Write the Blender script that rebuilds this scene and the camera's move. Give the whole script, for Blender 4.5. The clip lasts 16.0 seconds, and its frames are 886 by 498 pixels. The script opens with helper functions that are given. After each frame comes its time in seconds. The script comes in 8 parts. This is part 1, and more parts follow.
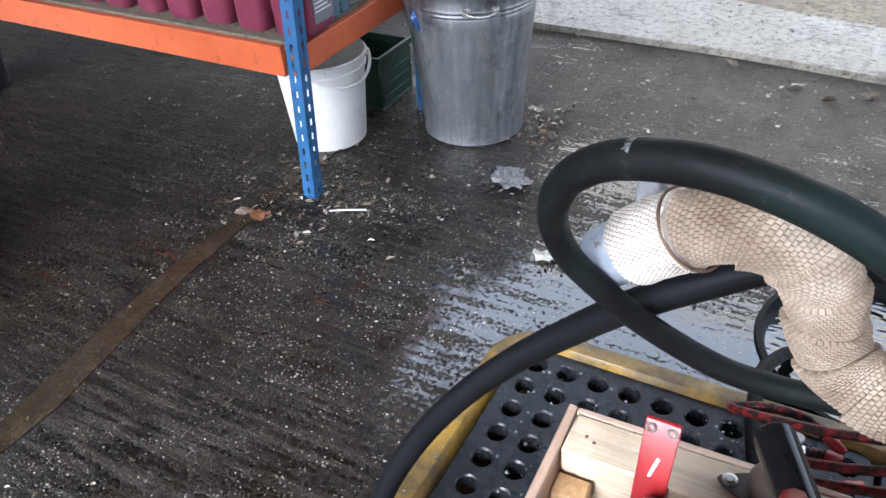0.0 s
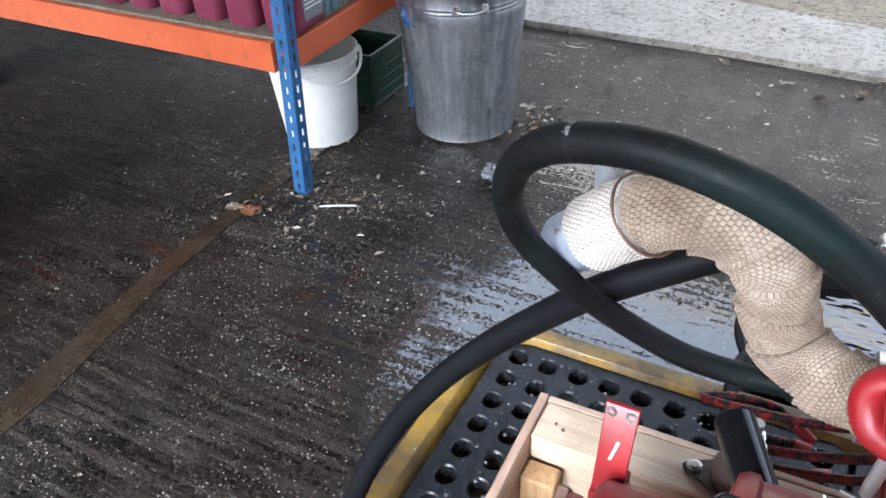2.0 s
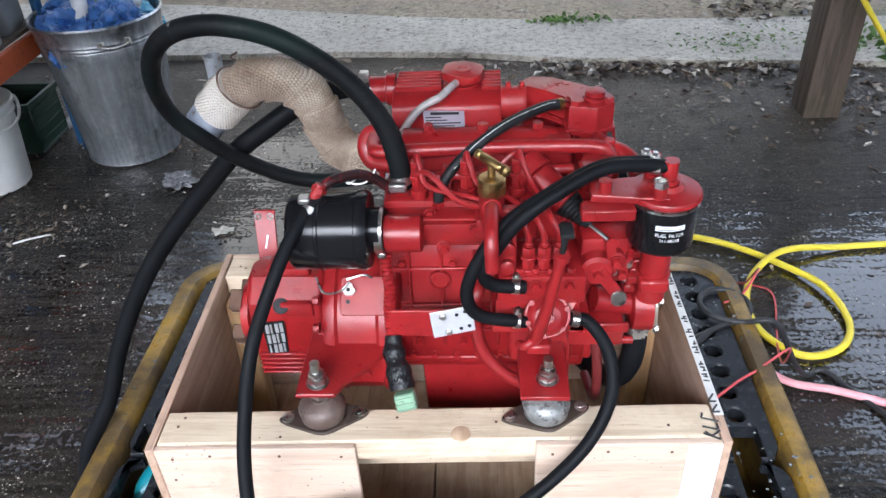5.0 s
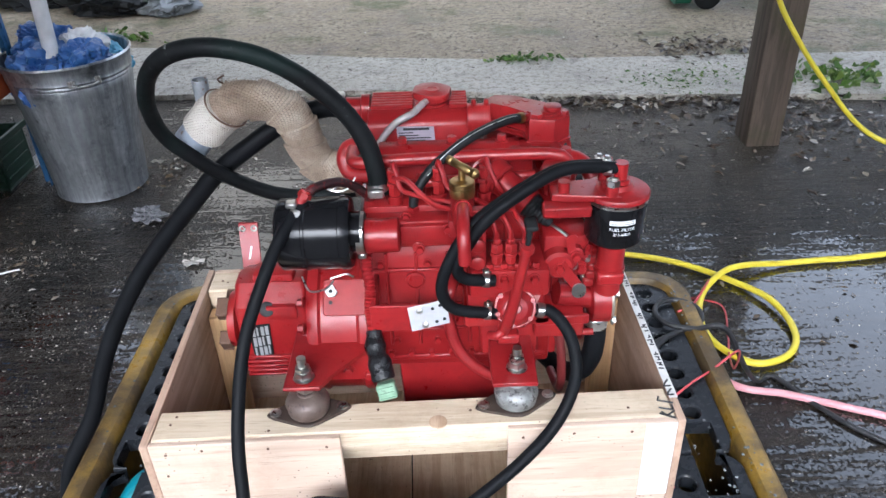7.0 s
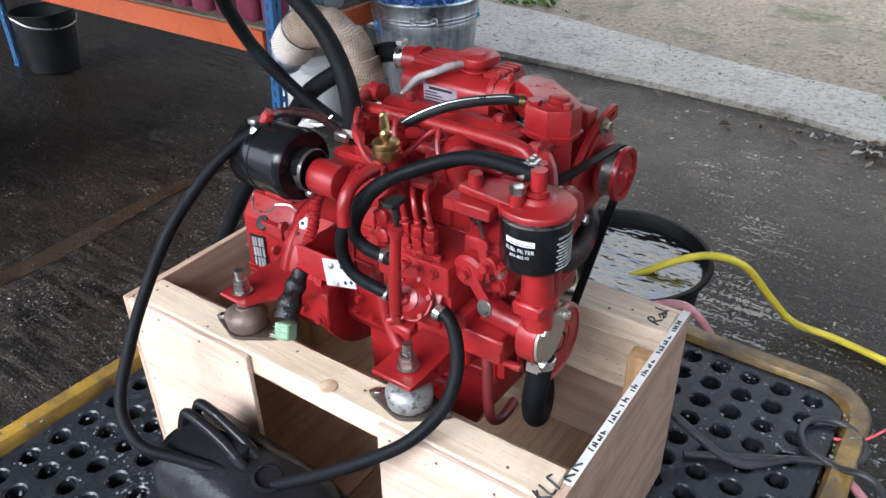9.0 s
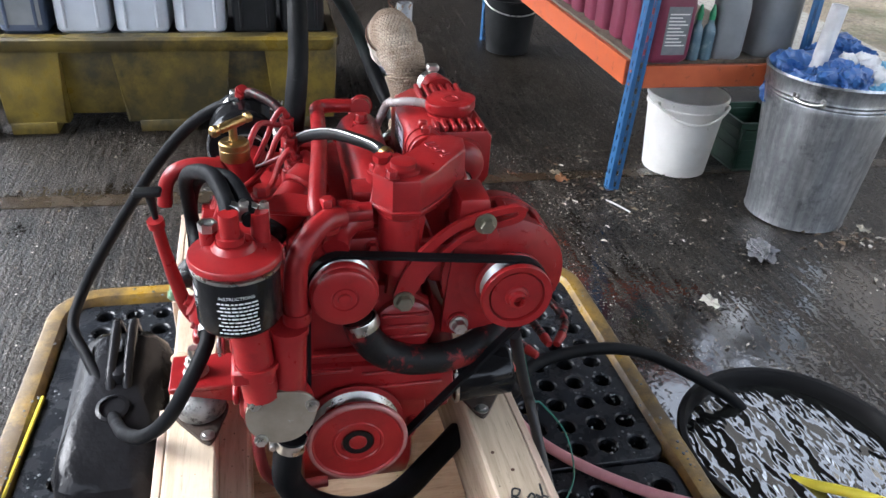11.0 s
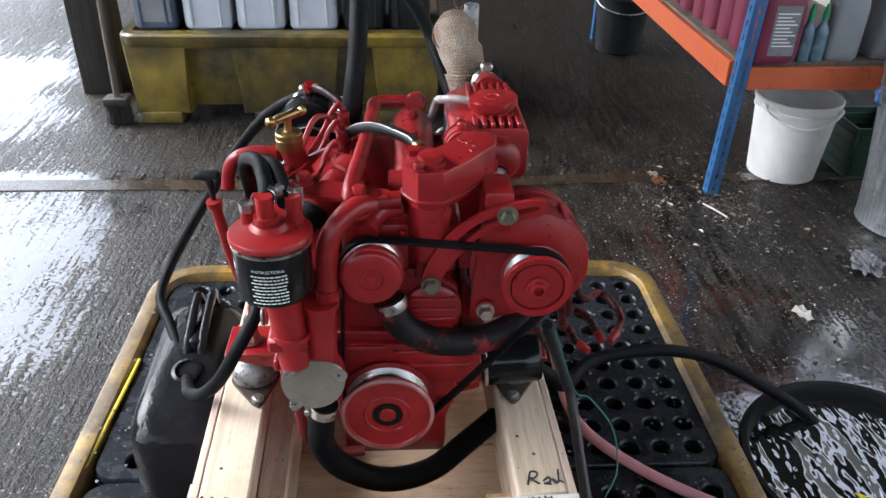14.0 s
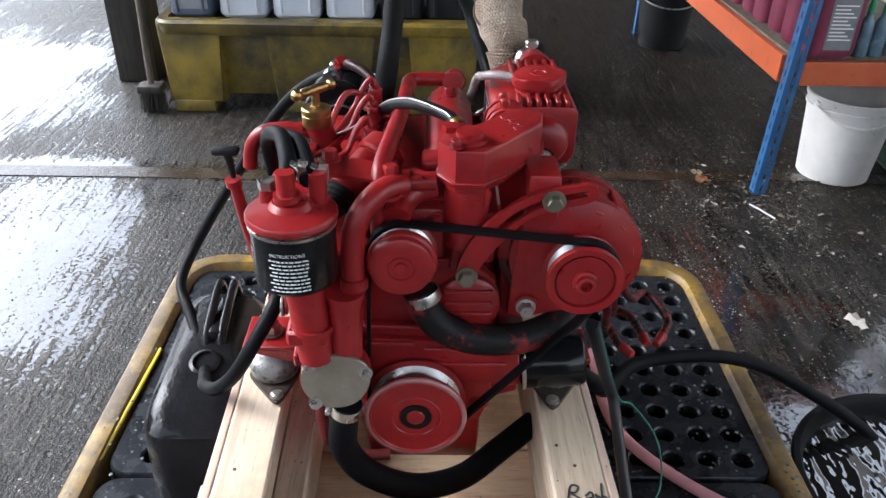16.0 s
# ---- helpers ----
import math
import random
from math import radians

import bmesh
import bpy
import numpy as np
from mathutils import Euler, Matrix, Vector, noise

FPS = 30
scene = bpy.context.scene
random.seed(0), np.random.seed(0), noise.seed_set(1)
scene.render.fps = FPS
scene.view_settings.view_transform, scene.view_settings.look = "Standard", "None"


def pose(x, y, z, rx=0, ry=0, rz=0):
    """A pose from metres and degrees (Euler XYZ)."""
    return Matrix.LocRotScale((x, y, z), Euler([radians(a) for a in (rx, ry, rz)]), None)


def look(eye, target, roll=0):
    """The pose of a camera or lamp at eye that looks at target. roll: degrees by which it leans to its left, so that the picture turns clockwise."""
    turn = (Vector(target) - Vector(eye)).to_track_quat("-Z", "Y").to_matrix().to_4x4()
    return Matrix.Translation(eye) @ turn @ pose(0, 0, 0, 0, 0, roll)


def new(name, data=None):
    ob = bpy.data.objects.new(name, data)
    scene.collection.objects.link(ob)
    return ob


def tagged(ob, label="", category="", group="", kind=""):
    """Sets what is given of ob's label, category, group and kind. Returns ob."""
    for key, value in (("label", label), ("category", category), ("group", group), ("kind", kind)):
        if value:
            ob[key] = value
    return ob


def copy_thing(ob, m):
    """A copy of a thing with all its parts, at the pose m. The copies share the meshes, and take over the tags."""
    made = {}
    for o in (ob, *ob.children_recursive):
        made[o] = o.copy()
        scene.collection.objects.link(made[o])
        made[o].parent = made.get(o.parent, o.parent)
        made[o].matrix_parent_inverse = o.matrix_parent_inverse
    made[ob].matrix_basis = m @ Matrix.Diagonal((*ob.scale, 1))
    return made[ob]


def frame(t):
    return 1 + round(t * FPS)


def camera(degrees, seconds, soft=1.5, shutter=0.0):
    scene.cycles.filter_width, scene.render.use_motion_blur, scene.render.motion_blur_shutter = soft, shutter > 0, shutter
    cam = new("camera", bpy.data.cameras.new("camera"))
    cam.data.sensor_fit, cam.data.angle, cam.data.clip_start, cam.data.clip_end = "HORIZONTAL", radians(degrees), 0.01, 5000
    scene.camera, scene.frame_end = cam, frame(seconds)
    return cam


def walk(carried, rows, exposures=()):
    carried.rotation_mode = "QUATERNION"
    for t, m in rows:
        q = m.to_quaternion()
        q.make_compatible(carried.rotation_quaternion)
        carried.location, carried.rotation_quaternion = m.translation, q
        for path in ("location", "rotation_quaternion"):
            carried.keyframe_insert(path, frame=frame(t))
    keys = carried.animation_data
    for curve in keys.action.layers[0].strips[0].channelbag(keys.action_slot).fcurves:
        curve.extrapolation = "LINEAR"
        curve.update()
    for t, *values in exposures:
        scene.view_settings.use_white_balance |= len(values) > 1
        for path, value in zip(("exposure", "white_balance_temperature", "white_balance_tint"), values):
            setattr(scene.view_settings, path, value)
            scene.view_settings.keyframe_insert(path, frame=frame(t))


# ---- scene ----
cam = camera(59.9, 16.0)
PATH = [
    (0, (-0.187, -0.389, 1.289), (-0.996, 0.985, 0.082), -3.7),
    (0.5, (-0.182, -0.391, 1.289), (-0.999, 0.978, 0.082), -2.3),
    (1, (-0.172, -0.387, 1.286), (-0.987, 0.984, 0.08), -1.8),
    (1.5, (-0.16, -0.384, 1.287), (-0.974, 0.987, 0.079), -2.6),
    (2, (-0.152, -0.389, 1.286), (-0.96, 0.985, 0.078), -3.5),
    (2.5, (-0.132, -0.404, 1.289), (-0.91, 0.984, 0.077), -2.8),
    (3, (-0.115, -0.452, 1.294), (-0.836, 0.962, 0.077), -2.1),
    (3.5, (-0.089, -0.557, 1.308), (-0.621, 0.933, 0.084), -3.8),
    (4, (-0.018, -0.655, 1.322), (-0.328, 0.903, 0.108), -1.5),
    (4.5, (0.076, -0.761, 1.333), (-0.126, 0.838, 0.149), -1.5),
    (5, (0.077, -0.861, 1.354), (-0.044, 0.769, 0.201), -3.0),
    (5.2, (0.053, -0.891, 1.358), (0.002, 0.746, 0.211), -2.5),
    (7.3, (0.067, -0.964, 1.358), (0.05, 0.736, 0.304), -2.2),
    (7.5, (0.082, -0.96, 1.353), (0.011, 0.743, 0.306), -3.0),
    (8, (0.239, -0.916, 1.326), (-0.156, 0.755, 0.301), -2.7),
    (8.2, (0.315, -0.893, 1.316), (-0.206, 0.741, 0.287), -1.7),
    (10.3, (0.857, -0.272, 1.23), (-0.697, 0.461, 0.206), -1.3),
    (10.5, (0.852, -0.203, 1.24), (-0.742, 0.44, 0.217), -0.2),
    (11, (0.871, -0.065, 1.253), (-0.801, 0.341, 0.232), 3.6),
    (11.5, (0.903, 0.024, 1.272), (-0.803, 0.2, 0.244), 4.0),
    (12, (0.922, 0.021, 1.273), (-0.784, 0.161, 0.239), 2.7),
    (12.5, (0.931, 0.016, 1.276), (-0.774, 0.152, 0.24), 1.6),
    (13, (0.932, 0.017, 1.274), (-0.774, 0.145, 0.239), 1.1),
    (13.5, (0.931, 0.018, 1.274), (-0.775, 0.132, 0.238), 1.1),
    (14, (0.93, 0.02, 1.274), (-0.776, 0.129, 0.237), 1.2),
    (14.5, (0.925, 0.023, 1.273), (-0.782, 0.122, 0.236), 1.2),
    (15, (0.917, 0.023, 1.27), (-0.791, 0.109, 0.232), 1.2),
    (15.5, (0.904, 0.022, 1.257), (-0.804, 0.08, 0.219), 1.1),
    (16, (0.87, 0.018, 1.225), (-0.837, 0.045, 0.183), 1.2),
]
walk(cam, [(t, look(e, g, r)) for t, e, g, r in PATH], [(0, 1.5, 5600, 10), (2, 1.45, 5600, 10), (3.5, 1.2, 5600, 10), (5, 0.75, 5600, 10), (8.2, 0.72, 5600, 10), (10.3, 1.38, 5850, 10), (12, 1.25, 5850, 10), (16, 1.18, 5850, 10)])

# ---- world and light ----
world = bpy.data.worlds.new("world")
scene.world = world
world.use_nodes = True
wn = world.node_tree
wn.nodes.clear()
sky = wn.nodes.new("ShaderNodeTexSky")
sky.sky_type = "NISHITA"
sky.sun_disc = False
sky.sun_elevation = radians(39)
sky.sun_rotation = radians(189)
sky.dust_density = 4.0
sky.air_density = 1.0
soften = wn.nodes.new("ShaderNodeHueSaturation")
soften.inputs["Saturation"].default_value = 0.25
soften.inputs["Value"].default_value = 3.0
wbg = wn.nodes.new("ShaderNodeBackground")
wbg.inputs["Strength"].default_value = 0.15
wout = wn.nodes.new("ShaderNodeOutputWorld")
wn.links.new(sky.outputs["Color"], soften.inputs["Color"])
wn.links.new(soften.outputs["Color"], wbg.inputs["Color"])
wn.links.new(wbg.outputs["Background"], wout.inputs["Surface"])
sun = new("sun", bpy.data.lights.new("sun", "SUN"))
sun.data.energy = 0.5
sun.data.angle = radians(40)
sun.data.color = (1.0, 0.99, 0.97)
sun.matrix_world = look((-1.2, -7.8, 6.0), (0, 0, 0.5))

# ---- helpers for shapes ----
ORIGIN = {}


def thing(name, at, label, category, group="", kind=""):
    ob = new(name)
    ob.empty_display_size = 0.05
    ob.location = at
    ORIGIN[ob.name] = Vector(at)
    return tagged(ob, label, category, group, kind)


def part(name, bm, material, parent=None, label="", smooth=True, angle=40):
    me = bpy.data.meshes.new(name)
    o = ORIGIN[parent.name] if parent else Vector((0, 0, 0))
    if parent:
        bmesh.ops.translate(bm, verts=bm.verts, vec=-o)
    bmesh.ops.recalc_face_normals(bm, faces=bm.faces)
    if smooth:
        lim = radians(angle)
        for f in bm.faces:
            f.smooth = True
        for e in bm.edges:
            if len(e.link_faces) == 2 and e.calc_face_angle(0) > lim:
                e.smooth = False
    bm.to_mesh(me)
    bm.free()
    me.materials.append(material)
    ob = new(name, me)
    if parent:
        ob.parent = parent
        ORIGIN[ob.name] = o
    if label:
        ob["label"] = label
    return ob


def solo(name, bm, material, label, category, group="", kind="", smooth=True):
    """One mesh that is a thing by itself, with its origin at its base."""
    xs = [v.co for v in bm.verts]
    lo = Vector([min(c[i] for c in xs) for i in range(3)])
    hi = Vector([max(c[i] for c in xs) for i in range(3)])
    base = Vector(((lo.x + hi.x) / 2, (lo.y + hi.y) / 2, lo.z))
    bmesh.ops.translate(bm, verts=bm.verts, vec=-base)
    ob = part(name, bm, material, None, "", smooth)
    ob.location = base
    ORIGIN[ob.name] = base
    return tagged(ob, label, category, group, kind)


def B():
    return bmesh.new()


def box(bm, x0, x1, y0, y1, z0, z1, bev=0.0, seg=2, m=None):
    r = bmesh.ops.create_cube(bm, size=1.0)
    vs = r["verts"]
    for v in vs:
        v.co = Vector(((x0 + x1) / 2 + v.co.x * (x1 - x0), (y0 + y1) / 2 + v.co.y * (y1 - y0), (z0 + z1) / 2 + v.co.z * (z1 - z0)))
        if m is not None:
            v.co = m @ v.co
    if bev > 0:
        es = list({e for v in vs for e in v.link_edges})
        bmesh.ops.bevel(bm, geom=es, offset=bev, segments=seg, affect="EDGES", profile=0.5)
    return bm


def basis(d):
    d = Vector(d).normalized()
    a = Vector((0, 0, 1)) if abs(d.z) < 0.9 else Vector((1, 0, 0))
    u = d.cross(a).normalized()
    return d, u, d.cross(u).normalized()


def lathe(bm, prof, at, axis=(0, 0, 1), seg=24, cap=True):
    """Rings of (radius, height along the axis) round a line."""
    d, u, v = basis(axis)
    at = Vector(at)
    rings = []
    for r, h in prof:
        if r < 1e-5:
            rings.append([bm.verts.new(at + d * h)])
        else:
            rings.append([bm.verts.new(at + d * h + (u * math.cos(a) + v * math.sin(a)) * r) for a in [2 * math.pi * k / seg for k in range(seg)]])
    for a, b in zip(rings, rings[1:]):
        if len(a) == 1 and len(b) == 1:
            continue
        for k in range(seg):
            q = (k + 1) % seg
            if len(a) == 1:
                bm.faces.new((a[0], b[k], b[q]))
            elif len(b) == 1:
                bm.faces.new((a[k], a[q], b[0]))
            else:
                bm.faces.new((a[k], a[q], b[q], b[k]))
    if cap:
        for r in (rings[0], rings[-1]):
            if len(r) > 2:
                bm.faces.new(r)
    return bm


def cyl(bm, p0, p1, r, r1=None, seg=20, bev=0.0):
    p0, p1 = Vector(p0), Vector(p1)
    L = (p1 - p0).length
    r1 = r if r1 is None else r1
    if bev > 0:
        prof = [(r - bev, 0), (r, bev), (r1, L - bev), (r1 - bev, L)]
    else:
        prof = [(r, 0), (r1, L)]
    return lathe(bm, prof, p0, p1 - p0, seg)


def hexbolt(bm, at, axis, r=0.007, h=0.006, washer=True):
    if washer:
        lathe(bm, [(r * 1.3, 0), (r * 1.3, h * 0.25)], at, axis, 16)
    d = Vector(axis).normalized()
    p = Vector(at) + d * (h * 0.25 if washer else 0)
    lathe(bm, [(r, 0), (r, h * 0.85), (r * 0.85, h)], p, axis, 6)
    return bm


def smooth_path(pts, n=8):
    P = [Vector(p) for p in pts]
    P = [P[0] * 2 - P[1]] + P + [P[-1] * 2 - P[-2]]
    out = []
    for i in range(1, len(P) - 2):
        a, b, c, d = P[i - 1:i + 3]
        for k in range(n):
            t = k / n
            out.append(0.5 * ((2 * b) + (c - a) * t + (2 * a - 5 * b + 4 * c - d) * t * t + (3 * b - a - 3 * c + d) * t ** 3))
    out.append(P[-2])
    return out


def tube(bm, pts, r, seg=12, n=8, caps=True, rough=0.0):
    """A round tube along a smooth line; r is a number or a list for the points given."""
    path = smooth_path(pts, n) if n > 1 else [Vector(p) for p in pts]
    N = len(path)
    u = None
    rings = []
    for i, p in enumerate(path):
        d = (path[min(i + 1, N - 1)] - path[max(i - 1, 0)]).normalized()
        if u is None:
            _, u, _ = basis(d)
        u = (u - d * u.dot(d)).normalized()
        v = d.cross(u)
        if isinstance(r, (int, float)):
            rr = r
        else:
            f = i / (N - 1) * (len(r) - 1)
            k = min(int(f), len(r) - 2)
            rr = r[k] + (r[k + 1] - r[k]) * (f - k)
        if rough:
            rr *= 1 + rough * noise.noise(p * 60)
        rings.append([bm.verts.new(p + (u * math.cos(a) + v * math.sin(a)) * rr) for a in [2 * math.pi * k / seg for k in range(seg)]])
    for a, b in zip(rings, rings[1:]):
        for k in range(seg):
            q = (k + 1) % seg
            bm.faces.new((a[k], a[q], b[q], b[k]))
    if caps:
        bm.faces.new(rings[0])
        bm.faces.new(rings[-1])
    return bm


def prism(bm, outline, o, u, v, w, bev=0.0, seg=2):
    """A plate: the outline (2D, along u and v from o) drawn out by the vector w."""
    o, u, v, w = Vector(o), Vector(u), Vector(v), Vector(w)
    a = [bm.verts.new(o + u * p + v * q) for p, q in outline]
    b = [bm.verts.new(x.co + w) for x in a]
    n = len(a)
    fs = [bm.faces.new(a), bm.faces.new(b)]
    for k in range(n):
        fs.append(bm.faces.new((a[k], a[(k + 1) % n], b[(k + 1) % n], b[k])))
    if bev > 0:
        es = list({e for f in fs[:2] for e in f.edges})
        bmesh.ops.bevel(bm, geom=es, offset=bev, segments=seg, affect="EDGES", profile=0.5)
    return bm


def rounded(w, h, r, n=5, cx=0.0, cy=0.0):
    out = []
    for sx, sy, a0 in ((1, 1, 0), (-1, 1, 90), (-1, -1, 180), (1, -1, 270)):
        for k in range(n + 1):
            a = radians(a0 + 90 * k / n)
            out.append((cx + sx * (w / 2 - r) + r * math.cos(a), cy + sy * (h / 2 - r) + r * math.sin(a)))
    return out


# ---- materials ----
def mat(name):
    m = bpy.data.materials.new(name)
    m.use_nodes = True
    nt = m.node_tree
    return m, nt, nt.nodes["Principled BSDF"]


def ramp(nt, src, stops):
    r = nt.nodes.new("ShaderNodeValToRGB")
    while len(r.color_ramp.elements) < len(stops):
        r.color_ramp.elements.new(0.5)
    for e, (p, c) in zip(r.color_ramp.elements, stops):
        e.position = p
        e.color = (*c, 1) if len(c) == 3 else c
    nt.links.new(src, r.inputs["Fac"])
    return r.outputs["Color"]


def mixc(nt, fac, a, b, mode="MIX"):
    m = nt.nodes.new("ShaderNodeMix")
    m.data_type = "RGBA"
    m.blend_type = mode
    for sock, val in ((m.inputs[0], fac), (m.inputs[6], a), (m.inputs[7], b)):
        if isinstance(val, (int, float)):
            sock.default_value = val
        elif isinstance(val, tuple):
            sock.default_value = (*val, 1)
        else:
            nt.links.new(val, sock)
    return m.outputs[2]


def grey(v):
    return (v, v, v)


def coords(nt, world_space=True):
    if world_space:
        return nt.nodes.new("ShaderNodeNewGeometry").outputs["Position"]
    return nt.nodes.new("ShaderNodeTexCoord").outputs["Object"]


def noisetex(nt, co, scale, detail=4.0, rough=0.6, stretch=None, turn=0.0):
    if stretch:
        mp = nt.nodes.new("ShaderNodeMapping")
        mp.inputs["Scale"].default_value = stretch
        mp.inputs["Rotation"].default_value = (0, 0, turn)
        nt.links.new(co, mp.inputs["Vector"])
        co = mp.outputs["Vector"]
    n = nt.nodes.new("ShaderNodeTexNoise")
    n.inputs["Scale"].default_value = scale
    n.inputs["Detail"].default_value = detail
    n.inputs["Roughness"].default_value = rough
    nt.links.new(co, n.inputs["Vector"])
    return n.outputs["Fac"]


def bump(nt, bsdf, height, strength, dist, before=None):
    b = nt.nodes.new("ShaderNodeBump")
    b.inputs["Strength"].default_value = strength
    b.inputs["Distance"].default_value = dist
    nt.links.new(height, b.inputs["Height"])
    if before is not None:
        nt.links.new(before, b.inputs["Normal"])
    nt.links.new(b.outputs["Normal"], bsdf.inputs["Normal"])
    return b.outputs["Normal"]


def basic(name, c0, c1, rough=(0.4, 0.6), metal=0.0, scale=25.0, fine=200.0, bump_s=0.15, bump_d=0.002, c2=None, at2=0.68, coat=0.0, gloss=0.5):
    """Two tones by coarse noise, flecks of c2, roughness by noise and a fine relief."""
    m, nt, b = mat(name)
    co = coords(nt)
    big = noisetex(nt, co, scale, 5)
    small = noisetex(nt, co, fine, 3)
    col = ramp(nt, big, [(0.3, c0), (0.7, c1)])
    if c2:
        mask = ramp(nt, noisetex(nt, co, scale * 1.7, 8, 0.75), [(at2 - 0.03, grey(0)), (at2 + 0.03, grey(1))])
        col = mixc(nt, mask, col, c2)
    nt.links.new(col, b.inputs["Base Color"])
    rr = ramp(nt, big, [(0.3, grey(rough[0])), (0.7, grey(rough[1]))])
    nt.links.new(rr, b.inputs["Roughness"])
    b.inputs["Metallic"].default_value = metal
    b.inputs["Specular IOR Level"].default_value = gloss
    if coat:
        b.inputs["Coat Weight"].default_value = coat
        b.inputs["Coat Roughness"].default_value = 0.12
    if bump_s:
        bump(nt, b, small, bump_s, bump_d)
    return m


def painted_metal(name, c0, c1, grime, chip, r0, r1, amount=0.5):
    """Brushed-on enamel over castings: two tones, soft grime, tiny chips and orange peel."""
    m, nt, b = mat(name)
    co = coords(nt)
    big = noisetex(nt, co, 16.0, 5)
    col = ramp(nt, big, [(0.32, c0), (0.68, c1)])
    dirt = ramp(nt, noisetex(nt, co, 34.0, 9, 0.72), [(0.54, grey(0)), (0.78, grey(amount * 0.75))])
    col = mixc(nt, dirt, col, grime)
    nick = ramp(nt, noisetex(nt, co, 110.0, 4, 0.7), [(0.69, grey(0)), (0.72, grey(0.8))])
    col = mixc(nt, nick, col, chip)
    nt.links.new(col, b.inputs["Base Color"])
    nt.links.new(ramp(nt, noisetex(nt, co, 45.0, 6, 0.7), [(0.35, grey(r0)), (0.7, grey(r1))]), b.inputs["Roughness"])
    b.inputs["Specular IOR Level"].default_value = 0.42
    n1 = bump(nt, b, noisetex(nt, co, 240.0, 3, 0.6), 0.16, 0.0012)
    bump(nt, b, noisetex(nt, co, 50.0, 2, 0.5), 0.07, 0.005, n1)
    return m


RED = painted_metal("red engine paint", (0.20, 0.008, 0.010), (0.30, 0.015, 0.016), (0.045, 0.007, 0.007), (0.03, 0.015, 0.013), 0.27, 0.44, 0.6)
RED_DULL = painted_metal("red overspray", (0.22, 0.010, 0.012), (0.32, 0.018, 0.018), (0.04, 0.012, 0.011), (0.03, 0.016, 0.014), 0.3, 0.55, 0.85)
RUBBER = basic("black hose rubber", (0.004, 0.0044, 0.0052), (0.007, 0.0076, 0.009), (0.45, 0.65), 0, 30, 400, 0.25, 0.001, (0.018, 0.018, 0.018), 0.74, gloss=0.1)


def worn_rubber():
    m, nt, b = mat("weathered hose rubber")
    co = coords(nt)
    col = ramp(nt, noisetex(nt, co, 30.0, 5), [(0.3, (0.004, 0.0044, 0.005)), (0.7, (0.008, 0.0085, 0.009))])
    col = mixc(nt, ramp(nt, noisetex(nt, co, 7.0, 4, 0.55), [(0.48, grey(0)), (0.66, grey(0.6))]), col, (0.010, 0.019, 0.017))
    col = mixc(nt, ramp(nt, noisetex(nt, co, 60.0, 8, 0.8), [(0.60, grey(0)), (0.68, grey(0.6))]), col, (0.05, 0.055, 0.052))
    nt.links.new(col, b.inputs["Base Color"])
    nt.links.new(ramp(nt, noisetex(nt, co, 25.0, 5), [(0.35, grey(0.42)), (0.65, grey(0.68))]), b.inputs["Roughness"])
    b.inputs["Specular IOR Level"].default_value = 0.1
    bump(nt, b, noisetex(nt, co, 300.0, 3), 0.3, 0.001)
    return m


RUBBER_GREEN = worn_rubber()
BLACK = basic("black gloss enamel", (0.005, 0.005, 0.006), (0.009, 0.009, 0.010), (0.10, 0.22), 0, 12, 60, 0.08, 0.001, gloss=0.22)
BLACK_PL = basic("black plastic", (0.008, 0.0085, 0.009), (0.018, 0.019, 0.020), (0.35, 0.55), 0, 10, 300, 0.25, 0.001, (0.045, 0.045, 0.045), 0.74, gloss=0.2)
STEEL = basic("zinc plated steel", (0.42, 0.41, 0.38), (0.62, 0.61, 0.58), (0.22, 0.42), 1.0, 60, 300, 0.1, 0.001, (0.28, 0.24, 0.18), 0.7)
BRASS = basic("brass", (0.30, 0.195, 0.075), (0.44, 0.30, 0.12), (0.3, 0.5), 1.0, 60, 300, 0.1, 0.001, (0.24, 0.16, 0.07), 0.66)

# ---- ground ----
def math_node(nt, op, a, b=None):
    n = nt.nodes.new("ShaderNodeMath")
    n.operation = op
    for s, v in zip(n.inputs, (a, b)):
        if v is None:
            continue
        if isinstance(v, (int, float)):
            s.default_value = v
        else:
            nt.links.new(v, s)
    return n.outputs[0]


def hollow(nt, co, cx, cy, rx, ry, turn=0.0):
    """1 in the middle of a shallow dip of the slab, 0 outside it."""
    mp = nt.nodes.new("ShaderNodeMapping")
    mp.vector_type = "TEXTURE"
    mp.inputs["Location"].default_value = (cx, cy, 0)
    mp.inputs["Rotation"].default_value = (0, 0, turn)
    mp.inputs["Scale"].default_value = (rx, ry, 1)
    nt.links.new(co, mp.inputs["Vector"])
    g = nt.nodes.new("ShaderNodeTexGradient")
    g.gradient_type = "SPHERICAL"
    nt.links.new(mp.outputs["Vector"], g.inputs["Vector"])
    return g.outputs["Fac"]


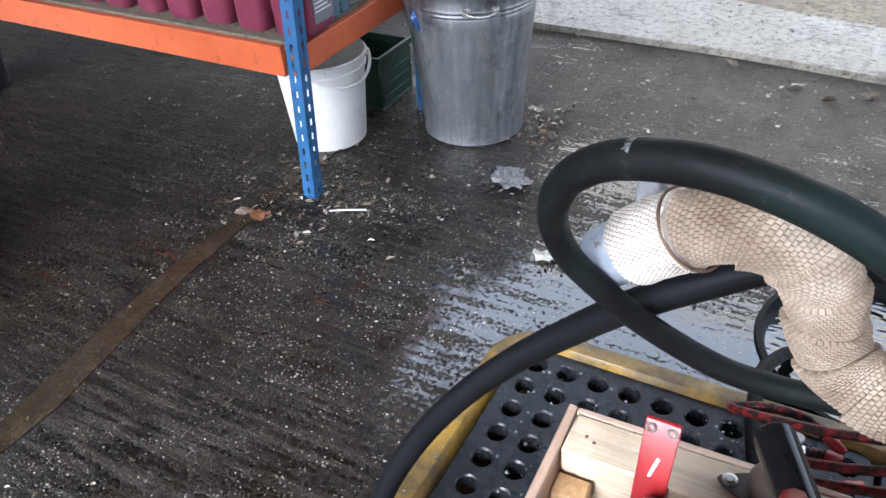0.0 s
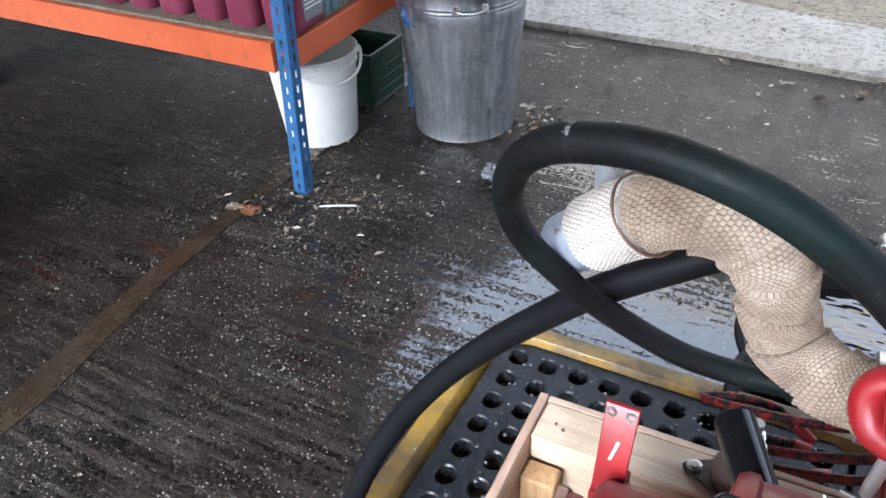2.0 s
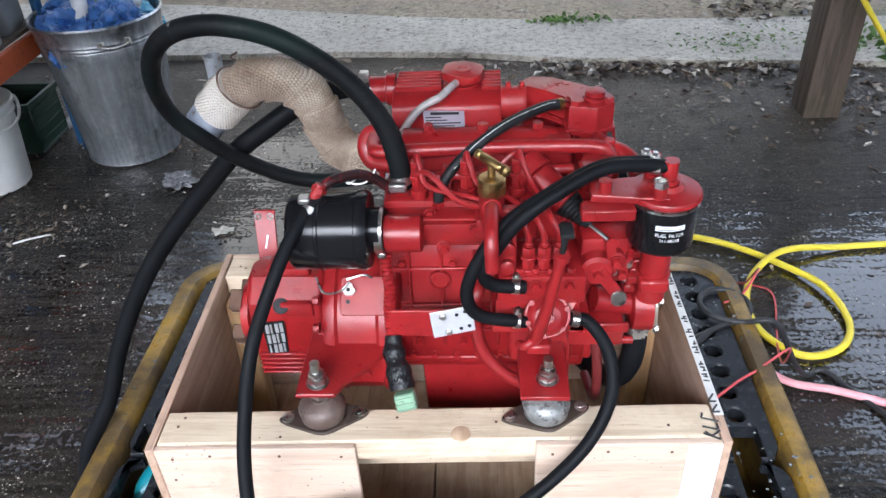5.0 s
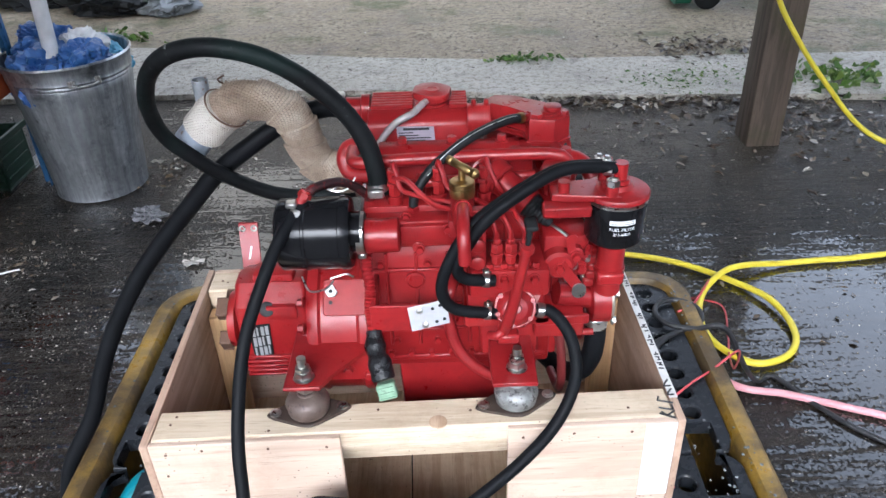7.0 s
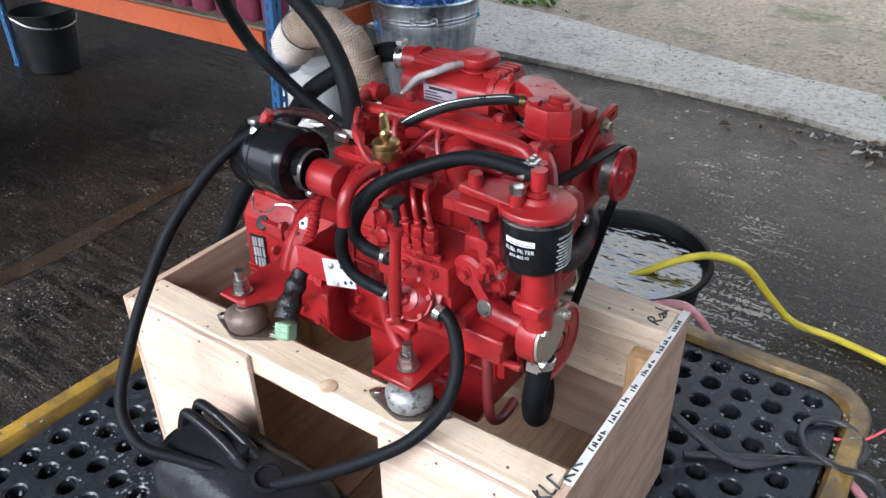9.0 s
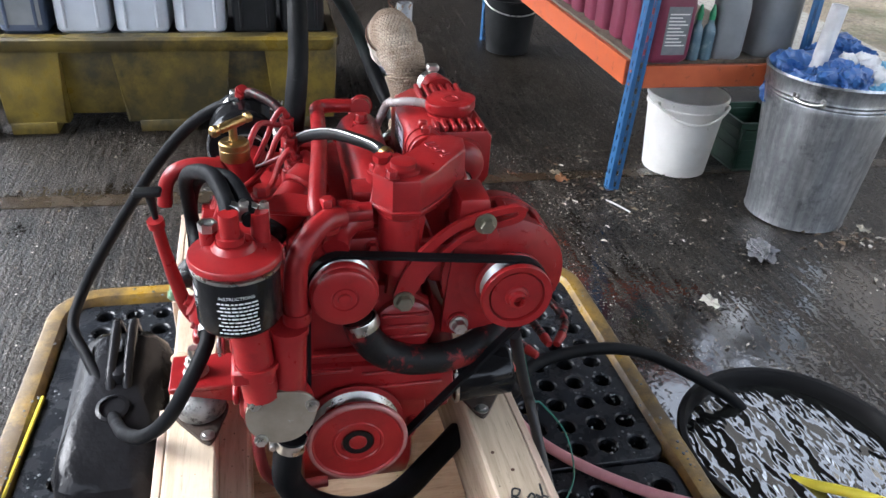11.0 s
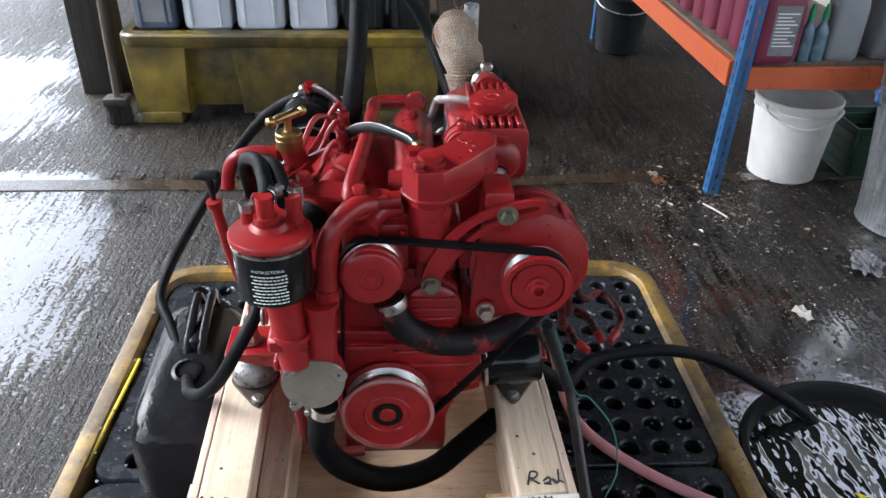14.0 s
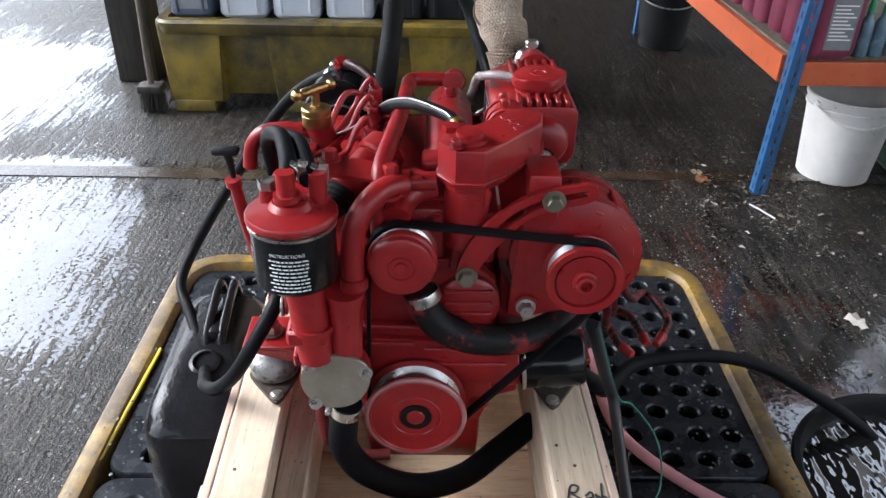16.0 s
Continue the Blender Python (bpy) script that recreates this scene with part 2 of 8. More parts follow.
def wet_concrete():
    """Brushed concrete with exposed grit and water standing between the ridges."""
    m, nt, b = mat("wet brushed concrete")
    co = coords(nt)
    big = noisetex(nt, co, 0.9, 5, 0.6)
    mid = noisetex(nt, co, 5.0, 8, 0.7)
    grit = noisetex(nt, co, 85.0, 3, 0.7)
    fine = noisetex(nt, co, 320.0, 2, 0.6)
    ridge = noisetex(nt, co, 18.0, 5, 0.62, (0.22, 2.6, 1.0), radians(3))
    col = ramp(nt, mid, [(0.25, (0.0015, 0.0012, 0.0009)), (0.5, (0.004, 0.0032, 0.0024)), (0.8, (0.018, 0.0145, 0.011))])
    # crests paler in colour, which also carries the bright streaks along the ridges
    col = mixc(nt, ramp(nt, ridge, [(0.46, grey(0)), (0.60, grey(0.7))]), col, (0.040, 0.033, 0.026))
    brown = ramp(nt, noisetex(nt, co, 1.1, 6, 0.65), [(0.45, grey(0)), (0.68, grey(0.7))])
    col = mixc(nt, brown, col, (0.012, 0.0072, 0.0038))
    silt = math_node(nt, "MULTIPLY", hollow(nt, co, 0.3, 2.3, 2.6, 1.0, -0.05), ramp(nt, mid, [(0.35, grey(0.3)), (0.6, grey(1.6))]))
    col = mixc(nt, silt, col, (0.075, 0.062, 0.047))
    # pale grains whose colour also stands in for glints of the wet grit
    v = nt.nodes.new("ShaderNodeTexVoronoi")
    v.inputs["Scale"].default_value = 100.0
    nt.links.new(co, v.inputs["Vector"])
    fleck = ramp(nt, v.outputs["Distance"], [(0.16, grey(1)), (0.30, grey(0))])
    pick = ramp(nt, noisetex(nt, co, 13.0, 6, 0.8), [(0.48, grey(0)), (0.62, grey(1))])
    col = mixc(nt, mixc(nt, 1.0, fleck, pick, "MULTIPLY"), col, (0.30, 0.275, 0.24))
    nt.links.new(col, b.inputs["Base Color"])
    dips = hollow(nt, co, -0.33, 1.0, 0.86, 0.6)
    for h in (hollow(nt, co, -1.1, -1.2, 1.0, 0.5), hollow(nt, co, -1.67, -1.3, 0.16, 1.4), hollow(nt, co, 1.4, 0.3, 1.1, 1.3), hollow(nt, co, -0.7, 1.7, 0.5, 0.35), hollow(nt, co, -2.6, -1.9, 1.5, 0.7)):
        dips = math_node(nt, "MAXIMUM", dips, h)
    level = math_node(nt, "ADD", math_node(nt, "ADD", math_node(nt, "MULTIPLY", dips, 0.25), math_node(nt, "MULTIPLY", big, 0.62)), 0.092)
    rough_h = math_node(nt, "ADD", math_node(nt, "ADD", math_node(nt, "MULTIPLY", ridge, 0.44), math_node(nt, "MULTIPLY", grit, 0.46)), math_node(nt, "MULTIPLY", fine, 0.10))
    depth = math_node(nt, "SUBTRACT", level, rough_h)
    wet = ramp(nt, depth, [(0.0, grey(0)), (0.03, grey(1))])
    rr = mixc(nt, wet, ramp(nt, grit, [(0.3, grey(0.2)), (0.7, grey(0.46))]), grey(0.11))
    nt.links.new(rr, b.inputs["Roughness"])
    top = math_node(nt, "MAXIMUM", rough_h, level)
    nt.links.new(math_node(nt, "ADD", math_node(nt, "MULTIPLY", wet, 0.85), 1.30), b.inputs["IOR"])
    n1 = bump(nt, b, top, 1.0, 0.017)
    ripple = noisetex(nt, co, 45.0, 2, 0.5)
    bump(nt, b, ripple, 0.14, 0.003, n1)
    return m


def pale_concrete(name, c0, c1, c2, dirt, moss_at, rough=(0.45, 0.75)):
    """Weathered concrete: blotches, fine grit of light and dark grains, moss and black stains."""
    m, nt, b = mat(name)
    co = coords(nt)
    mid = noisetex(nt, co, 2.2, 9, 0.72)
    fine = noisetex(nt, co, 34.0, 6, 0.85)
    col = ramp(nt, mid, [(0.32, c0), (0.52, c1), (0.72, c2)])
    col = mixc(nt, ramp(nt, fine, [(0.38, grey(1.0)), (0.50, grey(0))]), col, dirt)
    col = mixc(nt, ramp(nt, fine, [(0.58, grey(0)), (0.7, grey(0.7))]), col, (0.66, 0.63, 0.56))
    stain = ramp(nt, noisetex(nt, co, 6.0, 9, 0.78), [(0.55, grey(0)), (0.66, grey(0.75))])
    col = mixc(nt, stain, col, tuple(x * 0.6 for x in dirt))
    moss = ramp(nt, noisetex(nt, co, 1.6, 8, 0.75), [(moss_at, grey(0)), (moss_at + 0.12, grey(0.85))])
    col = mixc(nt, moss, col, (0.075, 0.085, 0.03))
    nt.links.new(col, b.inputs["Base Color"])
    nt.links.new(ramp(nt, mid, [(0.4, grey(rough[0])), (0.6, grey(rough[1]))]), b.inputs["Roughness"])
    bump(nt, b, fine, 0.9, 0.008)
    return m


WET = wet_concrete()
PALE = pale_concrete("pale weathered concrete", (0.27, 0.245, 0.20), (0.42, 0.39, 0.33), (0.52, 0.49, 0.43), (0.15, 0.13, 0.10), 0.60)
AGG = pale_concrete("exposed aggregate", (0.15, 0.112, 0.07), (0.28, 0.225, 0.15), (0.40, 0.34, 0.25), (0.06, 0.045, 0.028), 0.52)

b = B()
bmesh.ops.create_grid(b, x_segments=2, y_segments=2, size=400)
for v in b.verts:
    v.co.z = -0.0
tagged(part("ground", b, WET), "dark wet brushed concrete yard floor", "ground", kind="structure")
# open joint between two bays of the floor
b = B()
GROOVE = basic("silted joint", (0.020, 0.014, 0.009), (0.04, 0.029, 0.018), (0.08, 0.4), 0, 12, 120, 0.4, 0.004)
prism(b, [(-1.685, -8), (-1.60, -8), (-1.598, -1), (-1.565, 0.2), (-1.63, 0.66), (-1.64, 1.0), (-1.625, 2.62), (-1.70, 2.62), (-1.70, 1.0), (-1.70, 0.66), (-1.645, 0.1), (-1.68, -1)], (0, 0, 0.0), Vector((1, 0, 0)), Vector((0, 1, 0)), Vector((0, 0, 0.0035)))
tagged(part("floor_joint", b, GROOVE), "silted brown joint between two floor bays", "joint", kind="structure")
b = B()
prism(b, [(-12, 2.95), (-1.4, 2.66), (-0.6, 2.65), (0, 2.6), (0.3, 2.53), (0.9, 2.455), (1.5, 2.41), (3, 2.25), (9, 1.8), (9, 2.8), (2, 2.95), (0.4, 3.02), (-0.4, 3.14), (-1.6, 3.44), (-12, 4.6)], (0, 0, -0.05), Vector((1, 0, 0)), Vector((0, 1, 0)), Vector((0, 0, 0.078)), 0.012)
tagged(part("kerb", b, PALE), "pale worn concrete kerb strip along the yard", "kerb", kind="structure")
b = B()
prism(b, [(-30, 6.6), (-12, 4.605), (-1.6, 3.445), (-0.4, 3.145), (0.4, 3.025), (2, 2.955), (9, 2.805), (30, 2.2), (30, 60), (-30, 60)], (0, 0, -0.05), Vector((1, 0, 0)), Vector((0, 1, 0)), Vector((0, 0, 0.074)), 0.005)
tagged(part("pavement", b, AGG), "brown mossy aggregate concrete beyond the kerb", "pavement", kind="structure")
# loose grit and exposed stones on the slab, thick in drifts and thin elsewhere
def grit_field(n, x0, x1, y0, y1, seed, smin, smax):
    rnd, verts, faces = random.Random(seed), [], []
    made = 0
    while made < n:
        x, y = rnd.uniform(x0, x1), rnd.uniform(y0, y1)
        thick = noise.noise((x * 1.1, y * 1.1, 3.0)) * 0.6 + noise.noise((x * 4.5, y * 7.0, 9.0)) * 0.7 + 0.25
        if rnd.random() > thick or (-0.66 < x < 0.65 and -0.57 < y < 0.64) or y > 2.4:
            continue
        r = smin + (smax - smin) * rnd.random() ** 3
        a0, k0, hgt = rnd.uniform(0, 6.3), len(verts), r * rnd.uniform(0.25, 0.6)
        for k in range(5):
            a = a0 + k * 1.2566 + rnd.uniform(-0.35, 0.35)
            q = r * rnd.uniform(0.7, 1.15)
            verts.append((x + q * math.cos(a), y + q * 0.8 * math.sin(a), -0.0005))
            verts.append((x + q * 0.62 * math.cos(a), y + q * 0.5 * math.sin(a), hgt * rnd.uniform(0.7, 1.1)))
        faces += [(k0 + 2 * k, k0 + (2 * k + 2) % 10, k0 + (2 * k + 3) % 10, k0 + 2 * k + 1) for k in range(5)]
        faces.append(tuple(k0 + 2 * k + 1 for k in range(5)))
        made += 1
    me = bpy.data.meshes.new("grit")
    me.from_pydata(verts, [], faces)
    return me


def grit_material():
    m, nt, b = mat("wet grit")
    rnd = nt.nodes.new("ShaderNodeNewGeometry").outputs["Random Per Island"]
    # palest stones brightened to stand in for glints on the wet slab
    nt.links.new(ramp(nt, rnd, [(0.0, (0.012, 0.010, 0.008)), (0.4, (0.05, 0.042, 0.033)), (0.7, (0.20, 0.175, 0.145)), (1.0, (0.50, 0.47, 0.42))]), b.inputs["Base Color"])
    b.inputs["Roughness"].default_value = 0.33
    return m


GRIT = grit_material()
for spec in ((11000, -3.0, 1.4, -1.6, 2.4, 5, 0.0016, 0.005), (9000, -2.2, -0.5, -0.6, 1.3, 6, 0.0013, 0.004)):
    gm = grit_field(*spec)
    gm.materials.append(GRIT)
    tagged(new("grit", gm), "fine wet grit, its small pale stones also standing in for glints", "grit", kind="stuff")
# canopy roof implied by the posts, and unseen walls added to shape the sky light
DARKW = basic("dark weathered boards", (0.030, 0.027, 0.024), (0.06, 0.054, 0.048), (0.6, 0.8), 0, 4, 60, 0.3, 0.004)
b = B()
# reaches far west so that the floor there mirrors only dark boards
box(b, -11.9, 4.2, -2.45, 2.45, 2.75, 2.85)
tagged(part("canopy_roof", b, DARKW), "dark boarded canopy roof over the engine", "roof", kind="structure")
b = B()
box(b, -6.2, 2.4, 11, 11.3, 0, 8.2)
# paler than the other added walls, to lighten what the wet floor mirrors
GREYW = basic("unseen wall grey", (0.24, 0.22, 0.19), (0.35, 0.33, 0.29), (0.7, 0.9), 0, 1.5, 30, 0.3, 0.004)
tagged(part("wall_north", b, GREYW), "unseen grey wall added to bound the sky mirrored in the puddles", "wall", kind="structure")
b = B()
box(b, -16, -6.2, 9.5, 9.8, 0, 8.7)
tagged(part("wall_north_west", b, DARKW), "unseen tall dark wall added to cut off the sky", "wall", kind="structure")
b = B()
box(b, -12.2, -12, -5.3, 9.5, 0, 9)
tagged(part("wall_west", b, DARKW), "unseen dark wall added to cut off low sky", "wall", kind="structure")
b = B()
box(b, -9, 26, -13.3, -13, 0, 5.5)
tagged(part("wall_south", b, DARKW), "unseen dark wall added to cut off low sky", "wall", kind="structure")
b = B()
box(b, 4.3, 4.5, -5.0, 2.4, 0, 1.95)
tagged(part("wall_east", b, DARKW), "unseen dark wall added to limit light from the east", "wall", kind="structure")

b = B()
box(b, 2.41, 26, 13.0, 13.3, 0, 3.6)
tagged(part("wall_north_east", b, DARKW), "unseen low dark wall added to cut only the lowest sky", "wall", kind="structure")

# ---- spill pallet ----
def dirty_plastic(name, c0, c1, grime, moss, coarse, lo, hi):
    """Faded plastic with soft clouds of grime, fine spots and scratches."""
    m, nt, b = mat(name)
    co = coords(nt)
    col = ramp(nt, noisetex(nt, co, coarse * 1.6, 5), [(0.3, c0), (0.7, c1)])
    cloud = noisetex(nt, co, coarse, 8, 0.68)
    col = mixc(nt, ramp(nt, cloud, [(lo, grey(0)), (hi, grey(0.92))]), col, grime)
    col = mixc(nt, ramp(nt, noisetex(nt, co, coarse * 0.7, 6, 0.6), [(0.5, grey(0)), (0.72, grey(0.6))]), col, moss)
    col = mixc(nt, ramp(nt, noisetex(nt, co, 120.0, 6, 0.75), [(0.58, grey(0)), (0.7, grey(0.6))]), col, tuple(x * 0.5 for x in grime))
    nt.links.new(col, b.inputs["Base Color"])
    nt.links.new(ramp(nt, cloud, [(0.35, grey(0.25)), (0.65, grey(0.6))]), b.inputs["Roughness"])
    n1 = bump(nt, b, noisetex(nt, co, 160.0, 4, 0.7), 0.35, 0.002)
    bump(nt, b, noisetex(nt, co, 14.0, 3), 0.2, 0.01, n1)
    return m


YEL = dirty_plastic("dirty yellow plastic", (0.29, 0.17, 0.02), (0.40, 0.24, 0.03), (0.055, 0.037, 0.019), (0.12, 0.078, 0.03), 9.0, 0.30, 0.58)
BX0, BX1, BY0, BY1, BZ = -0.643, 0.628, -0.552, 0.618, 0.285


def ring(bm, w, h, r, z, cx, cy, n=6):
    return [bm.verts.new((x, y, z)) for x, y in rounded(w, h, r, n, cx, cy)]


def bridge(bm, a, b):
    n = len(a)
    for k in range(n):
        bm.faces.new((a[k], a[(k + 1) % n], b[(k + 1) % n], b[k]))


def sump(name, x0, x1, y0, y1, top, label, rim=0.05):
    w, h, cx, cy = x1 - x0, y1 - y0, (x0 + x1) / 2, (y0 + y1) / 2
    ob = thing(name, (cx, cy, 0), label, "spill pallet")
    bm = B()
    prev = None
    first = None
    for dw, z, rr in ((-0.09, 0.055, 0.08), (-0.06, 0.06, 0.09), (-0.02, top - 0.06, 0.1), (0, top - 0.045, 0.1), (0, top - 0.012, 0.1), (-0.008, top - 0.003, 0.1), (-0.02, top, 0.095),
                      (-rim * 2 + 0.014, top - 0.002, 0.075), (-rim * 2, top - 0.012, 0.07), (-rim * 2 - 0.01, 0.08, 0.06)):
        cur = ring(bm, w + dw, h + dw, rr, z, cx, cy)
        if prev:
            bridge(bm, prev, cur)
        else:
            first = cur
        prev = cur
    bm.faces.new(prev)
    bm.faces.new(first)
    part("sump", bm, YEL, ob)
    for fx in (-0.38, 0.0, 0.38):
        for fy in (-0.36, 0.36):
            f = B()
            box(f, cx + fx * w - 0.09, cx + fx * w + 0.09, cy + fy * h - 0.08, cy + fy * h + 0.08, 0, 0.062, 0.01)
            part("foot", f, YEL, ob)
    return ob


bund = sump("spill_pallet", BX0, BX1, BY0, BY1, BZ, "dirty yellow plastic spill pallet with black perforated deck grids", 0.042)


def grid_tile(parent, x0, x1, y0, y1, z, pitch=0.0571, hole=0.0172, th=0.03, notch=None):
    """Deck grid; notch = (column, side) leaves a lifting hole at that end of a column, side 0 the far edge, 2 the near one."""
    bm = B()
    nx, ny = int((x1 - x0 - 0.02) / pitch), int((y1 - y0 - 0.02) / pitch)
    mx, my = (x1 - x0 - nx * pitch) / 2, (y1 - y0 - ny * pitch) / 2
    seg = 12
    for i in range(nx):
        for j in range(ny):
            if notch and i == notch[0] % nx and j == (ny - 1 if notch[1] == 0 else 0):
                continue
            cx, cy = x0 + mx + (i + 0.5) * pitch, y0 + my + (j + 0.5) * pitch
            a = pitch / 2
            sq, ci, ce, lo = [], [], [], []
            for k in range(seg):
                t = 2 * math.pi * (k + 0.5) / seg
                c, s = math.cos(t), math.sin(t)
                f = a / max(abs(c), abs(s))
                sq.append(bm.verts.new((cx + c * f, cy + s * f, z)))
                ci.append(bm.verts.new((cx + c * (hole + 0.003), cy + s * (hole + 0.003), z)))
                ce.append(bm.verts.new((cx + c * hole, cy + s * hole, z - 0.003)))
                lo.append(bm.verts.new((cx + c * hole, cy + s * hole, z - th)))
            for A, C in ((sq, ci), (ci, ce), (ce, lo)):
                bridge(bm, A, C)
            for sx, sy in ((1, 1), (-1, 1), (-1, -1), (1, -1)):
                ks = sorted(range(seg), key=lambda q: (sq[q].co - Vector((cx + sx * a, cy + sy * a, z))).length)[:2]
                cv = bm.verts.new((cx + sx * a, cy + sy * a, z))
                bm.faces.new((sq[ks[0]], sq[ks[1]], cv))
    X0, X1, Y0, Y1 = x0 + mx, x1 - mx, y0 + my, y1 - my
    inner = [(X1, Y1), (X0, Y1), (X0, Y0), (X1, Y0)]
    top = [bm.verts.new((p, q, z)) for p, q in inner]
    out = ring(bm, x1 - x0, y1 - y0, 0.035, z, (x0 + x1) / 2, (y0 + y1) / 2, 5)
    n = 6
    for c in range(4):
        arc = out[c * n:(c + 1) * n]
        for k in range(n - 1):
            bm.faces.new((top[c], arc[k], arc[k + 1]))
        nxt = out[((c + 1) * n) % (4 * n)]
        if notch and c == notch[1]:
            i = notch[0] % nx
            xa, xb = x0 + mx + i * pitch, x0 + mx + (i + 1) * pitch
            yo, yi, yd = (y1, Y1, Y1 - pitch) if c == 0 else (y0, Y0, Y0 + pitch)
            if c == 2:
                xa, xb = xb, xa
            V = lambda x, y, q=0.0: bm.verts.new((x, y, z - q))
            bm.faces.new((top[c], arc[-1], V(xb, yo), V(xb, yi)))
            bm.faces.new((V(xa, yi), V(xa, yo), nxt, top[(c + 1) % 4]))
            for p, q in (((xa, yo), (xa, yd)), ((xa, yd), (xb, yd)), ((xb, yd), (xb, yo))):
                bm.faces.new((V(*p), V(*q), V(*q, th), V(*p, th)))
            edge = 0.003 if c == 0 else -0.003
            for p, q in ((arc[-1].co.x, xb), (xa, nxt.co.x)):
                bm.faces.new((V(p, yo), V(q, yo), V(q, yo + edge, 0.004), V(p, yo + edge, 0.004)))
                bm.faces.new((V(p, yo + edge, 0.004), V(q, yo + edge, 0.004), V(q, yo + edge, th), V(p, yo + edge, th)))
            continue
        bm.faces.new((top[c], arc[-1], nxt, top[(c + 1) % 4]))
    dn = ring(bm, x1 - x0 + 0.006, y1 - y0 + 0.006, 0.038, z - 0.004, (x0 + x1) / 2, (y0 + y1) / 2, 5)
    d2 = ring(bm, x1 - x0 + 0.006, y1 - y0 + 0.006, 0.038, z - th, (x0 + x1) / 2, (y0 + y1) / 2, 5)
    for A, C in ((out, dn), (dn, d2)):
        for k in range(4 * n):
            if not (notch and k == notch[1] * n + n - 1):
                bm.faces.new((A[k], A[(k + 1) % (4 * n)], C[(k + 1) % (4 * n)], C[k]))
    bmesh.ops.remove_doubles(bm, verts=bm.verts, dist=0.0004)
    return part("deck_grid", bm, DECK, parent, "black perforated plastic deck grid")


def deck_material():
    m, nt, b = mat("wet black deck plastic")
    co = coords(nt)
    big = noisetex(nt, co, 8.0, 6, 0.65)
    col = ramp(nt, big, [(0.3, (0.009, 0.010, 0.012)), (0.7, (0.020, 0.022, 0.026))])
    dirt = ramp(nt, noisetex(nt, co, 26.0, 8, 0.8), [(0.62, grey(0)), (0.74, grey(0.4))])
    col = mixc(nt, dirt, col, (0.08, 0.078, 0.07))
    nt.links.new(col, b.inputs["Base Color"])
    b.inputs["Specular IOR Level"].default_value = 0.25
    wetp = ramp(nt, noisetex(nt, co, 22.0, 6, 0.7), [(0.45, grey(0.34)), (0.58, grey(0.1))])
    nt.links.new(wetp, b.inputs["Roughness"])
    n1 = bump(nt, b, noisetex(nt, co, 260.0, 3, 0.6), 0.35, 0.0015)
    bump(nt, b, noisetex(nt, co, 30.0, 4, 0.6), 0.2, 0.004, n1)
    return m


DECK = deck_material()
GX0, GXM, GX1, GY0, GYM, GY1 = BX0 + 0.055, 0.009, BX1 - 0.05, BY0 + 0.05, 0.032, BY1 - 0.04
for xa, xb, col in ((GX0, GXM - 0.006, 0), (GXM + 0.006, GX1, -1)):
    grid_tile(bund, xa, xb, GY0, GYM - 0.006, 0.270, notch=(col, 0))
    grid_tile(bund, xa, xb, GYM + 0.006, GY1, 0.270, notch=(col, 2))

# ---- crate ----
def wood(name, c0, c1, dark, along=0, scale=6.0):
    m, nt, b = mat(name)
    co = coords(nt)
    st = [9.0, 9.0, 9.0]
    st[along] = 0.6
    g = noisetex(nt, co, scale, 7, 0.62, tuple(st))
    fine = noisetex(nt, co, scale * 8, 3, 0.6, tuple(st))
    col = ramp(nt, g, [(0.28, c0), (0.45, c1), (0.58, tuple(x * 0.93 for x in c0)), (0.75, c1)])
    stain = ramp(nt, noisetex(nt, co, 7.0, 7, 0.7), [(0.50, grey(0)), (0.70, grey(0.7))])
    col = mixc(nt, stain, col, dark)
    pores = ramp(nt, fine, [(0.60, grey(0)), (0.72, grey(0.45))])
    col = mixc(nt, pores, col, tuple(x * 0.6 for x in dark))
    v = nt.nodes.new("ShaderNodeTexVoronoi")
    v.inputs["Scale"].default_value = 110.0
    nt.links.new(co, v.inputs["Vector"])
    dot = ramp(nt, v.outputs["Distance"], [(0.10, grey(1)), (0.16, grey(0))])
    pick = ramp(nt, noisetex(nt, co, 15.0, 5, 0.7), [(0.51, grey(0)), (0.60, grey(0.9))])
    col = mixc(nt, mixc(nt, 1.0, dot, pick, "MULTIPLY"), col, (0.06, 0.04, 0.03))
    nt.links.new(col, b.inputs["Base Color"])
    nt.links.new(ramp(nt, g, [(0.3, grey(0.5)), (0.7, grey(0.75))]), b.inputs["Roughness"])
    bump(nt, b, fine, 0.3, 0.001)
    return m


PINE = wood("pine timber", (0.53, 0.42, 0.295), (0.62, 0.515, 0.38), (0.34, 0.24, 0.15), 0)
# cross boards and corner posts take darker pine tones than the rails
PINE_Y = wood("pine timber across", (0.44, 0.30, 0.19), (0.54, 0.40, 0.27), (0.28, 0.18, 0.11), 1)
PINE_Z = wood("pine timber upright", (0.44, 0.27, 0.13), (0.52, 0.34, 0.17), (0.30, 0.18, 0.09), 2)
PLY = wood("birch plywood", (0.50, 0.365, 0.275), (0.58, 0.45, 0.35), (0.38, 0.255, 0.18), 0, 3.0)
# darker plywood tone for the two end panels
PLY_DARK = wood("darker plywood", (0.36, 0.235, 0.165), (0.45, 0.31, 0.225), (0.22, 0.135, 0.09), 1, 3.0)

CZ0, CZ1 = 0.271, 0.602
crate = thing("wooden_crate", (0, -0.015, CZ0), "open pine and plywood engine crate with pencil writing", "crate")
crate.rotation_euler.z = radians(1.5)
crate.scale.x = 0.984


def crate_part(name, m, *b, bev=0.0015, label=""):
    bm = B()
    box(bm, *b, bev, 1)
    return part(name, bm, m, crate, label)


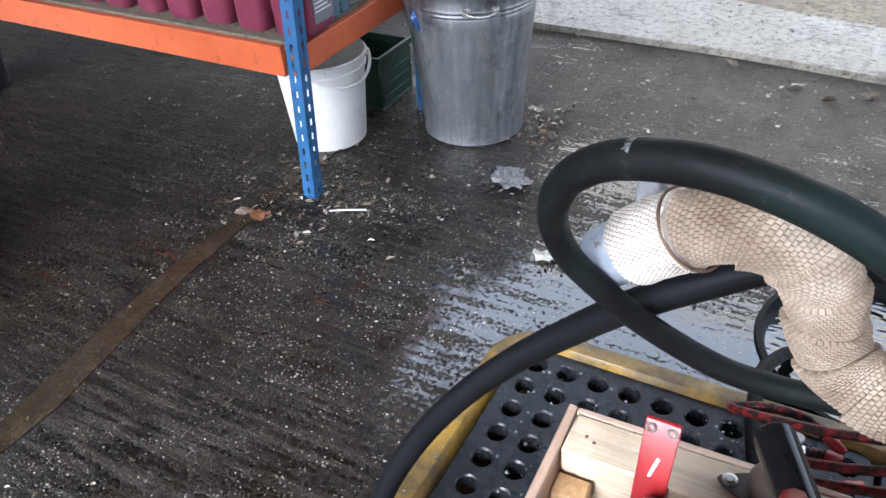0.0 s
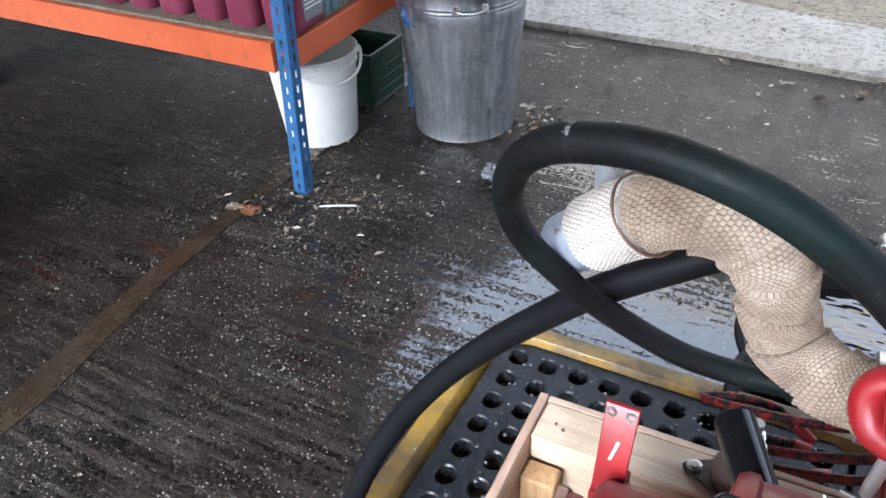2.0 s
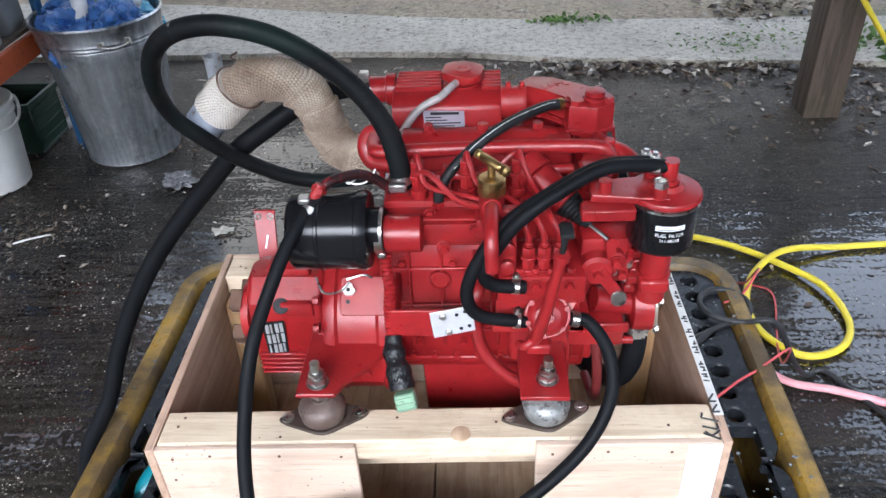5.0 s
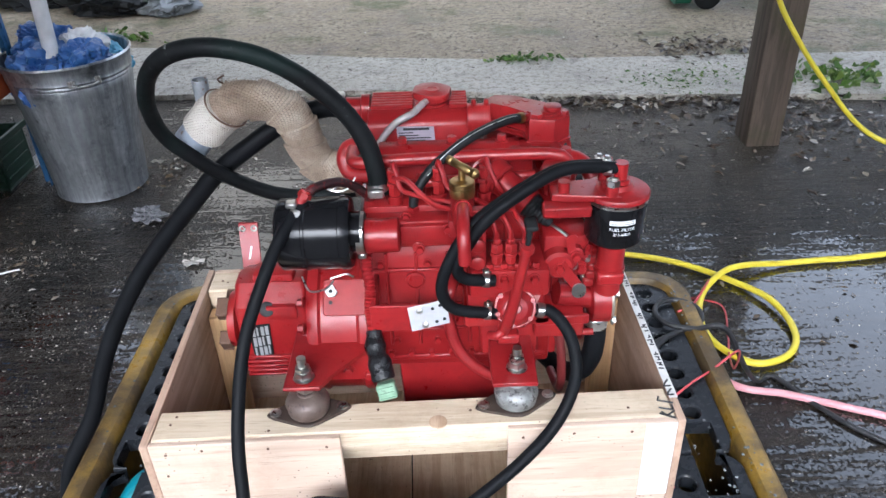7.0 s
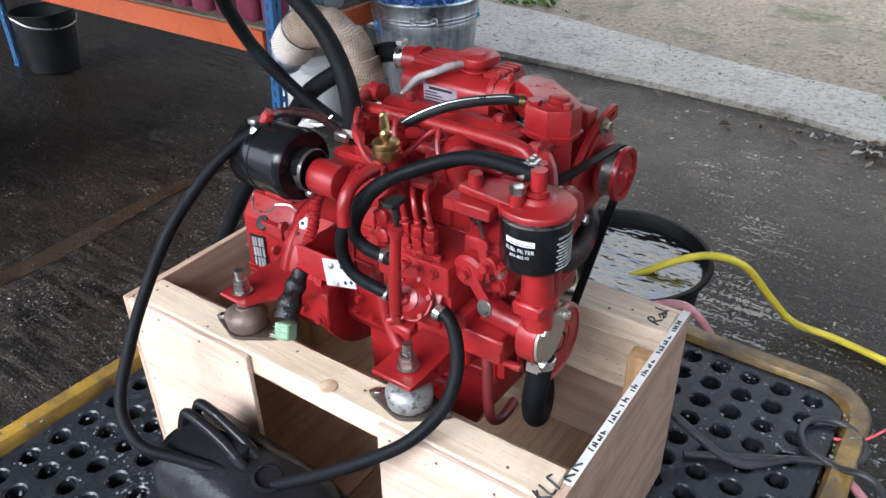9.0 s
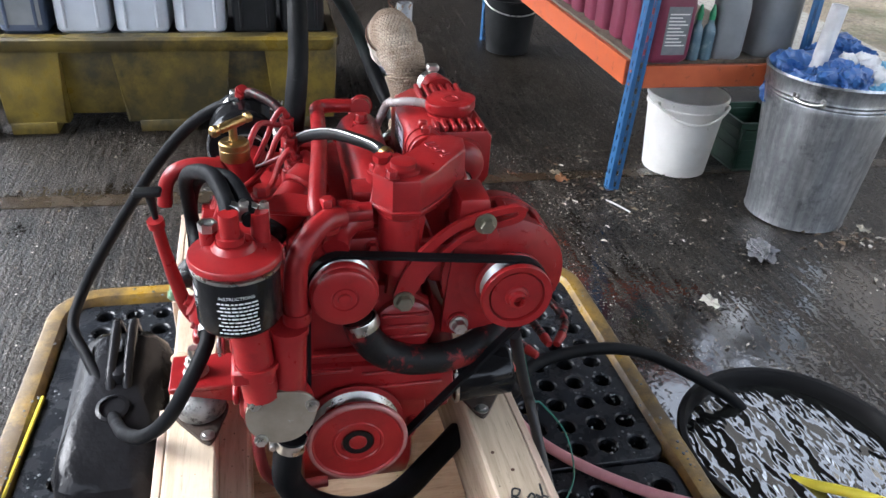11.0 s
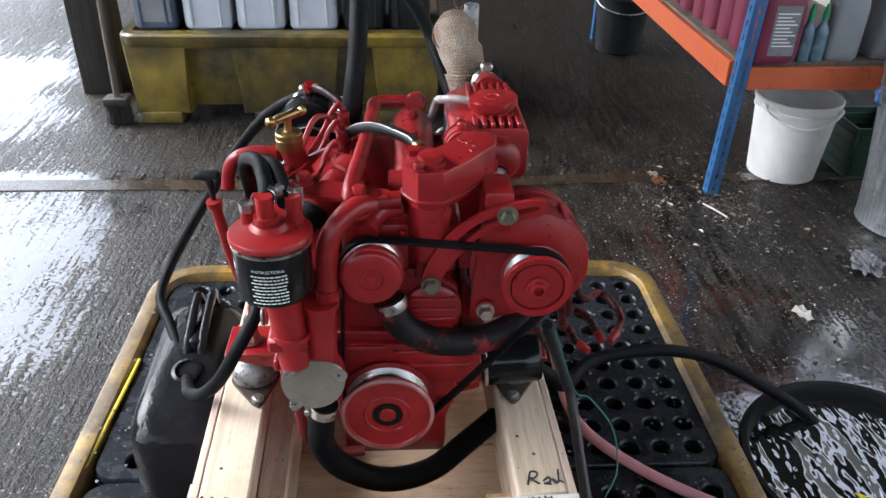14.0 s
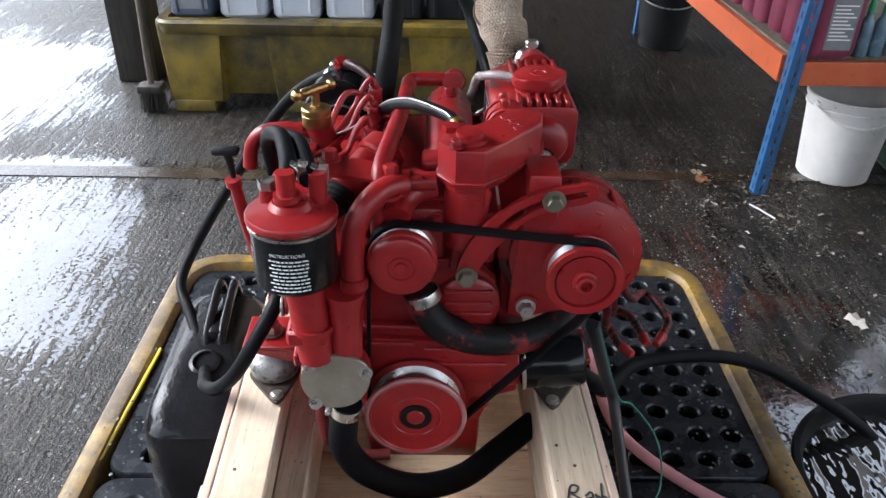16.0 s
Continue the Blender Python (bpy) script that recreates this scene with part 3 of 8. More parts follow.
crate_part("front_panel", PLY, -0.362, -0.101, -0.224, -0.2145, CZ0, CZ1 - 0.001)
crate_part("front_panel", PLY, 0.129, 0.362, -0.224, -0.2145, CZ0, CZ1 - 0.001)
crate_part("end_panel", PLY_DARK, -0.374, -0.3625, -0.224, 0.204, CZ0, CZ1)
crate_part("end_panel", PLY_DARK, 0.3625, 0.374, -0.224, 0.204, CZ0, CZ1)
crate_part("back_panel", PLY, -0.362, 0.362, 0.1945, 0.204, CZ0, CZ1 - 0.001)
crate_part("rail", PINE, -0.361, 0.361, -0.214, -0.158, 0.567, CZ1, bev=0.003)
crate_part("rail", PINE, -0.361, 0.361, 0.1368, 0.194, 0.567, CZ1, bev=0.003)
crate_part("rail_support", PINE, -0.361, 0.361, -0.1595, -0.1232, 0.49, 0.566, bev=0.003)
crate_part("rail_support", PINE, -0.361, 0.361, 0.1431, 0.1886, 0.47, 0.566, bev=0.003)
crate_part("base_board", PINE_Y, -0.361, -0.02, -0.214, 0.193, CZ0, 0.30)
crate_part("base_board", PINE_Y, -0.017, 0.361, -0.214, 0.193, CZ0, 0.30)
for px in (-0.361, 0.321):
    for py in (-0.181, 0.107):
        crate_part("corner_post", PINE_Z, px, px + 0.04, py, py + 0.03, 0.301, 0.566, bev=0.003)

# water drops on the deck and rim, their glints put in as pale grey
m, nt, bs = mat("pale grey water drop")
bs.inputs["Base Color"].default_value = (0.20, 0.21, 0.215, 1)
bs.inputs["Roughness"].default_value = 0.02
bs.inputs["IOR"].default_value = 1.7
bs.inputs["Transmission Weight"].default_value = 0.3
DROP = m
rnd = random.Random(11)
b = B()
spots = []
for k in range(4200):
    x, y = rnd.uniform(BX0 + 0.01, BX1 - 0.01), rnd.uniform(BY0 + 0.01, BY1 - 0.01)
    if noise.noise(Vector((x * 6, y * 6, 2.0))) < rnd.uniform(-0.35, 0.35):
        continue
    edge = min(x - BX0, BX1 - x, y - BY0, BY1 - y)
    if edge < 0.048:
        z = BZ - 0.0005 if edge > 0.012 else None
    elif edge > 0.062:
        z = 0.270
    else:
        z = None
    if z is None or (-0.375 < x < 0.375 and -0.226 < y < 0.206 and edge > 0.05):
        continue
    spots.append((x, y, z, rnd.choice((0.001, 0.0014, 0.0018, 0.0026, 0.0034))))
for x, y, z, r in spots:
    e = rnd.uniform(0.8, 1.5)
    a = rnd.uniform(0, 3.14)
    vs = lathe(b, [(r, -0.0003), (r * 0.8, r * 0.35), (0, r * 0.55)], (x, y, z), (0, 0, 1), 7)
tagged(part("water_drops", b, DROP), "water drops on the deck and rim, pale grey for their glints", "water drops", kind="stuff")

# ---- engine ----
engine = thing("marine_diesel_engine", (0.0, 0.0, 0.61), "red painted marine diesel engine with gearbox on rubber feet", "engine")
X, Y, Z = Vector((1, 0, 0)), Vector((0, 1, 0)), Vector((0, 0, 1))


# fine placing of the castings and fittings along the engine; their own parts go with them
PLACE = {"alternator": (0.004, -0.011, 0.007), "adjuster_arm": (0.007, -0.008, 0.003), "strut": (0.0, -0.004, 0.006), "heat_exchanger": (0.002, 0.006, 0.003),
         "fuel_filter": (0.001, 0.012, -0.002), "filter_head": (0.001, 0.012, -0.004), "filter_post": (0.003, 0.010, -0.002), "raw_water_pump": (0.008, 0.002, 0.004), "tower_pipe": (0.0, 0.010, 0.003),
         "crank_pulley": (-0.006, -0.005, 0.003), "pump_pulley": (0.0, -0.001, 0.004), "drain_pump_body": (0.001, 0.008, -0.004), "bracket": (0.004, -0.014, 0.012), "support_arm": (0.0, -0.002, 0.005),
         "thermostat_housing": (0.0, 0.008, -0.003), "water_outlet": (0.0, 0.006, -0.003), "coolant_hose": (0.001, 0.009, -0.004), "hose_union": (0.001, 0.009, -0.004), "pipe_bracket": (0.0, 0.008, 0.0), "air_filter": (0.002, -0.004, 0.006), "bottom_hose": (0.0, -0.004, 0.004)}


def eng(name, bm, m=None, label="", parent=None):
    own = PLACE.get(name) if parent in (None, engine) else None
    if own:
        bmesh.ops.translate(bm, verts=bm.verts, vec=own)
    ob = part(name, bm, m or RED, parent or engine, label)
    if own:
        ORIGIN[ob.name] = ORIGIN[ob.name] - Vector(own)
    return ob


def eng_split(name, bm, piece, m=None, label="", parent=None, under=True):
    """The largest joined shape becomes the part itself, every other one a part called piece."""
    todo, groups = set(bm.verts), []
    while todo:
        stack, got = [todo.pop()], []
        while stack:
            v = stack.pop()
            got.append(v)
            for e in v.link_edges:
                w = e.other_vert(v)
                if w in todo:
                    todo.discard(w)
                    stack.append(w)
        groups.append(got)

    def size(g):
        return math.prod(max(v.co[i] for v in g) - min(v.co[i] for v in g) + 1e-4 for i in range(3))
    groups.sort(key=lambda g: (-size(g), g[0].co.x, g[0].co.y, g[0].co.z))
    made = []
    for g in groups:
        nb = B()
        idx = {v: nb.verts.new(v.co) for v in g}
        for f in {f for v in g for f in v.link_faces}:
            nb.faces.new([idx[v] for v in f.verts])
        made.append(nb)
    bm.free()
    main = eng(name, made[0], m, label, parent)
    for nb in made[1:]:
        eng(piece, nb, m, "", main if under else (parent or engine))
    return main


def bolts(parent, m, spots, axis, r=0.006, h=0.006):
    for s in spots:
        b = B()
        hexbolt(b, s, axis, r, h)
        part("bolt", b, m, parent)


PRIMER = basic("bare primer", (0.7, 0.68, 0.66), (0.8, 0.79, 0.78), (0.4, 0.6))
# block, head and oil pan
b = B()
prism(b, [(-0.066, 0.60), (-0.060, 0.585), (0.075, 0.585), (0.085, 0.61), (0.088, 0.76), (0.075, 0.80), (-0.055, 0.80), (-0.066, 0.78)], (-0.056, 0, 0), Y, Z, X * 0.262, 0.005)
for z0 in (0.655, 0.70, 0.76):
    box(b, -0.052, 0.09, -0.0705, -0.064, z0, z0 + 0.005, 0.0015, 1)
for x0 in (-0.03, 0.012, 0.055, 0.085):
    box(b, x0, x0 + 0.005, -0.0705, -0.064, 0.63, 0.79, 0.0015, 1)
for cx, cz in ((0.012, 0.745), (0.012, 0.68), (0.06, 0.68)):
    lathe(b, [(0.014, 0), (0.014, 0.006), (0.011, 0.007), (0.010, 0.005), (0.0, 0.005)], (cx, -0.066, cz), -Y, 20)
block = eng_split("engine_block", b, "casting_rib")
bolts(block, RED, [(x, -0.07, z) for x, z in ((-0.035, 0.775), (0.03, 0.775), (-0.045, 0.72), (-0.045, 0.70), (0.075, 0.735), (0.04, 0.64), (-0.02, 0.64))], -Y, 0.005, 0.006)
b = B()
box(b, -0.054, 0.204, -0.062, 0.082, 0.8005, 0.861, 0.006)
for i in range(6):
    box(b, -0.045 + i * 0.042, -0.030 + i * 0.042, -0.066, -0.055, 0.805, 0.84, 0.003, 1)
eng("cylinder_head", b)
b = B()
prism(b, [(0.0885, 0.61), (0.118, 0.62), (0.122, 0.70), (0.112, 0.75), (0.0885, 0.79)], (0.0, 0, 0), Y, Z, X * 0.195, 0.006)
eng("side_casting", b)
b = B()
prism(b, [(0.008, 0.8605), (0.062, 0.8605), (0.062, 0.888), (0.055, 0.9), (0.045, 0.907), (0.026, 0.907), (0.015, 0.9), (0.008, 0.888)], (-0.035, 0, 0), Y, Z, X * 0.2, 0.004)
rocker = eng("rocker_cover", b)
bolts(rocker, RED, [(0.0, 0.035, 0.907), (0.07, 0.035, 0.907), (0.14, 0.035, 0.907)], Z, 0.007, 0.008)
b = B()
prism(b, [(-0.022, 0.598), (0.19, 0.598), (0.19, 0.53), (0.17, 0.49), (-0.018, 0.49)], (0, -0.058, 0), X, Z, Y * 0.135, 0.008)
box(b, -0.05, 0.2, -0.068, 0.085, 0.5985, 0.608, 0.002, 1)
pan = eng("oil_pan", b)
bolts(pan, RED, [(x, -0.068, 0.615) for x in (-0.03, 0.0, 0.03, 0.06, 0.09)], -Y, 0.005, 0.006)

# gearbox and bell housing
b = B()
lathe(b, [(0.09, 0), (0.112, 0.004), (0.117, 0.012), (0.117, 0.02), (0.113, 0.024), (0.113, 0.075), (0.118, 0.08), (0.118, 0.092), (0.09, 0.094)], (-0.15, 0.007, 0.635), X, 40)
bell = eng("bell_housing", b)
b = B()
prism(b, rounded(0.062, 0.052, 0.006, 4), (-0.088, -0.0765, 0.724), X, (0, -0.68, -0.73), (0, -0.004, 0.0037), 0.001, 1)
eng("cover_plate", b, None, "", bell)
b = B()
prism(b, [(0.0072 * (1 + 0.18 * math.sin(4 * a + 1)) * math.cos(a), 0.0085 * (1 + 0.15 * math.sin(3 * a)) * math.sin(a)) for a in [2 * math.pi * k / 24 for k in range(24)]], (-0.107, -0.0745, 0.733), X, (0, -0.68, -0.73), (0, -0.0060, 0.0056))
eng("bare_patch", b, PRIMER, "chipped pale patch", bell)
b = B()
for dz in (0.0, -0.016):
    lathe(b, [(0.0028, 0), (0.0028, 0.0012)], (-0.107, -0.0818 - dz * 0.68 * -1, 0.7395 + dz * 0.73), (0, -0.73, 0.68), 10)
eng("screw_hole", b, BLACK_PL, "", bell)
b = B()
prism(b, [(-0.073, 0.600), (-0.05, 0.572), (0.055, 0.572), (0.075, 0.595), (0.075, 0.64), (0.055, 0.685), (0.02, 0.722), (-0.015, 0.737), (-0.048, 0.735), (-0.073, 0.708)], (-0.252, 0, 0), Y, Z, X * 0.105, 0.009, 3)
box(b, -0.225, -0.165, -0.046, -0.008, 0.730, 0.7465, 0.006)
box(b, -0.205, -0.16, -0.078, -0.06, 0.688, 0.712, 0.004)
box(b, -0.165, -0.15, -0.082, -0.06, 0.60, 0.62, 0.004)
for k in range(5):
    box(b, -0.247, -0.17, -0.079, -0.06, 0.586 + k * 0.0085, 0.590 + k * 0.0085, 0.0012, 1)
gear = eng_split("gearbox", b, "casting_rib")
bolts(gear, RED, [(-0.148, -0.08 - 0.02 * k % 0.02, 0.60 + 0.03 * k) for k in range(5)], -X, 0.006, 0.007)
b = B()
lathe(b, [(0.011, 0), (0.011, 0.006), (0.008, 0.007)], (-0.203, -0.071, 0.704), (0, -0.8, 0.6), 16)
eng("drain_plug", b, BLACK_PL, "black plastic plug", gear)
b = B()
prism(b, [(-0.235, 0.678), (-0.203, 0.6815), (-0.205, 0.6215), (-0.233, 0.6165)], (0, -0.0752, 0), X, Z, -Y * 0.001)
plate = eng("rating_plate", b, basic("black anodised plate", (0.008, 0.008, 0.009), (0.014, 0.014, 0.015), (0.3, 0.45), gloss=0.25), "black rating plate with silver lines", gear)
b = B()
for k in range(4):
    x0 = -0.2305 + k * 0.0067
    for j in range(3):
        z0 = 0.623 + j * 0.018 + 0.0012 * k
        box(b, x0, x0 + (0.0046 if (j + k) % 3 else 0.0026), -0.0772, -0.0758, z0, z0 + 0.0155, 0)
tagged(eng("small_print", b, basic("silver print", (0.22, 0.22, 0.22), (0.3, 0.3, 0.3), (0.4, 0.5)), "", plate), kind="stuff")
RUST = basic("rusty cast iron", (0.10, 0.055, 0.035), (0.17, 0.10, 0.07), (0.5, 0.8), 0.4, 60, 200, 0.4, 0.002, (0.25, 0.2, 0.16), 0.66)
b = B()
lathe(b, [(0.018, 0), (0.043, 0.0), (0.044, 0.003), (0.044, 0.011), (0.028, 0.014), (0.028, 0.03)], (-0.281, 0.007, 0.632), X, 28)
coup = eng("output_coupling", b, RED_DULL, "overpainted output coupling", gear)
for k in range(4):
    a = radians(30 + 90 * k)
    b = B()
    m4 = Matrix.Translation((-0.287, 0.007 + 0.037 * math.cos(a), 0.632 + 0.037 * math.sin(a))) @ Matrix.Rotation(a, 4, "X")
    box(b, -0.007, 0.006, -0.009, 0.009, -0.013, 0.013, 0.002, 1, m4)
    eng("coupling_bolt", b, RUST, "rusty coupling bolt", coup)
b = B()
UP = Vector((0, 0.26, 0.966))
prism(b, [(-0.267, -0.02), (-0.239, -0.02), (-0.2375, 0.088), (-0.268, 0.088)], (0, 0.057, 0.672), X, UP, Y * 0.004, 0.0008, 1)
box(b, -0.268, -0.239, 0.05, 0.09, 0.645, 0.665, 0.002, 1)
brk = eng("bracket", b)
for x0 in (-0.262, -0.244):
    b = B()
    lathe(b, [(0.0052, 0), (0.0052, 0.0008), (0.0026, 0.0009), (0.0026, -0.001), (0.0, -0.001)], Vector((x0, 0.0567, 0.672)) + UP * 0.08, (0, -0.966, 0.26), 16, False)
    eng("bolt_hole", b, STEEL, "", brk)
b = B()
prism(b, [(0, 0), (0.003, 0.001), (0.008, 0.021), (0.005, 0.022)], Vector((-0.257, 0.0565, 0.672)) + UP * 0.03, X, UP, Y * -0.0005)
eng("bare_patch", b, PRIMER, "", brk)

# feet and mounts
MOUNT = basic("grey mount casting", (0.13, 0.13, 0.125), (0.34, 0.34, 0.33), (0.35, 0.6), 0.5, 50, 200, 0.3, 0.002, (0.08, 0.075, 0.07), 0.56)


PLATE_RUST = basic("dark rusty plate", (0.030, 0.022, 0.018), (0.075, 0.052, 0.040), (0.45, 0.7), 0.2, 60, 200, 0.4, 0.002, (0.14, 0.12, 0.10), 0.64)


def mount(x, y, m, turn):
    ob = thing("engine_mount", (x, y, 0.6025), "domed flexible engine mount bolted to the crate rail", "engine mount", "engine mounts")
    b = B()
    pts = []
    for k in range(32):
        a = 2 * math.pi * k / 32
        pts.append(((0.025 + 0.032 * abs(math.cos(a)) ** 1.6) * math.cos(a) * 1.02, 0.031 * math.sin(a) * (1 - 0.45 * abs(math.cos(a)) ** 2)))
    R = Matrix.Rotation(turn, 3, "Z")
    prism(b, pts, (x, y, 0.603), R @ X, R @ Y, Z * 0.005, 0.001, 1)
    part("base_plate", b, PLATE_RUST, ob, "dark rusty base plate")
    b = B()
    lathe(b, [(0.0255, 0), (0.0285, 0.003), (0.0292, 0.010), (0.0285, 0.014), (0.0305, 0.0155), (0.0305, 0.0185), (0.027, 0.025), (0.021, 0.030), (0.013, 0.032), (0.012, 0.0345)], (x, y, 0.6085), Z, 32)
    part("dome", b, m, ob)
    for s in (-1, 1):
        b = B()
        lathe(b, [(0.008, 0), (0.008, 0.002), (0.004, 0.0025), (0.004, 0.0)], Vector((x, y, 0.6082)) + (R @ X) * 0.046 * s, Z, 16, False)
        hexbolt(b, Vector((x, y, 0.6082)) + (R @ X) * 0.046 * s, Z, 0.0055, 0.004, False)
        part("bolt", b, STEEL, ob)
    b = B()
    cyl(b, (x, y, 0.638), (x, y, 0.701), 0.0062, seg=14)
    part("stud", b, STEEL, ob)
    for z0, h, r in ((0.6455, 0.011, 0.0125), (0.6665, 0.0025, 0.0145), (0.6692, 0.011, 0.012), (0.6808, 0.006, 0.0105)):
        b = B()
        lathe(b, [(r - 0.001, 0), (r, 0.001), (r, h - 0.001), (r - 0.0015, h)], (x, y, z0), Z, 6 if h > 0.004 else 20)
        part("nut", b, STEEL, ob)
    return ob


MOUNT_RUST = basic("rusty mount", (0.09, 0.06, 0.05), (0.16, 0.12, 0.10), (0.4, 0.6), 0.3, 40, 200, 0.3, 0.002, (0.05, 0.03, 0.03), 0.6)
mount(-0.140, -0.178, MOUNT_RUST, 0.12)
mount(0.147, -0.171, MOUNT, 0.2)
mount(-0.142, 0.162, MOUNT_RUST, 0)
mount(0.150, 0.165, MOUNT, -0.1)


def foot(x0, x1, y0, y1, side):
    b = B()
    box(b, x0, x1, y0, y1, 0.658, 0.6645, 0.0012, 1)
    ya, yb = (y1 - 0.004, y1 + 0.03) if side < 0 else (y0 - 0.03, y0 + 0.004)
    box(b, x0 - 0.012, x1 + 0.012, min(ya, yb), max(ya, yb), 0.63, 0.70, 0.004, 1)
    for xx in (x0, x1 - 0.005):
        prism(b, [(y0 if side < 0 else y1, 0.6585), (y1 if side < 0 else y0, 0.6585), (y1 if side < 0 else y0, 0.63)], (xx, 0, 0), Y, Z, X * 0.005)
    f = eng("mounting_foot", b)
    return f


foot(0.113, 0.173, -0.2, -0.095, -1)
foot(0.13, 0.19, 0.105, 0.2, 1)
b = B()
prism(b, [(-0.166, -0.196), (-0.117, -0.196), (-0.105, -0.17), (-0.045, -0.105), (-0.045, -0.07), (-0.166, -0.07)], (0, 0, 0.658), X, Y, Z * 0.006, 0.0012, 1)
box(b, -0.12, -0.045, -0.112, -0.085, 0.60, 0.6585, 0.003, 1)
ft = eng("mounting_foot", b)
bolts(ft, RED, [(-0.09, -0.113, 0.622), (-0.06, -0.113, 0.612)], -Y, 0.007, 0.006)

# intake and air filter
b = B()
box(b, -0.05, 0.068, -0.088, -0.05, 0.81, 0.852, 0.006)
box(b, -0.004, 0.075, -0.095, -0.06, 0.822, 0.848, 0.004)
lathe(b, [(0.008, 0), (0.008, 0.012), (0.006, 0.013)], (0.02, -0.078, 0.812), -Y, 14)
lathe(b, [(0.018, 0), (0.023, 0.001), (0.023, 0.044), (0.02, 0.046)], (-0.049, -0.098, 0.838), X, 28)
intake = eng("intake_manifold", b)
bolts(intake, RED, [(0.022, -0.093, 0.812), (0.06, -0.094, 0.843), (0.005, -0.075, 0.852)], -Y, 0.0055, 0.006)
airf = eng("air_filter", lathe(B(), [(0.0, 0), (0.036, 0.0), (0.043, 0.002), (0.047, 0.007), (0.047, 0.036), (0.0482, 0.037), (0.0482, 0.040), (0.047, 0.041), (0.047, 0.082), (0.0485, 0.083), (0.0485, 0.091), (0.045, 0.096), (0.027, 0.097), (0.027, 0.108)], (-0.162, -0.1, 0.842), X, 48), BLACK, "glossy black drum air filter")
b = B()
lathe(b, [(0.0272, 0), (0.0282, 0.0008), (0.0282, 0.010), (0.0272, 0.011)], (-0.0605, -0.099, 0.840), X, 32, False)
box(b, -0.0605, -0.0495, -0.112, -0.098, 0.806, 0.815, 0.002, 1)
eng("hose_clamp", b, STEEL, "worm drive hose clamp", airf)
b = B()
cyl(b, (-0.128, -0.106, 0.888), (-0.118, -0.1, 0.905), 0.0065, seg=14)
lathe(b, [(0.009, 0), (0.009, 0.006)], (-0.122, -0.103, 0.897), (0.5, 0.3, 0.8), 6)
eng("breather_union", b, RED_DULL, "", airf)
b = B()
tube(b, [(-0.118, -0.1, 0.903), (-0.105, -0.09, 0.908), (-0.08, -0.066, 0.902), (-0.06, -0.05, 0.885), (-0.042, -0.04, 0.862)], 0.0062, 12)
eng("breather_hose", b, basic("red and black rubber", (0.012, 0.008, 0.008), (0.03, 0.009, 0.010), (0.35, 0.55), 0, 30, 200, 0.3, 0.002, (0.14, 0.012, 0.014), 0.58, gloss=0.3))
for k, pts in enumerate(([(-0.13, -0.14, 0.805), (-0.12, -0.152, 0.79), (-0.10, -0.148, 0.79), (-0.09, -0.14, 0.797)], [(-0.095, -0.135, 0.797), (-0.075, -0.13, 0.80), (-0.066, -0.126, 0.793)],
                         [(-0.1, -0.06, 0.893), (-0.085, -0.065, 0.888), (-0.07, -0.06, 0.889), (-0.06, -0.05, 0.9)], [(-0.102, -0.06, 0.897), (-0.09, -0.07, 0.892), (-0.08, -0.058, 0.898), (-0.095, -0.055, 0.9)])):
    b = B()
    tube(b, pts, 0.0014, 6, 6)
    eng("wire", b, STEEL, "bare wire end")

# heat exchanger tank
b = B()
prism(b, [(0.074, 0.862), (0.160, 0.862), (0.166, 0.872), (0.166, 0.920), (0.160, 0.927), (0.098, 0.927), (0.078, 0.918), (0.074, 0.91)], (-0.054, 0, 0), Y, Z, X * 0.147, 0.0022, 2)
box(b, -0.05, 0.0, 0.1, 0.158, 0.923, 0.9285, 0.002, 1)
box(b, -0.05, 0.212, 0.055, 0.08, 0.850, 0.862, 0.004, 1)
tank = eng("heat_exchanger", b)
for k in range(6):
    b = B()
    box(b, -0.05, 0.012, 0.1005 + k * 0.0102, 0.1055 + k * 0.0102, 0.9275, 0.9345, 0.0012, 1)
    eng("rib", b, None, "", tank)
    b = B()
    box(b, 0.066, 0.0925, 0.1005 + k * 0.0102, 0.1055 + k * 0.0102, 0.9265, 0.9335, 0.0012, 1)
    eng("rib", b, None, "", tank)
b = B()
lathe(b, [(0.026, 0), (0.026, 0.004), (0.0215, 0.005), (0.0215, 0.014)], (0.041, 0.128, 0.926), Z, 28)
prism(b, [((0.026 + 0.007 * abs(math.sin(a)) ** 5 + 0.005 * abs(math.cos(a)) ** 9) * math.cos(a + 0.5), (0.026 + 0.007 * abs(math.sin(a)) ** 5) * math.sin(a + 0.5)) for a in [2 * math.pi * k / 40 for k in range(40)]], (0.041, 0.128, 0.936), X, Y, Z * 0.011, 0.002)
lathe(b, [(0.011, 0), (0.011, 0.0015), (0.0075, 0.0016), (0.007, 0.0005), (0, 0.0005)], (0.041, 0.128, 0.9465), Z, 20)
eng("filler_cap", b, None, "", tank)
b = B()
lathe(b, [(0.0315, 0), (0.0315, 0.0025), (0.0285, 0.003), (0.028, 0.007), (0.0255, 0.012), (0.020, 0.0155), (0.011, 0.0175), (0.0, 0.018)], (0.0925, 0.129, 0.889), X, 40)
cov = eng("end_cover", b, None, "", tank)
wsh = B()
lathe(wsh, [(0.0115, 0), (0.0115, 0.004), (0.0095, 0.0045)], (0.1075, 0.130, 0.876), X, 24)
eng("washer", wsh, BLACK, "black sealing washer", cov)
bolts(cov, STEEL, [(0.112, 0.130, 0.876)], X, 0.0075, 0.006)
b = B()
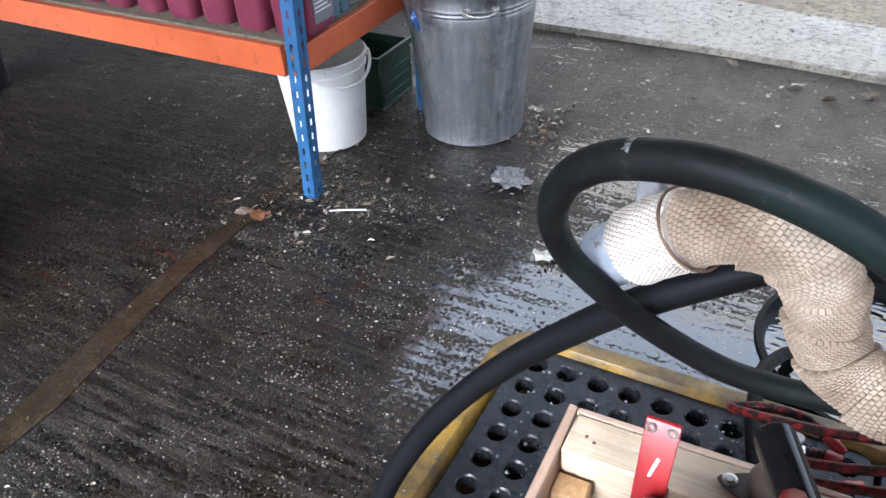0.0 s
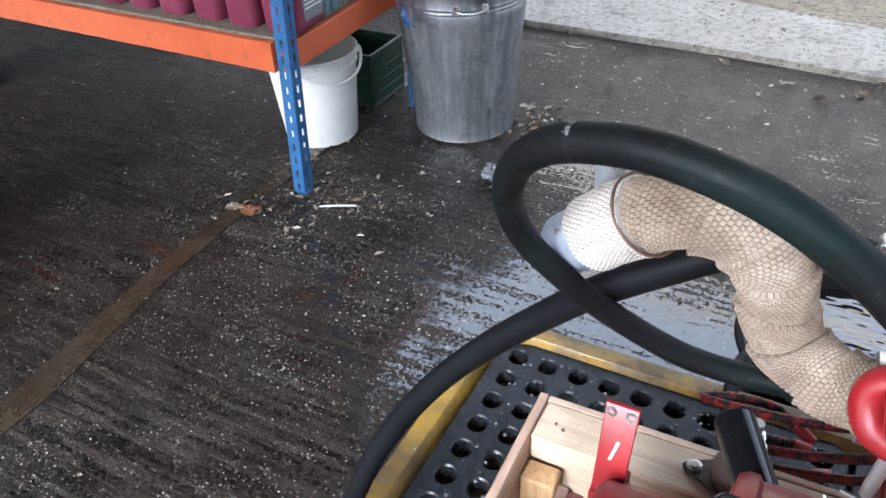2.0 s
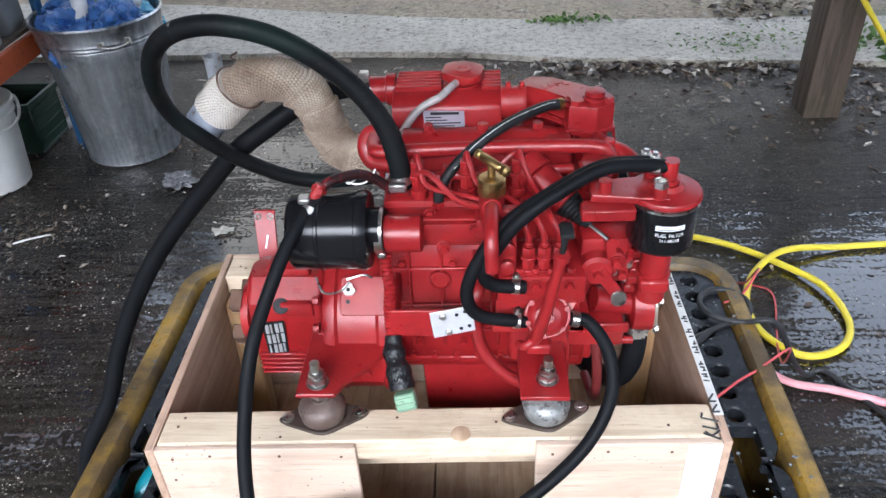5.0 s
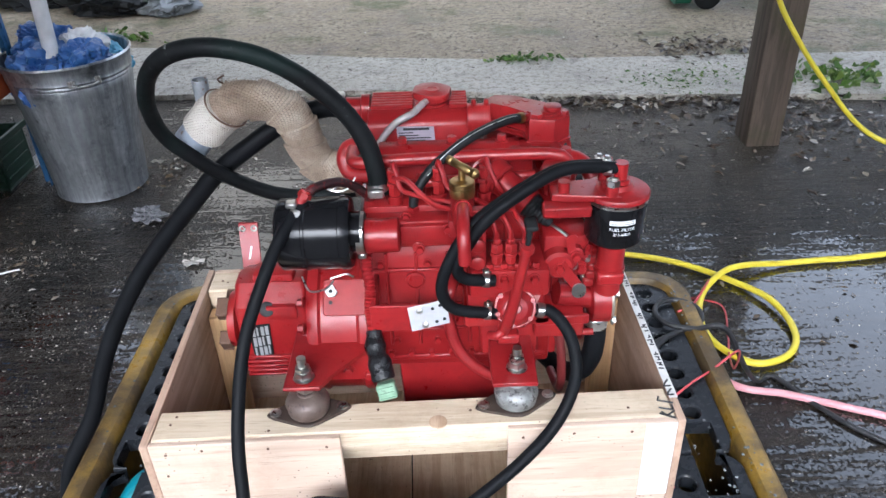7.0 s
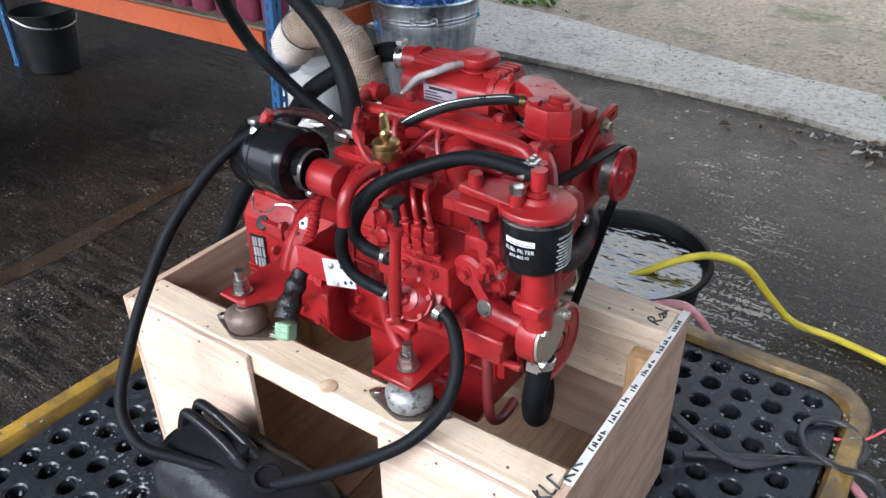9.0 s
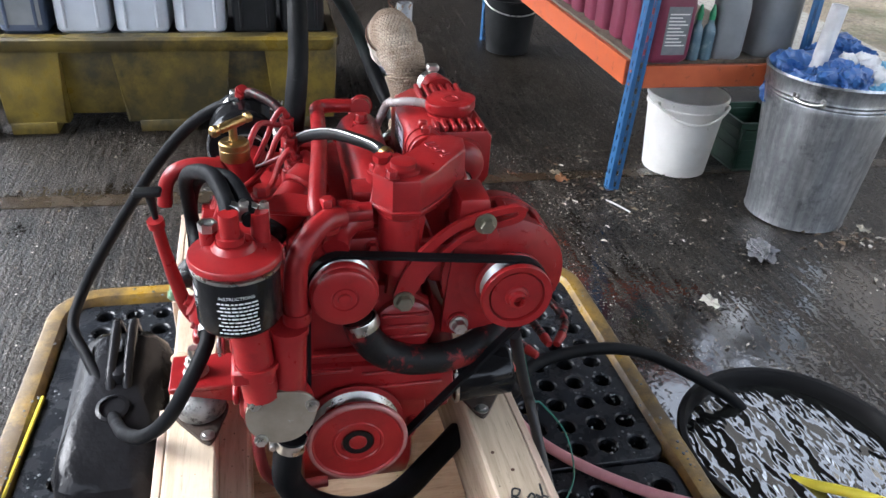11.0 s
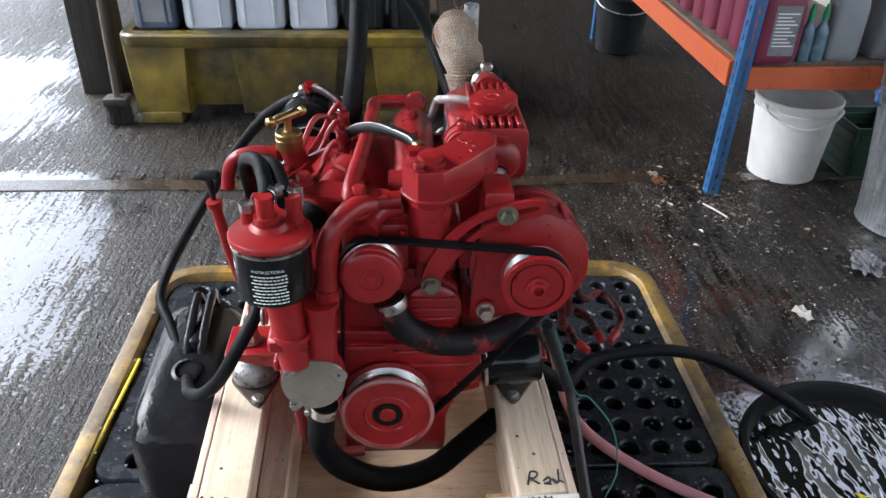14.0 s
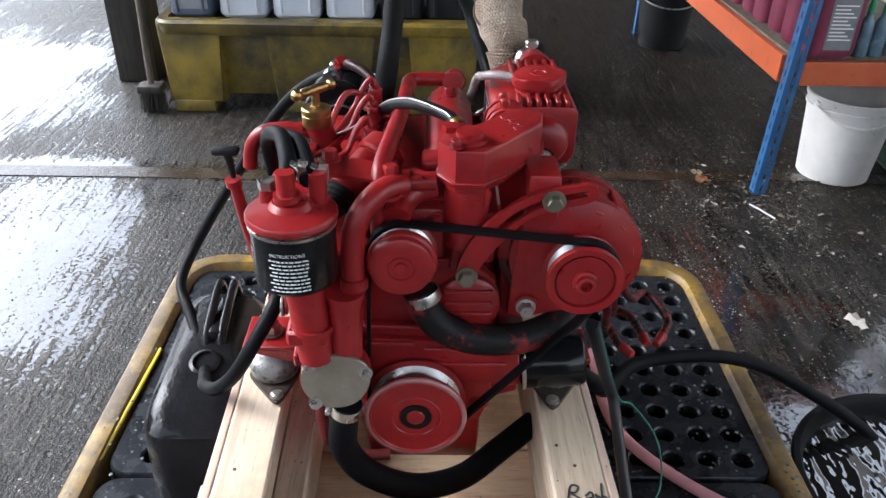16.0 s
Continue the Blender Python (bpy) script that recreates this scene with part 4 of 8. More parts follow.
lathe(b, [(0.022, 0), (0.022, 0.012), (0.018, 0.014), (0.018, 0.036)], (-0.053, 0.135, 0.917), -X, 26)
eng("inlet_stub", b, None, "", tank)
b = B()
prism(b, [(-0.012, 0.912), (0.043, 0.9105), (0.044, 0.8815), (-0.011, 0.883)], (0, 0.0735, 0), X, Z, -Y * 0.0008)
lbl = eng("data_label", b, basic("silver label", (0.25, 0.215, 0.25), (0.32, 0.28, 0.32), (0.3, 0.5)), "silver data label with worn print", tank)
b = B()
box(b, -0.002, 0.036, 0.0718, 0.0724, 0.906, 0.9095, 0)
for k in range(5):
    box(b, -0.009, (0.012, 0.02, 0.038, 0.03, 0.039)[k], 0.0718, 0.0724, 0.9015 - k * 0.0042, 0.9028 - k * 0.0042, 0)
tagged(eng("small_print", b, BLACK_PL, "", lbl), kind="stuff")
bolts(tank, RED, [(0.02, 0.063, 0.862), (0.08, 0.063, 0.862), (-0.03, 0.063, 0.862)], Z, 0.006, 0.006)
CLEAR = basic("milky clear tube", (0.24, 0.21, 0.20), (0.34, 0.30, 0.29), (0.2, 0.35), 0, 30, 200, 0.05)
b = B()
tube(b, [(0.034, 0.108, 0.9375), (0.024, 0.084, 0.938), (0.012, 0.068, 0.933), (-0.012, 0.062, 0.922), (-0.034, 0.058, 0.898), (-0.05, 0.05, 0.868), (-0.06, 0.04, 0.835), (-0.066, 0.03, 0.795)], 0.0052, 12)
eng("overflow_tube", b, CLEAR, "milky clear overflow tube", tank)

# exhaust side of the head
b = B()
tube(b, [(-0.05, 0.04, 0.905), (-0.075, 0.045, 0.90), (-0.084, 0.042, 0.884), (-0.075, 0.03, 0.868), (-0.045, 0.015, 0.87)], 0.0125, 14)
lathe(b, [(0.024, 0), (0.024, 0.01)], (-0.074, 0.085, 0.835), X, 24)
lathe(b, [(0.0145, 0), (0.0145, 0.006)], (-0.07, 0.043, 0.902), X, 18)
eng("exhaust_elbow_joint", b)
b = B()
box(b, -0.06, 0.2, 0.083, 0.13, 0.80, 0.85, 0.008)
eng("exhaust_manifold", b)

# long coolant pipe over the head
b = B()
tube(b, [(-0.071, 0.05, 0.901), (-0.0695, 0.02, 0.902), (-0.0685, 0.002, 0.9025), (-0.064, -0.010, 0.903), (-0.053, -0.0145, 0.9035), (-0.03, -0.015, 0.905), (0.05, -0.018, 0.909), (0.13, -0.024, 0.913), (0.2, -0.030, 0.915), (0.22, -0.032, 0.908), (0.226, -0.033, 0.89), (0.226, -0.034, 0.835)], 0.0088, 14)
tube(b, [(0.224, -0.034, 0.897), (0.218, -0.01, 0.9), (0.214, 0.02, 0.9)], 0.0095, 12, 6)
lathe(b, [(0.0125, 0), (0.0125, 0.008)], (0.2165, -0.012, 0.9), Y, 14)
lathe(b, [(0.0125, 0), (0.0125, 0.008)], (0.226, -0.035, 0.84), Z, 14)
eng("coolant_pipe", b)
b = B()
tube(b, [(-0.02, -0.03, 0.872), (0.05, -0.034, 0.882), (0.18, -0.03, 0.885)], 0.007, 10)
for x0 in (0.02, 0.08, 0.14):
    box(b, x0, x0 + 0.012, -0.04, -0.02, 0.86, 0.89, 0.002, 1)
eng("leak_off_rail", b)

# thermostat housing and arm
b = B()
lathe(b, [(0.0215, -0.065), (0.0215, -0.002), (0.0235, 0.0), (0.0235, 0.0112)], (0.209, 0.042, 0.9), Z, 32)
prism(b, [(0.212, 0.014), (0.235, 0.03), (0.236, 0.056), (0.215, 0.076), (0.165, 0.116), (0.135, 0.12), (0.124, 0.108), (0.126, 0.084), (0.152, 0.074), (0.176, 0.052), (0.178, 0.022)], (0, 0, 0.9025), X, Y, Z * 0.041, 0.0028, 2)
lathe(b, [(0.0165, 0), (0.0165, 0.004), (0.0125, 0.005), (0.0125, 0.010), (0.009, 0.011)], (0.212, 0.043, 0.944), Z, 24)
lathe(b, [(0.009, 0), (0.009, 0.006)], (0.188, 0.026, 0.944), Z, 6)
therm = eng("thermostat_housing", b)
bolts(therm, RED, [(0.228, 0.03, 0.944)], Z, 0.0055, 0.006)
b = B()
prism(b, [(0.2135, 0.011), (0.2375, 0.028), (0.239, 0.057), (0.2165, 0.079), (0.166, 0.1195), (0.134, 0.123), (0.121, 0.109), (0.123, 0.082), (0.151, 0.071), (0.173, 0.050), (0.175, 0.019)], (0, 0, 0.9085), X, Y, Z * 0.0035, 0.001, 1)
eng("joint_flange", b, None, "", therm)
b = B()
mu, mv = Vector((0.937, 0.35, 0)), Vector((-0.35, 0.937, 0))
for k in range(4):
    o = Vector((0.150, 0.076, 0.943)) + mu * 0.010 * k
    cyl(b, o, o + mv * 0.011, 0.0014, seg=6)
    cyl(b, o + mv * 0.004 * (k % 3), o + mu * 0.006 + mv * 0.004 * (k % 3), 0.0014, seg=6)
tagged(eng("raised_mark", b, None, "raised cast marks", therm), kind="stuff")
b = B()
lathe(b, [(0.02, 0), (0.021, 0.003), (0.021, 0.03), (0.02, 0.033)], (0.094, 0.085, 0.922), X, 22)
for x0 in (0.1, 0.118):
    lathe(b, [(0.0225, 0), (0.0225, 0.005)], (x0, 0.085, 0.922), X, 22)
    box(b, x0, x0 + 0.007, 0.077, 0.087, 0.942, 0.952, 0.002, 1)
eng("joint_hose", b, RED_DULL, "overpainted joint hose with clamps", therm)
b = B()
box(b, 0.148, 0.182, 0.0, 0.04, 0.865, 0.908, 0.004)
box(b, 0.14, 0.19, -0.01, 0.045, 0.862, 0.87, 0.002, 1)
eng("water_outlet", b)
b = B()
tube(b, [(0.205, 0.02, 0.89), (0.21, 0.0, 0.887), (0.222, -0.012, 0.88), (0.238, -0.016, 0.874)], 0.013, 14, 6)
eng("bypass_elbow", b)
b = B()
tube(b, [(0.17, 0.034, 0.941), (0.145, 0.02, 0.944), (0.1, -0.012, 0.938), (0.06, -0.038, 0.921), (0.032, -0.055, 0.9), (0.016, -0.066, 0.875), (0.014, -0.069, 0.853)], 0.0066, 12)
ch = eng("coolant_hose", b, BLACK_PL, "thin glossy black hose with white stripe")
b = B()
tube(b, [(0.16, 0.0245, 0.948), (0.145, 0.0153, 0.949), (0.1, -0.0165, 0.9435), (0.06, -0.0425, 0.9258), (0.034, -0.0602, 0.9028)], 0.0007, 6)
eng("stripe", b, STEEL, "", ch)
b = B()
lathe(b, [(0.0078, 0), (0.0078, 0.007)], (0.163, 0.03, 0.9425), (0.8, 0.5, -0.1), 16)
eng("hose_ring", b, BRASS, "brass hose ring", ch)
b = B()
cyl(b, (0.17, 0.034, 0.941), (0.19, 0.045, 0.938), 0.006, seg=12)
lathe(b, [(0.0095, 0), (0.0095, 0.007)], (0.178, 0.038, 0.94), (0.8, 0.5, -0.1), 6)
lathe(b, [(0.0085, 0), (0.0085, 0.012)], (0.014, -0.069, 0.8515), Z, 6)
eng_split("hose_union", b, "union_nut")

# injectors and their pipes
INJ = ((-0.009, -0.052), (0.05, -0.05), (0.112, -0.048))
for ix, iy in INJ:
    b = B()
    for r, z0, h, s in ((0.0105, 0.861, 0.012, 16), (0.0085, 0.873, 0.014, 6), (0.0105, 0.887, 0.006, 6), (0.0075, 0.893, 0.012, 14), (0.0085, 0.905, 0.006, 6), (0.004, 0.911, 0.006, 8)):
        lathe(b, [(r - 0.0007, 0), (r, 0.0008), (r, h - 0.0008), (r - 0.0007, h)], (ix, iy, z0), Z, s)
    eng("injector", b)
PX = (0.122, 0.14, 0.158)
for (ix, iy), px in zip(INJ, PX):
    b = B()
    tube(b, [(px, -0.133, 0.846), (px - 0.002, -0.135, 0.862), (px - 0.012, -0.125, 0.877), (px * 0.6 + ix * 0.4, -0.096, 0.882), (ix + 0.016, iy - 0.026, 0.89), (ix + 0.006, iy - 0.016, 0.91), (ix + 0.001, iy - 0.005, 0.922), (ix, iy, 0.912)], 0.0034, 8)
    eng("fuel_pipe", b)
b = B()
tube(b, [(-0.009, -0.06, 0.902), (0.01, -0.085, 0.91), (0.04, -0.1, 0.885), (0.075, -0.1, 0.872)], 0.0036, 8)
eng("fuel_pipe", b)
b = B()
tube(b, [(0.075, -0.09, 0.885), (0.09, -0.06, 0.905), (0.105, -0.052, 0.918), (0.112, -0.048, 0.914)], 0.003, 8)
eng("fuel_pipe", b)
for i in range(2):
    b = B()
    box(b, 0.088 + i * 0.034, 0.112 + i * 0.034, -0.122, -0.108, 0.874 + 0.006 * i, 0.884 + 0.006 * i, 0.002, 1)
    eng("pipe_clip", b)

# injection pump
b = B()
box(b, 0.086, 0.19, -0.145, -0.066, 0.765, 0.806, 0.004)
box(b, 0.083, 0.186, -0.135, -0.066, 0.735, 0.764, 0.004)
box(b, 0.078, 0.2, -0.125, -0.066, 0.70, 0.735, 0.006)
box(b, 0.086, 0.108, -0.14, -0.08, 0.806, 0.862, 0.003, 1)
pump = eng("injection_pump", b)
b = B()
for z0 in (0.82, 0.846):
    lathe(b, [(0.0095, 0), (0.0095, 0.007), (0.007, 0.009)], (0.097, -0.14, z0), -Y, 18)
eng("delivery_bolt", b, None, "", pump)
for px in PX:
    b = B()
    for r, z0, h, s in ((0.0095, 0.806, 0.006, 16), (0.0075, 0.812, 0.012, 6), (0.0088, 0.824, 0.005, 16), (0.008, 0.829, 0.013, 6), (0.005, 0.842, 0.006, 12)):
        lathe(b, [(r - 0.0006, 0), (r, 0.0007), (r, h - 0.0007), (r - 0.0006, h)], (px, -0.133, z0), Z, s)
    eng("delivery_valve", b, None, "", pump)
bolts(pump, RED, [(x, -0.145, 0.795) for x in (0.11, 0.131, 0.149, 0.17)], -Y, 0.0055, 0.007)
bolts(pump, RED, [(x, -0.14, 0.808) for x in (0.112, 0.131, 0.149, 0.172)], Z, 0.0048, 0.006)

# stop solenoid with boot
b = B()
cyl(b, (0.135, -0.045, 0.885), (0.172, -0.074, 0.862), 0.02, bev=0.003)
cyl(b, (0.12, -0.03, 0.893), (0.136, -0.045, 0.884), 0.0235, bev=0.003)
sol = eng("stop_solenoid", b)
b = B()
prof = []
for k in range(7):
    prof += [(0.0195 - k * 0.0017, k * 0.005), (0.0175 - k * 0.0017, k * 0.005 + 0.0025)]
lathe(b, prof + [(0.005, 0.038)], (0.17, -0.073, 0.863), (0.66, -0.5, -0.5), 22)
eng("rubber_boot", b, BLACK_PL, "ribbed black rubber boot", sol)
b = B()
cyl(b, (0.194, -0.092, 0.845), (0.216, -0.113, 0.836), 0.0022, seg=8)
eng("rod", b, STEEL, "", sol)

# governor and throttle levers
b = B()
box(b, 0.185, 0.245, -0.11, -0.06, 0.77, 0.835, 0.006)
lathe(b, [(0.02, 0), (0.02, 0.03), (0.016, 0.034)], (0.204, -0.096, 0.8), -Y, 20)
lathe(b, [(0.011, 0), (0.011, 0.016), (0.007, 0.018)], (0.226, -0.105, 0.812), -Y, 16)
gov = eng("governor_housing", b)
bolts(gov, RED, [(0.204, -0.131, 0.8), (0.226, -0.123, 0.812), (0.236, -0.11, 0.785)], -Y, 0.006, 0.007)
b = B()
prism(b, [(-0.008, 0), (0.008, 0), (0.0075, 0.05), (0.0, 0.058), (-0.0075, 0.05)], (0.204, -0.128, 0.805), (0.82, 0, 0.57), (0.57, 0, -0.82), -Y * 0.003, 0.0006, 1)
eng("throttle_lever", b, RED, "", gov)
b = B()
prism(b, rounded(0.018, 0.022, 0.008, 5), (0.231, -0.132, 0.764), X, Z, -Y * 0.003, 0.0006, 1)
eng("lever_end", b, STEEL, "bare metal lever end", gov)
b = B()
prism(b, [(-0.006, 0), (0.006, 0), (0.005, 0.05), (-0.005, 0.05)], (0.217, -0.119, 0.84), (0.98, 0, 0.15), (0.15, 0, -0.98), -Y * 0.003, 0.0006, 1)
lathe(b, [(0.007, 0), (0.007, 0.004)], (0.22, -0.119, 0.837), -Y, 14)
eng("stop_lever", b, None, "", gov)
b = B()
prism(b, [(-0.006, 0), (0.006, 0), (0.007, 0.06), (-0.005, 0.06)], (0.184, -0.14, 0.792), (0.94, 0, 0.34), (-0.34, 0, -0.94), -Y * 0.003, 0.0006, 1)
eng("link_plate", b, basic("worn red steel", (0.5, 0.16, 0.15), (0.62, 0.3, 0.28), (0.35, 0.5), 0.2), "rubbed red link plate", gov)
for k in range(6):
    rnd = random.Random(k)
    b = B()
    cx, cz = 0.232 + rnd.uniform(-0.012, 0.014), 0.79 + rnd.uniform(-0.03, 0.03)
    lathe(b, [(0.005, 0), (0.0055, 0.003), (0.004, 0.012)], (cx, -0.11, cz), (rnd.uniform(-0.4, 0.4), -1, rnd.uniform(-0.3, 0.3)), 6 + 4 * (k % 2))
    eng("screw", b, RED if k % 3 else STEEL, "", gov)

# lift pump
b = B()
lathe(b, [(0.012, 0), (0.018, 0.024), (0.024, 0.03), (0.0245, 0.034), (0.0235, 0.037), (0.017, 0.043), (0.015, 0.044), (0.015, 0.047), (0.007, 0.049), (0.006, 0.054), (0, 0.054)], (0.145, -0.125, 0.738), (0, -0.86, 0.5), 28)
lathe(b, [(0.027, 0), (0.0275, 0.001), (0.0275, 0.003), (0.027, 0.004)], (0.145, -0.151, 0.754), (0, -0.86, 0.5), 28)
cyl(b, (0.118, -0.155, 0.748), (0.14, -0.15, 0.745), 0.006)
cyl(b, (0.15, -0.15, 0.745), (0.178, -0.15, 0.745), 0.006)
box(b, 0.125, 0.165, -0.13, -0.09, 0.70, 0.74, 0.004)
lift = eng("lift_pump", b)
for k in range(6):
    a = radians(60 * k + 20)
    b = B()
    hexbolt(b, Vector((0.145, -0.1555, 0.7565)) + X * 0.0245 * math.cos(a) + Vector((0, 0.5, 0.86)) * 0.0245 * math.sin(a), (0, -0.86, 0.5), 0.0038, 0.004, False)
    eng("screw", b, None, "", lift)
b = B()
tube(b, [(0.112, -0.16, 0.715), (0.12, -0.17, 0.722), (0.13, -0.165, 0.728)], 0.006, 10, 6)
box(b, 0.12, 0.15, -0.17, -0.15, 0.705, 0.72, 0.003, 1)
eng("primer_lever", b, None, "", lift)
b = B()
box(b, 0.176, 0.245, -0.12, -0.06, 0.675, 0.715, 0.005)
box(b, 0.175, 0.25, -0.125, -0.118, 0.70, 0.716, 0.002, 1)
cyl(b, (0.24, -0.1, 0.668), (0.262, -0.1, 0.668), 0.005)
eng("pump_bracket", b)

# oil filler post with brass tap
b = B()
cyl(b, (0.079, -0.1, 0.85), (0.079, -0.118, 0.909), 0.0148, bev=0.002)
box(b, 0.06, 0.098, -0.11, -0.075, 0.835, 0.862, 0.004)
lathe(b, [(0.0115, 0), (0.0115, 0.005)], (0.079, -0.134, 0.895), (0, -1, 0.1), 18)
tube(b, [(0.079, -0.125, 0.895), (0.079, -0.152, 0.899), (0.078, -0.178, 0.894), (0.078, -0.192, 0.878), (0.079, -0.197, 0.852)], 0.008, 14)
post = eng("drain_pump_body", b)
b = B()
lathe(b, [(0.0155, 0), (0.016, 0.001), (0.016, 0.012), (0.0155, 0.0125), (0.0155, 0.014), (0.016, 0.0145), (0.016, 0.019), (0.0145, 0.0205), (0.006, 0.021), (0.0045, 0.022), (0.0045, 0.038)], (0.079, -0.118, 0.9045), Z, 32)
e1, e2 = Vector((0.062, -0.099, 0.946)), Vector((0.096, -0.138, 0.942))
d = (e2 - e1).normalized()
L = (e2 - e1).length
lathe(b, [(0.003, 0), (0.0055, 0.002), (0.0055, 0.007), (0.0035, 0.009), (0.0052, 0.011), (0.0052, L - 0.011), (0.0035, L - 0.009), (0.0062, L - 0.006), (0.0062, L - 0.001), (0.003, L + 0.002)], e1, d, 18)
eng("tee_handle_tap", b, BRASS, "brass pump gland with tee handle", post)

# dipstick
b = B()
tube(b, [(0.155, -0.188, 0.87), (0.15, -0.186, 0.84), (0.142, -0.18, 0.79), (0.134, -0.172, 0.745), (0.125, -0.155, 0.71)], [0.006, 0.0062, 0.0075, 0.008, 0.008], 12)
lathe(b, [(0.0085, 0), (0.0085, 0.008)], (0.154, -0.188, 0.862), (0.12, -0.1, 1), 14)
dip = eng("dipstick_tube", b)
b = B()
tube(b, [(0.155, -0.188, 0.872), (0.157, -0.19, 0.9)], [0.003, 0.005], 10, 1)
box(b, 0.15, 0.165, -0.205, -0.178, 0.899, 0.906, 0.003)
eng("dipstick_handle", b, BLACK_PL, "black plastic tee handle", dip)

# fuel filter
FX, FY = 0.2745, -0.1185
b = B()
lathe(b, [(0.0315, 0), (0.0358, 0.002), (0.0378, 0.006), (0.0378, 0.057), (0.0362, 0.0585)], (FX, FY, 0.832), Z, 48)
ff = eng("fuel_filter", b, BLACK, "black spin-on fuel filter canister with white print")
b = B()
lathe(b, [(0.0372, 0), (0.0395, 0.001), (0.0395, 0.0035), (0.0372, 0.0045), (0.0362, 0.008)], (FX, FY, 0.8895), Z, 48, False)
eng("rim", b, STEEL, "bright crimped rim", ff)
b = B()
lathe(b, [(0.035, 0), (0.0395, 0.0010), (0.0408, 0.0025), (0.0408, 0.0068), (0.0395, 0.0085), (0.029, 0.0105), (0.020, 0.0125), (0.0175, 0.016), (0.016, 0.0175), (0, 0.0175)], (FX, FY, 0.8965), Z, 44)
prism(b, [(-0.03, -0.024), (0.0, -0.030), (0.0, 0.027), (-0.05, 0.02), (-0.085, 0.012), (-0.085, -0.018)], (FX, FY, 0.8985), X, Y, Z * 0.009, 0.002)
box(b, 0.178, 0.238, -0.152, -0.13, 0.882, 0.897, 0.002, 1)
cyl(b, (0.205, -0.128, 0.89), (0.205, -0.128, 0.922), 0.0075)
cyl(b, (0.263, -0.14, 0.905), (0.263, -0.14, 0.92), 0.008, seg=12)
cyl(b, (0.276, -0.121, 0.91), (0.276, -0.121, 0.942), 0.0085)
cyl(b, (0.262, -0.096, 0.905), (0.262, -0.096, 0.936), 0.0085)
lathe(b, [(0.012, 0), (0.012, 0.006)], (0.276, -0.121, 0.915), Z, 18)
fh = eng_split("filter_head", b, "port")
b = B()
lathe(b, [(0.0085, 0), (0.0085, 0.008), (0.006, 0.008), (0.006, 0.005), (0, 0.005)], (0.263, -0.14, 0.92), Z, 6)
eng("bleed_screw", b, STEEL, "bare bleed screw", fh)


def wrap_bars(spec, parent, m, r, name="small_print"):
    """Print on the can: each item is a start and end angle in degrees and a height range."""
    b = B()
    for a0, a1, z0, z1 in spec:
        n = max(1, int(abs(a1 - a0) / 4))
        lo, hi = [], []
        for k in range(n + 1):
            a = radians(a0 + (a1 - a0) * k / n)
            lo.append(b.verts.new((FX + r * math.cos(a), FY + r * math.sin(a), z0)))
            hi.append(b.verts.new((FX + r * math.cos(a), FY + r * math.sin(a), z1)))
        for k in range(n):
            b.faces.new((lo[k], lo[k + 1], hi[k + 1], hi[k]))
    return tagged(part(name, b, m, parent), kind="stuff")


PRINT = basic("white print", (0.72, 0.72, 0.72), (0.8, 0.8, 0.8), (0.4, 0.5))
spec = []
rnd = random.Random(4)
for k in range(9):
    z0 = 0.8705 - k * 0.0038
    a = -26 + (4 if k % 2 else 0)
    while a < 26:
        w = rnd.uniform(3, 9)
        spec.append((a, min(a + w, 28), z0, z0 + 0.0015))
        a += w + 1.6
wrap_bars(spec, ff, PRINT, 0.03805)
# plain white shape where the maker's mark is, facing the long side
wrap_bars([(-112, -62, 0.8695, 0.8760)], ff, PRINT, 0.03805)
wrap_bars([(-109, -65, 0.8708, 0.8718), (-109, -65, 0.8738, 0.8744)], ff, BLACK, 0.0382)


def curved_text(txt, parent, m, a_mid, z, size, r):
    cu = bpy.data.curves.new("lettering", "FONT")
    cu.body, cu.size, cu.align_x = txt, size, "CENTER"
    ob = new("lettering", cu)
    bpy.context.view_layer.update()
    me = bpy.data.meshes.new_from_object(ob.evaluated_get(bpy.context.evaluated_depsgraph_get()))
    bpy.data.objects.remove(ob)
    for v in me.vertices:
        a = radians(a_mid) + v.co.x / r
        v.co = Vector((FX + r * math.cos(a), FY + r * math.sin(a), z + v.co.y)) - ORIGIN[parent.name]
    me.materials.append(m)
    t = new("lettering", me)
    t.parent = parent
    t["label"] = "small white printed lettering"
    return t


curved_text("FUEL FILTER", ff, PRINT, -87, 0.8615, 0.0062, 0.0381)
curved_text("211-60210", ff, PRINT, -87, 0.855, 0.0052, 0.0381)
curved_text("INSTRUCTIONS", ff, PRINT, 0, 0.8755, 0.0045, 0.0381)
b = B()
cyl(b, (0.274, -0.104, 0.74), (0.274, -0.112, 0.832), 0.018)
lathe(b, [(0.021, 0), (0.021, 0.006)], (0.274, -0.106, 0.775), Z, 18)
box(b, 0.255, 0.29, -0.13, -0.09, 0.762, 0.78, 0.003, 1)
eng("filter_post", b)

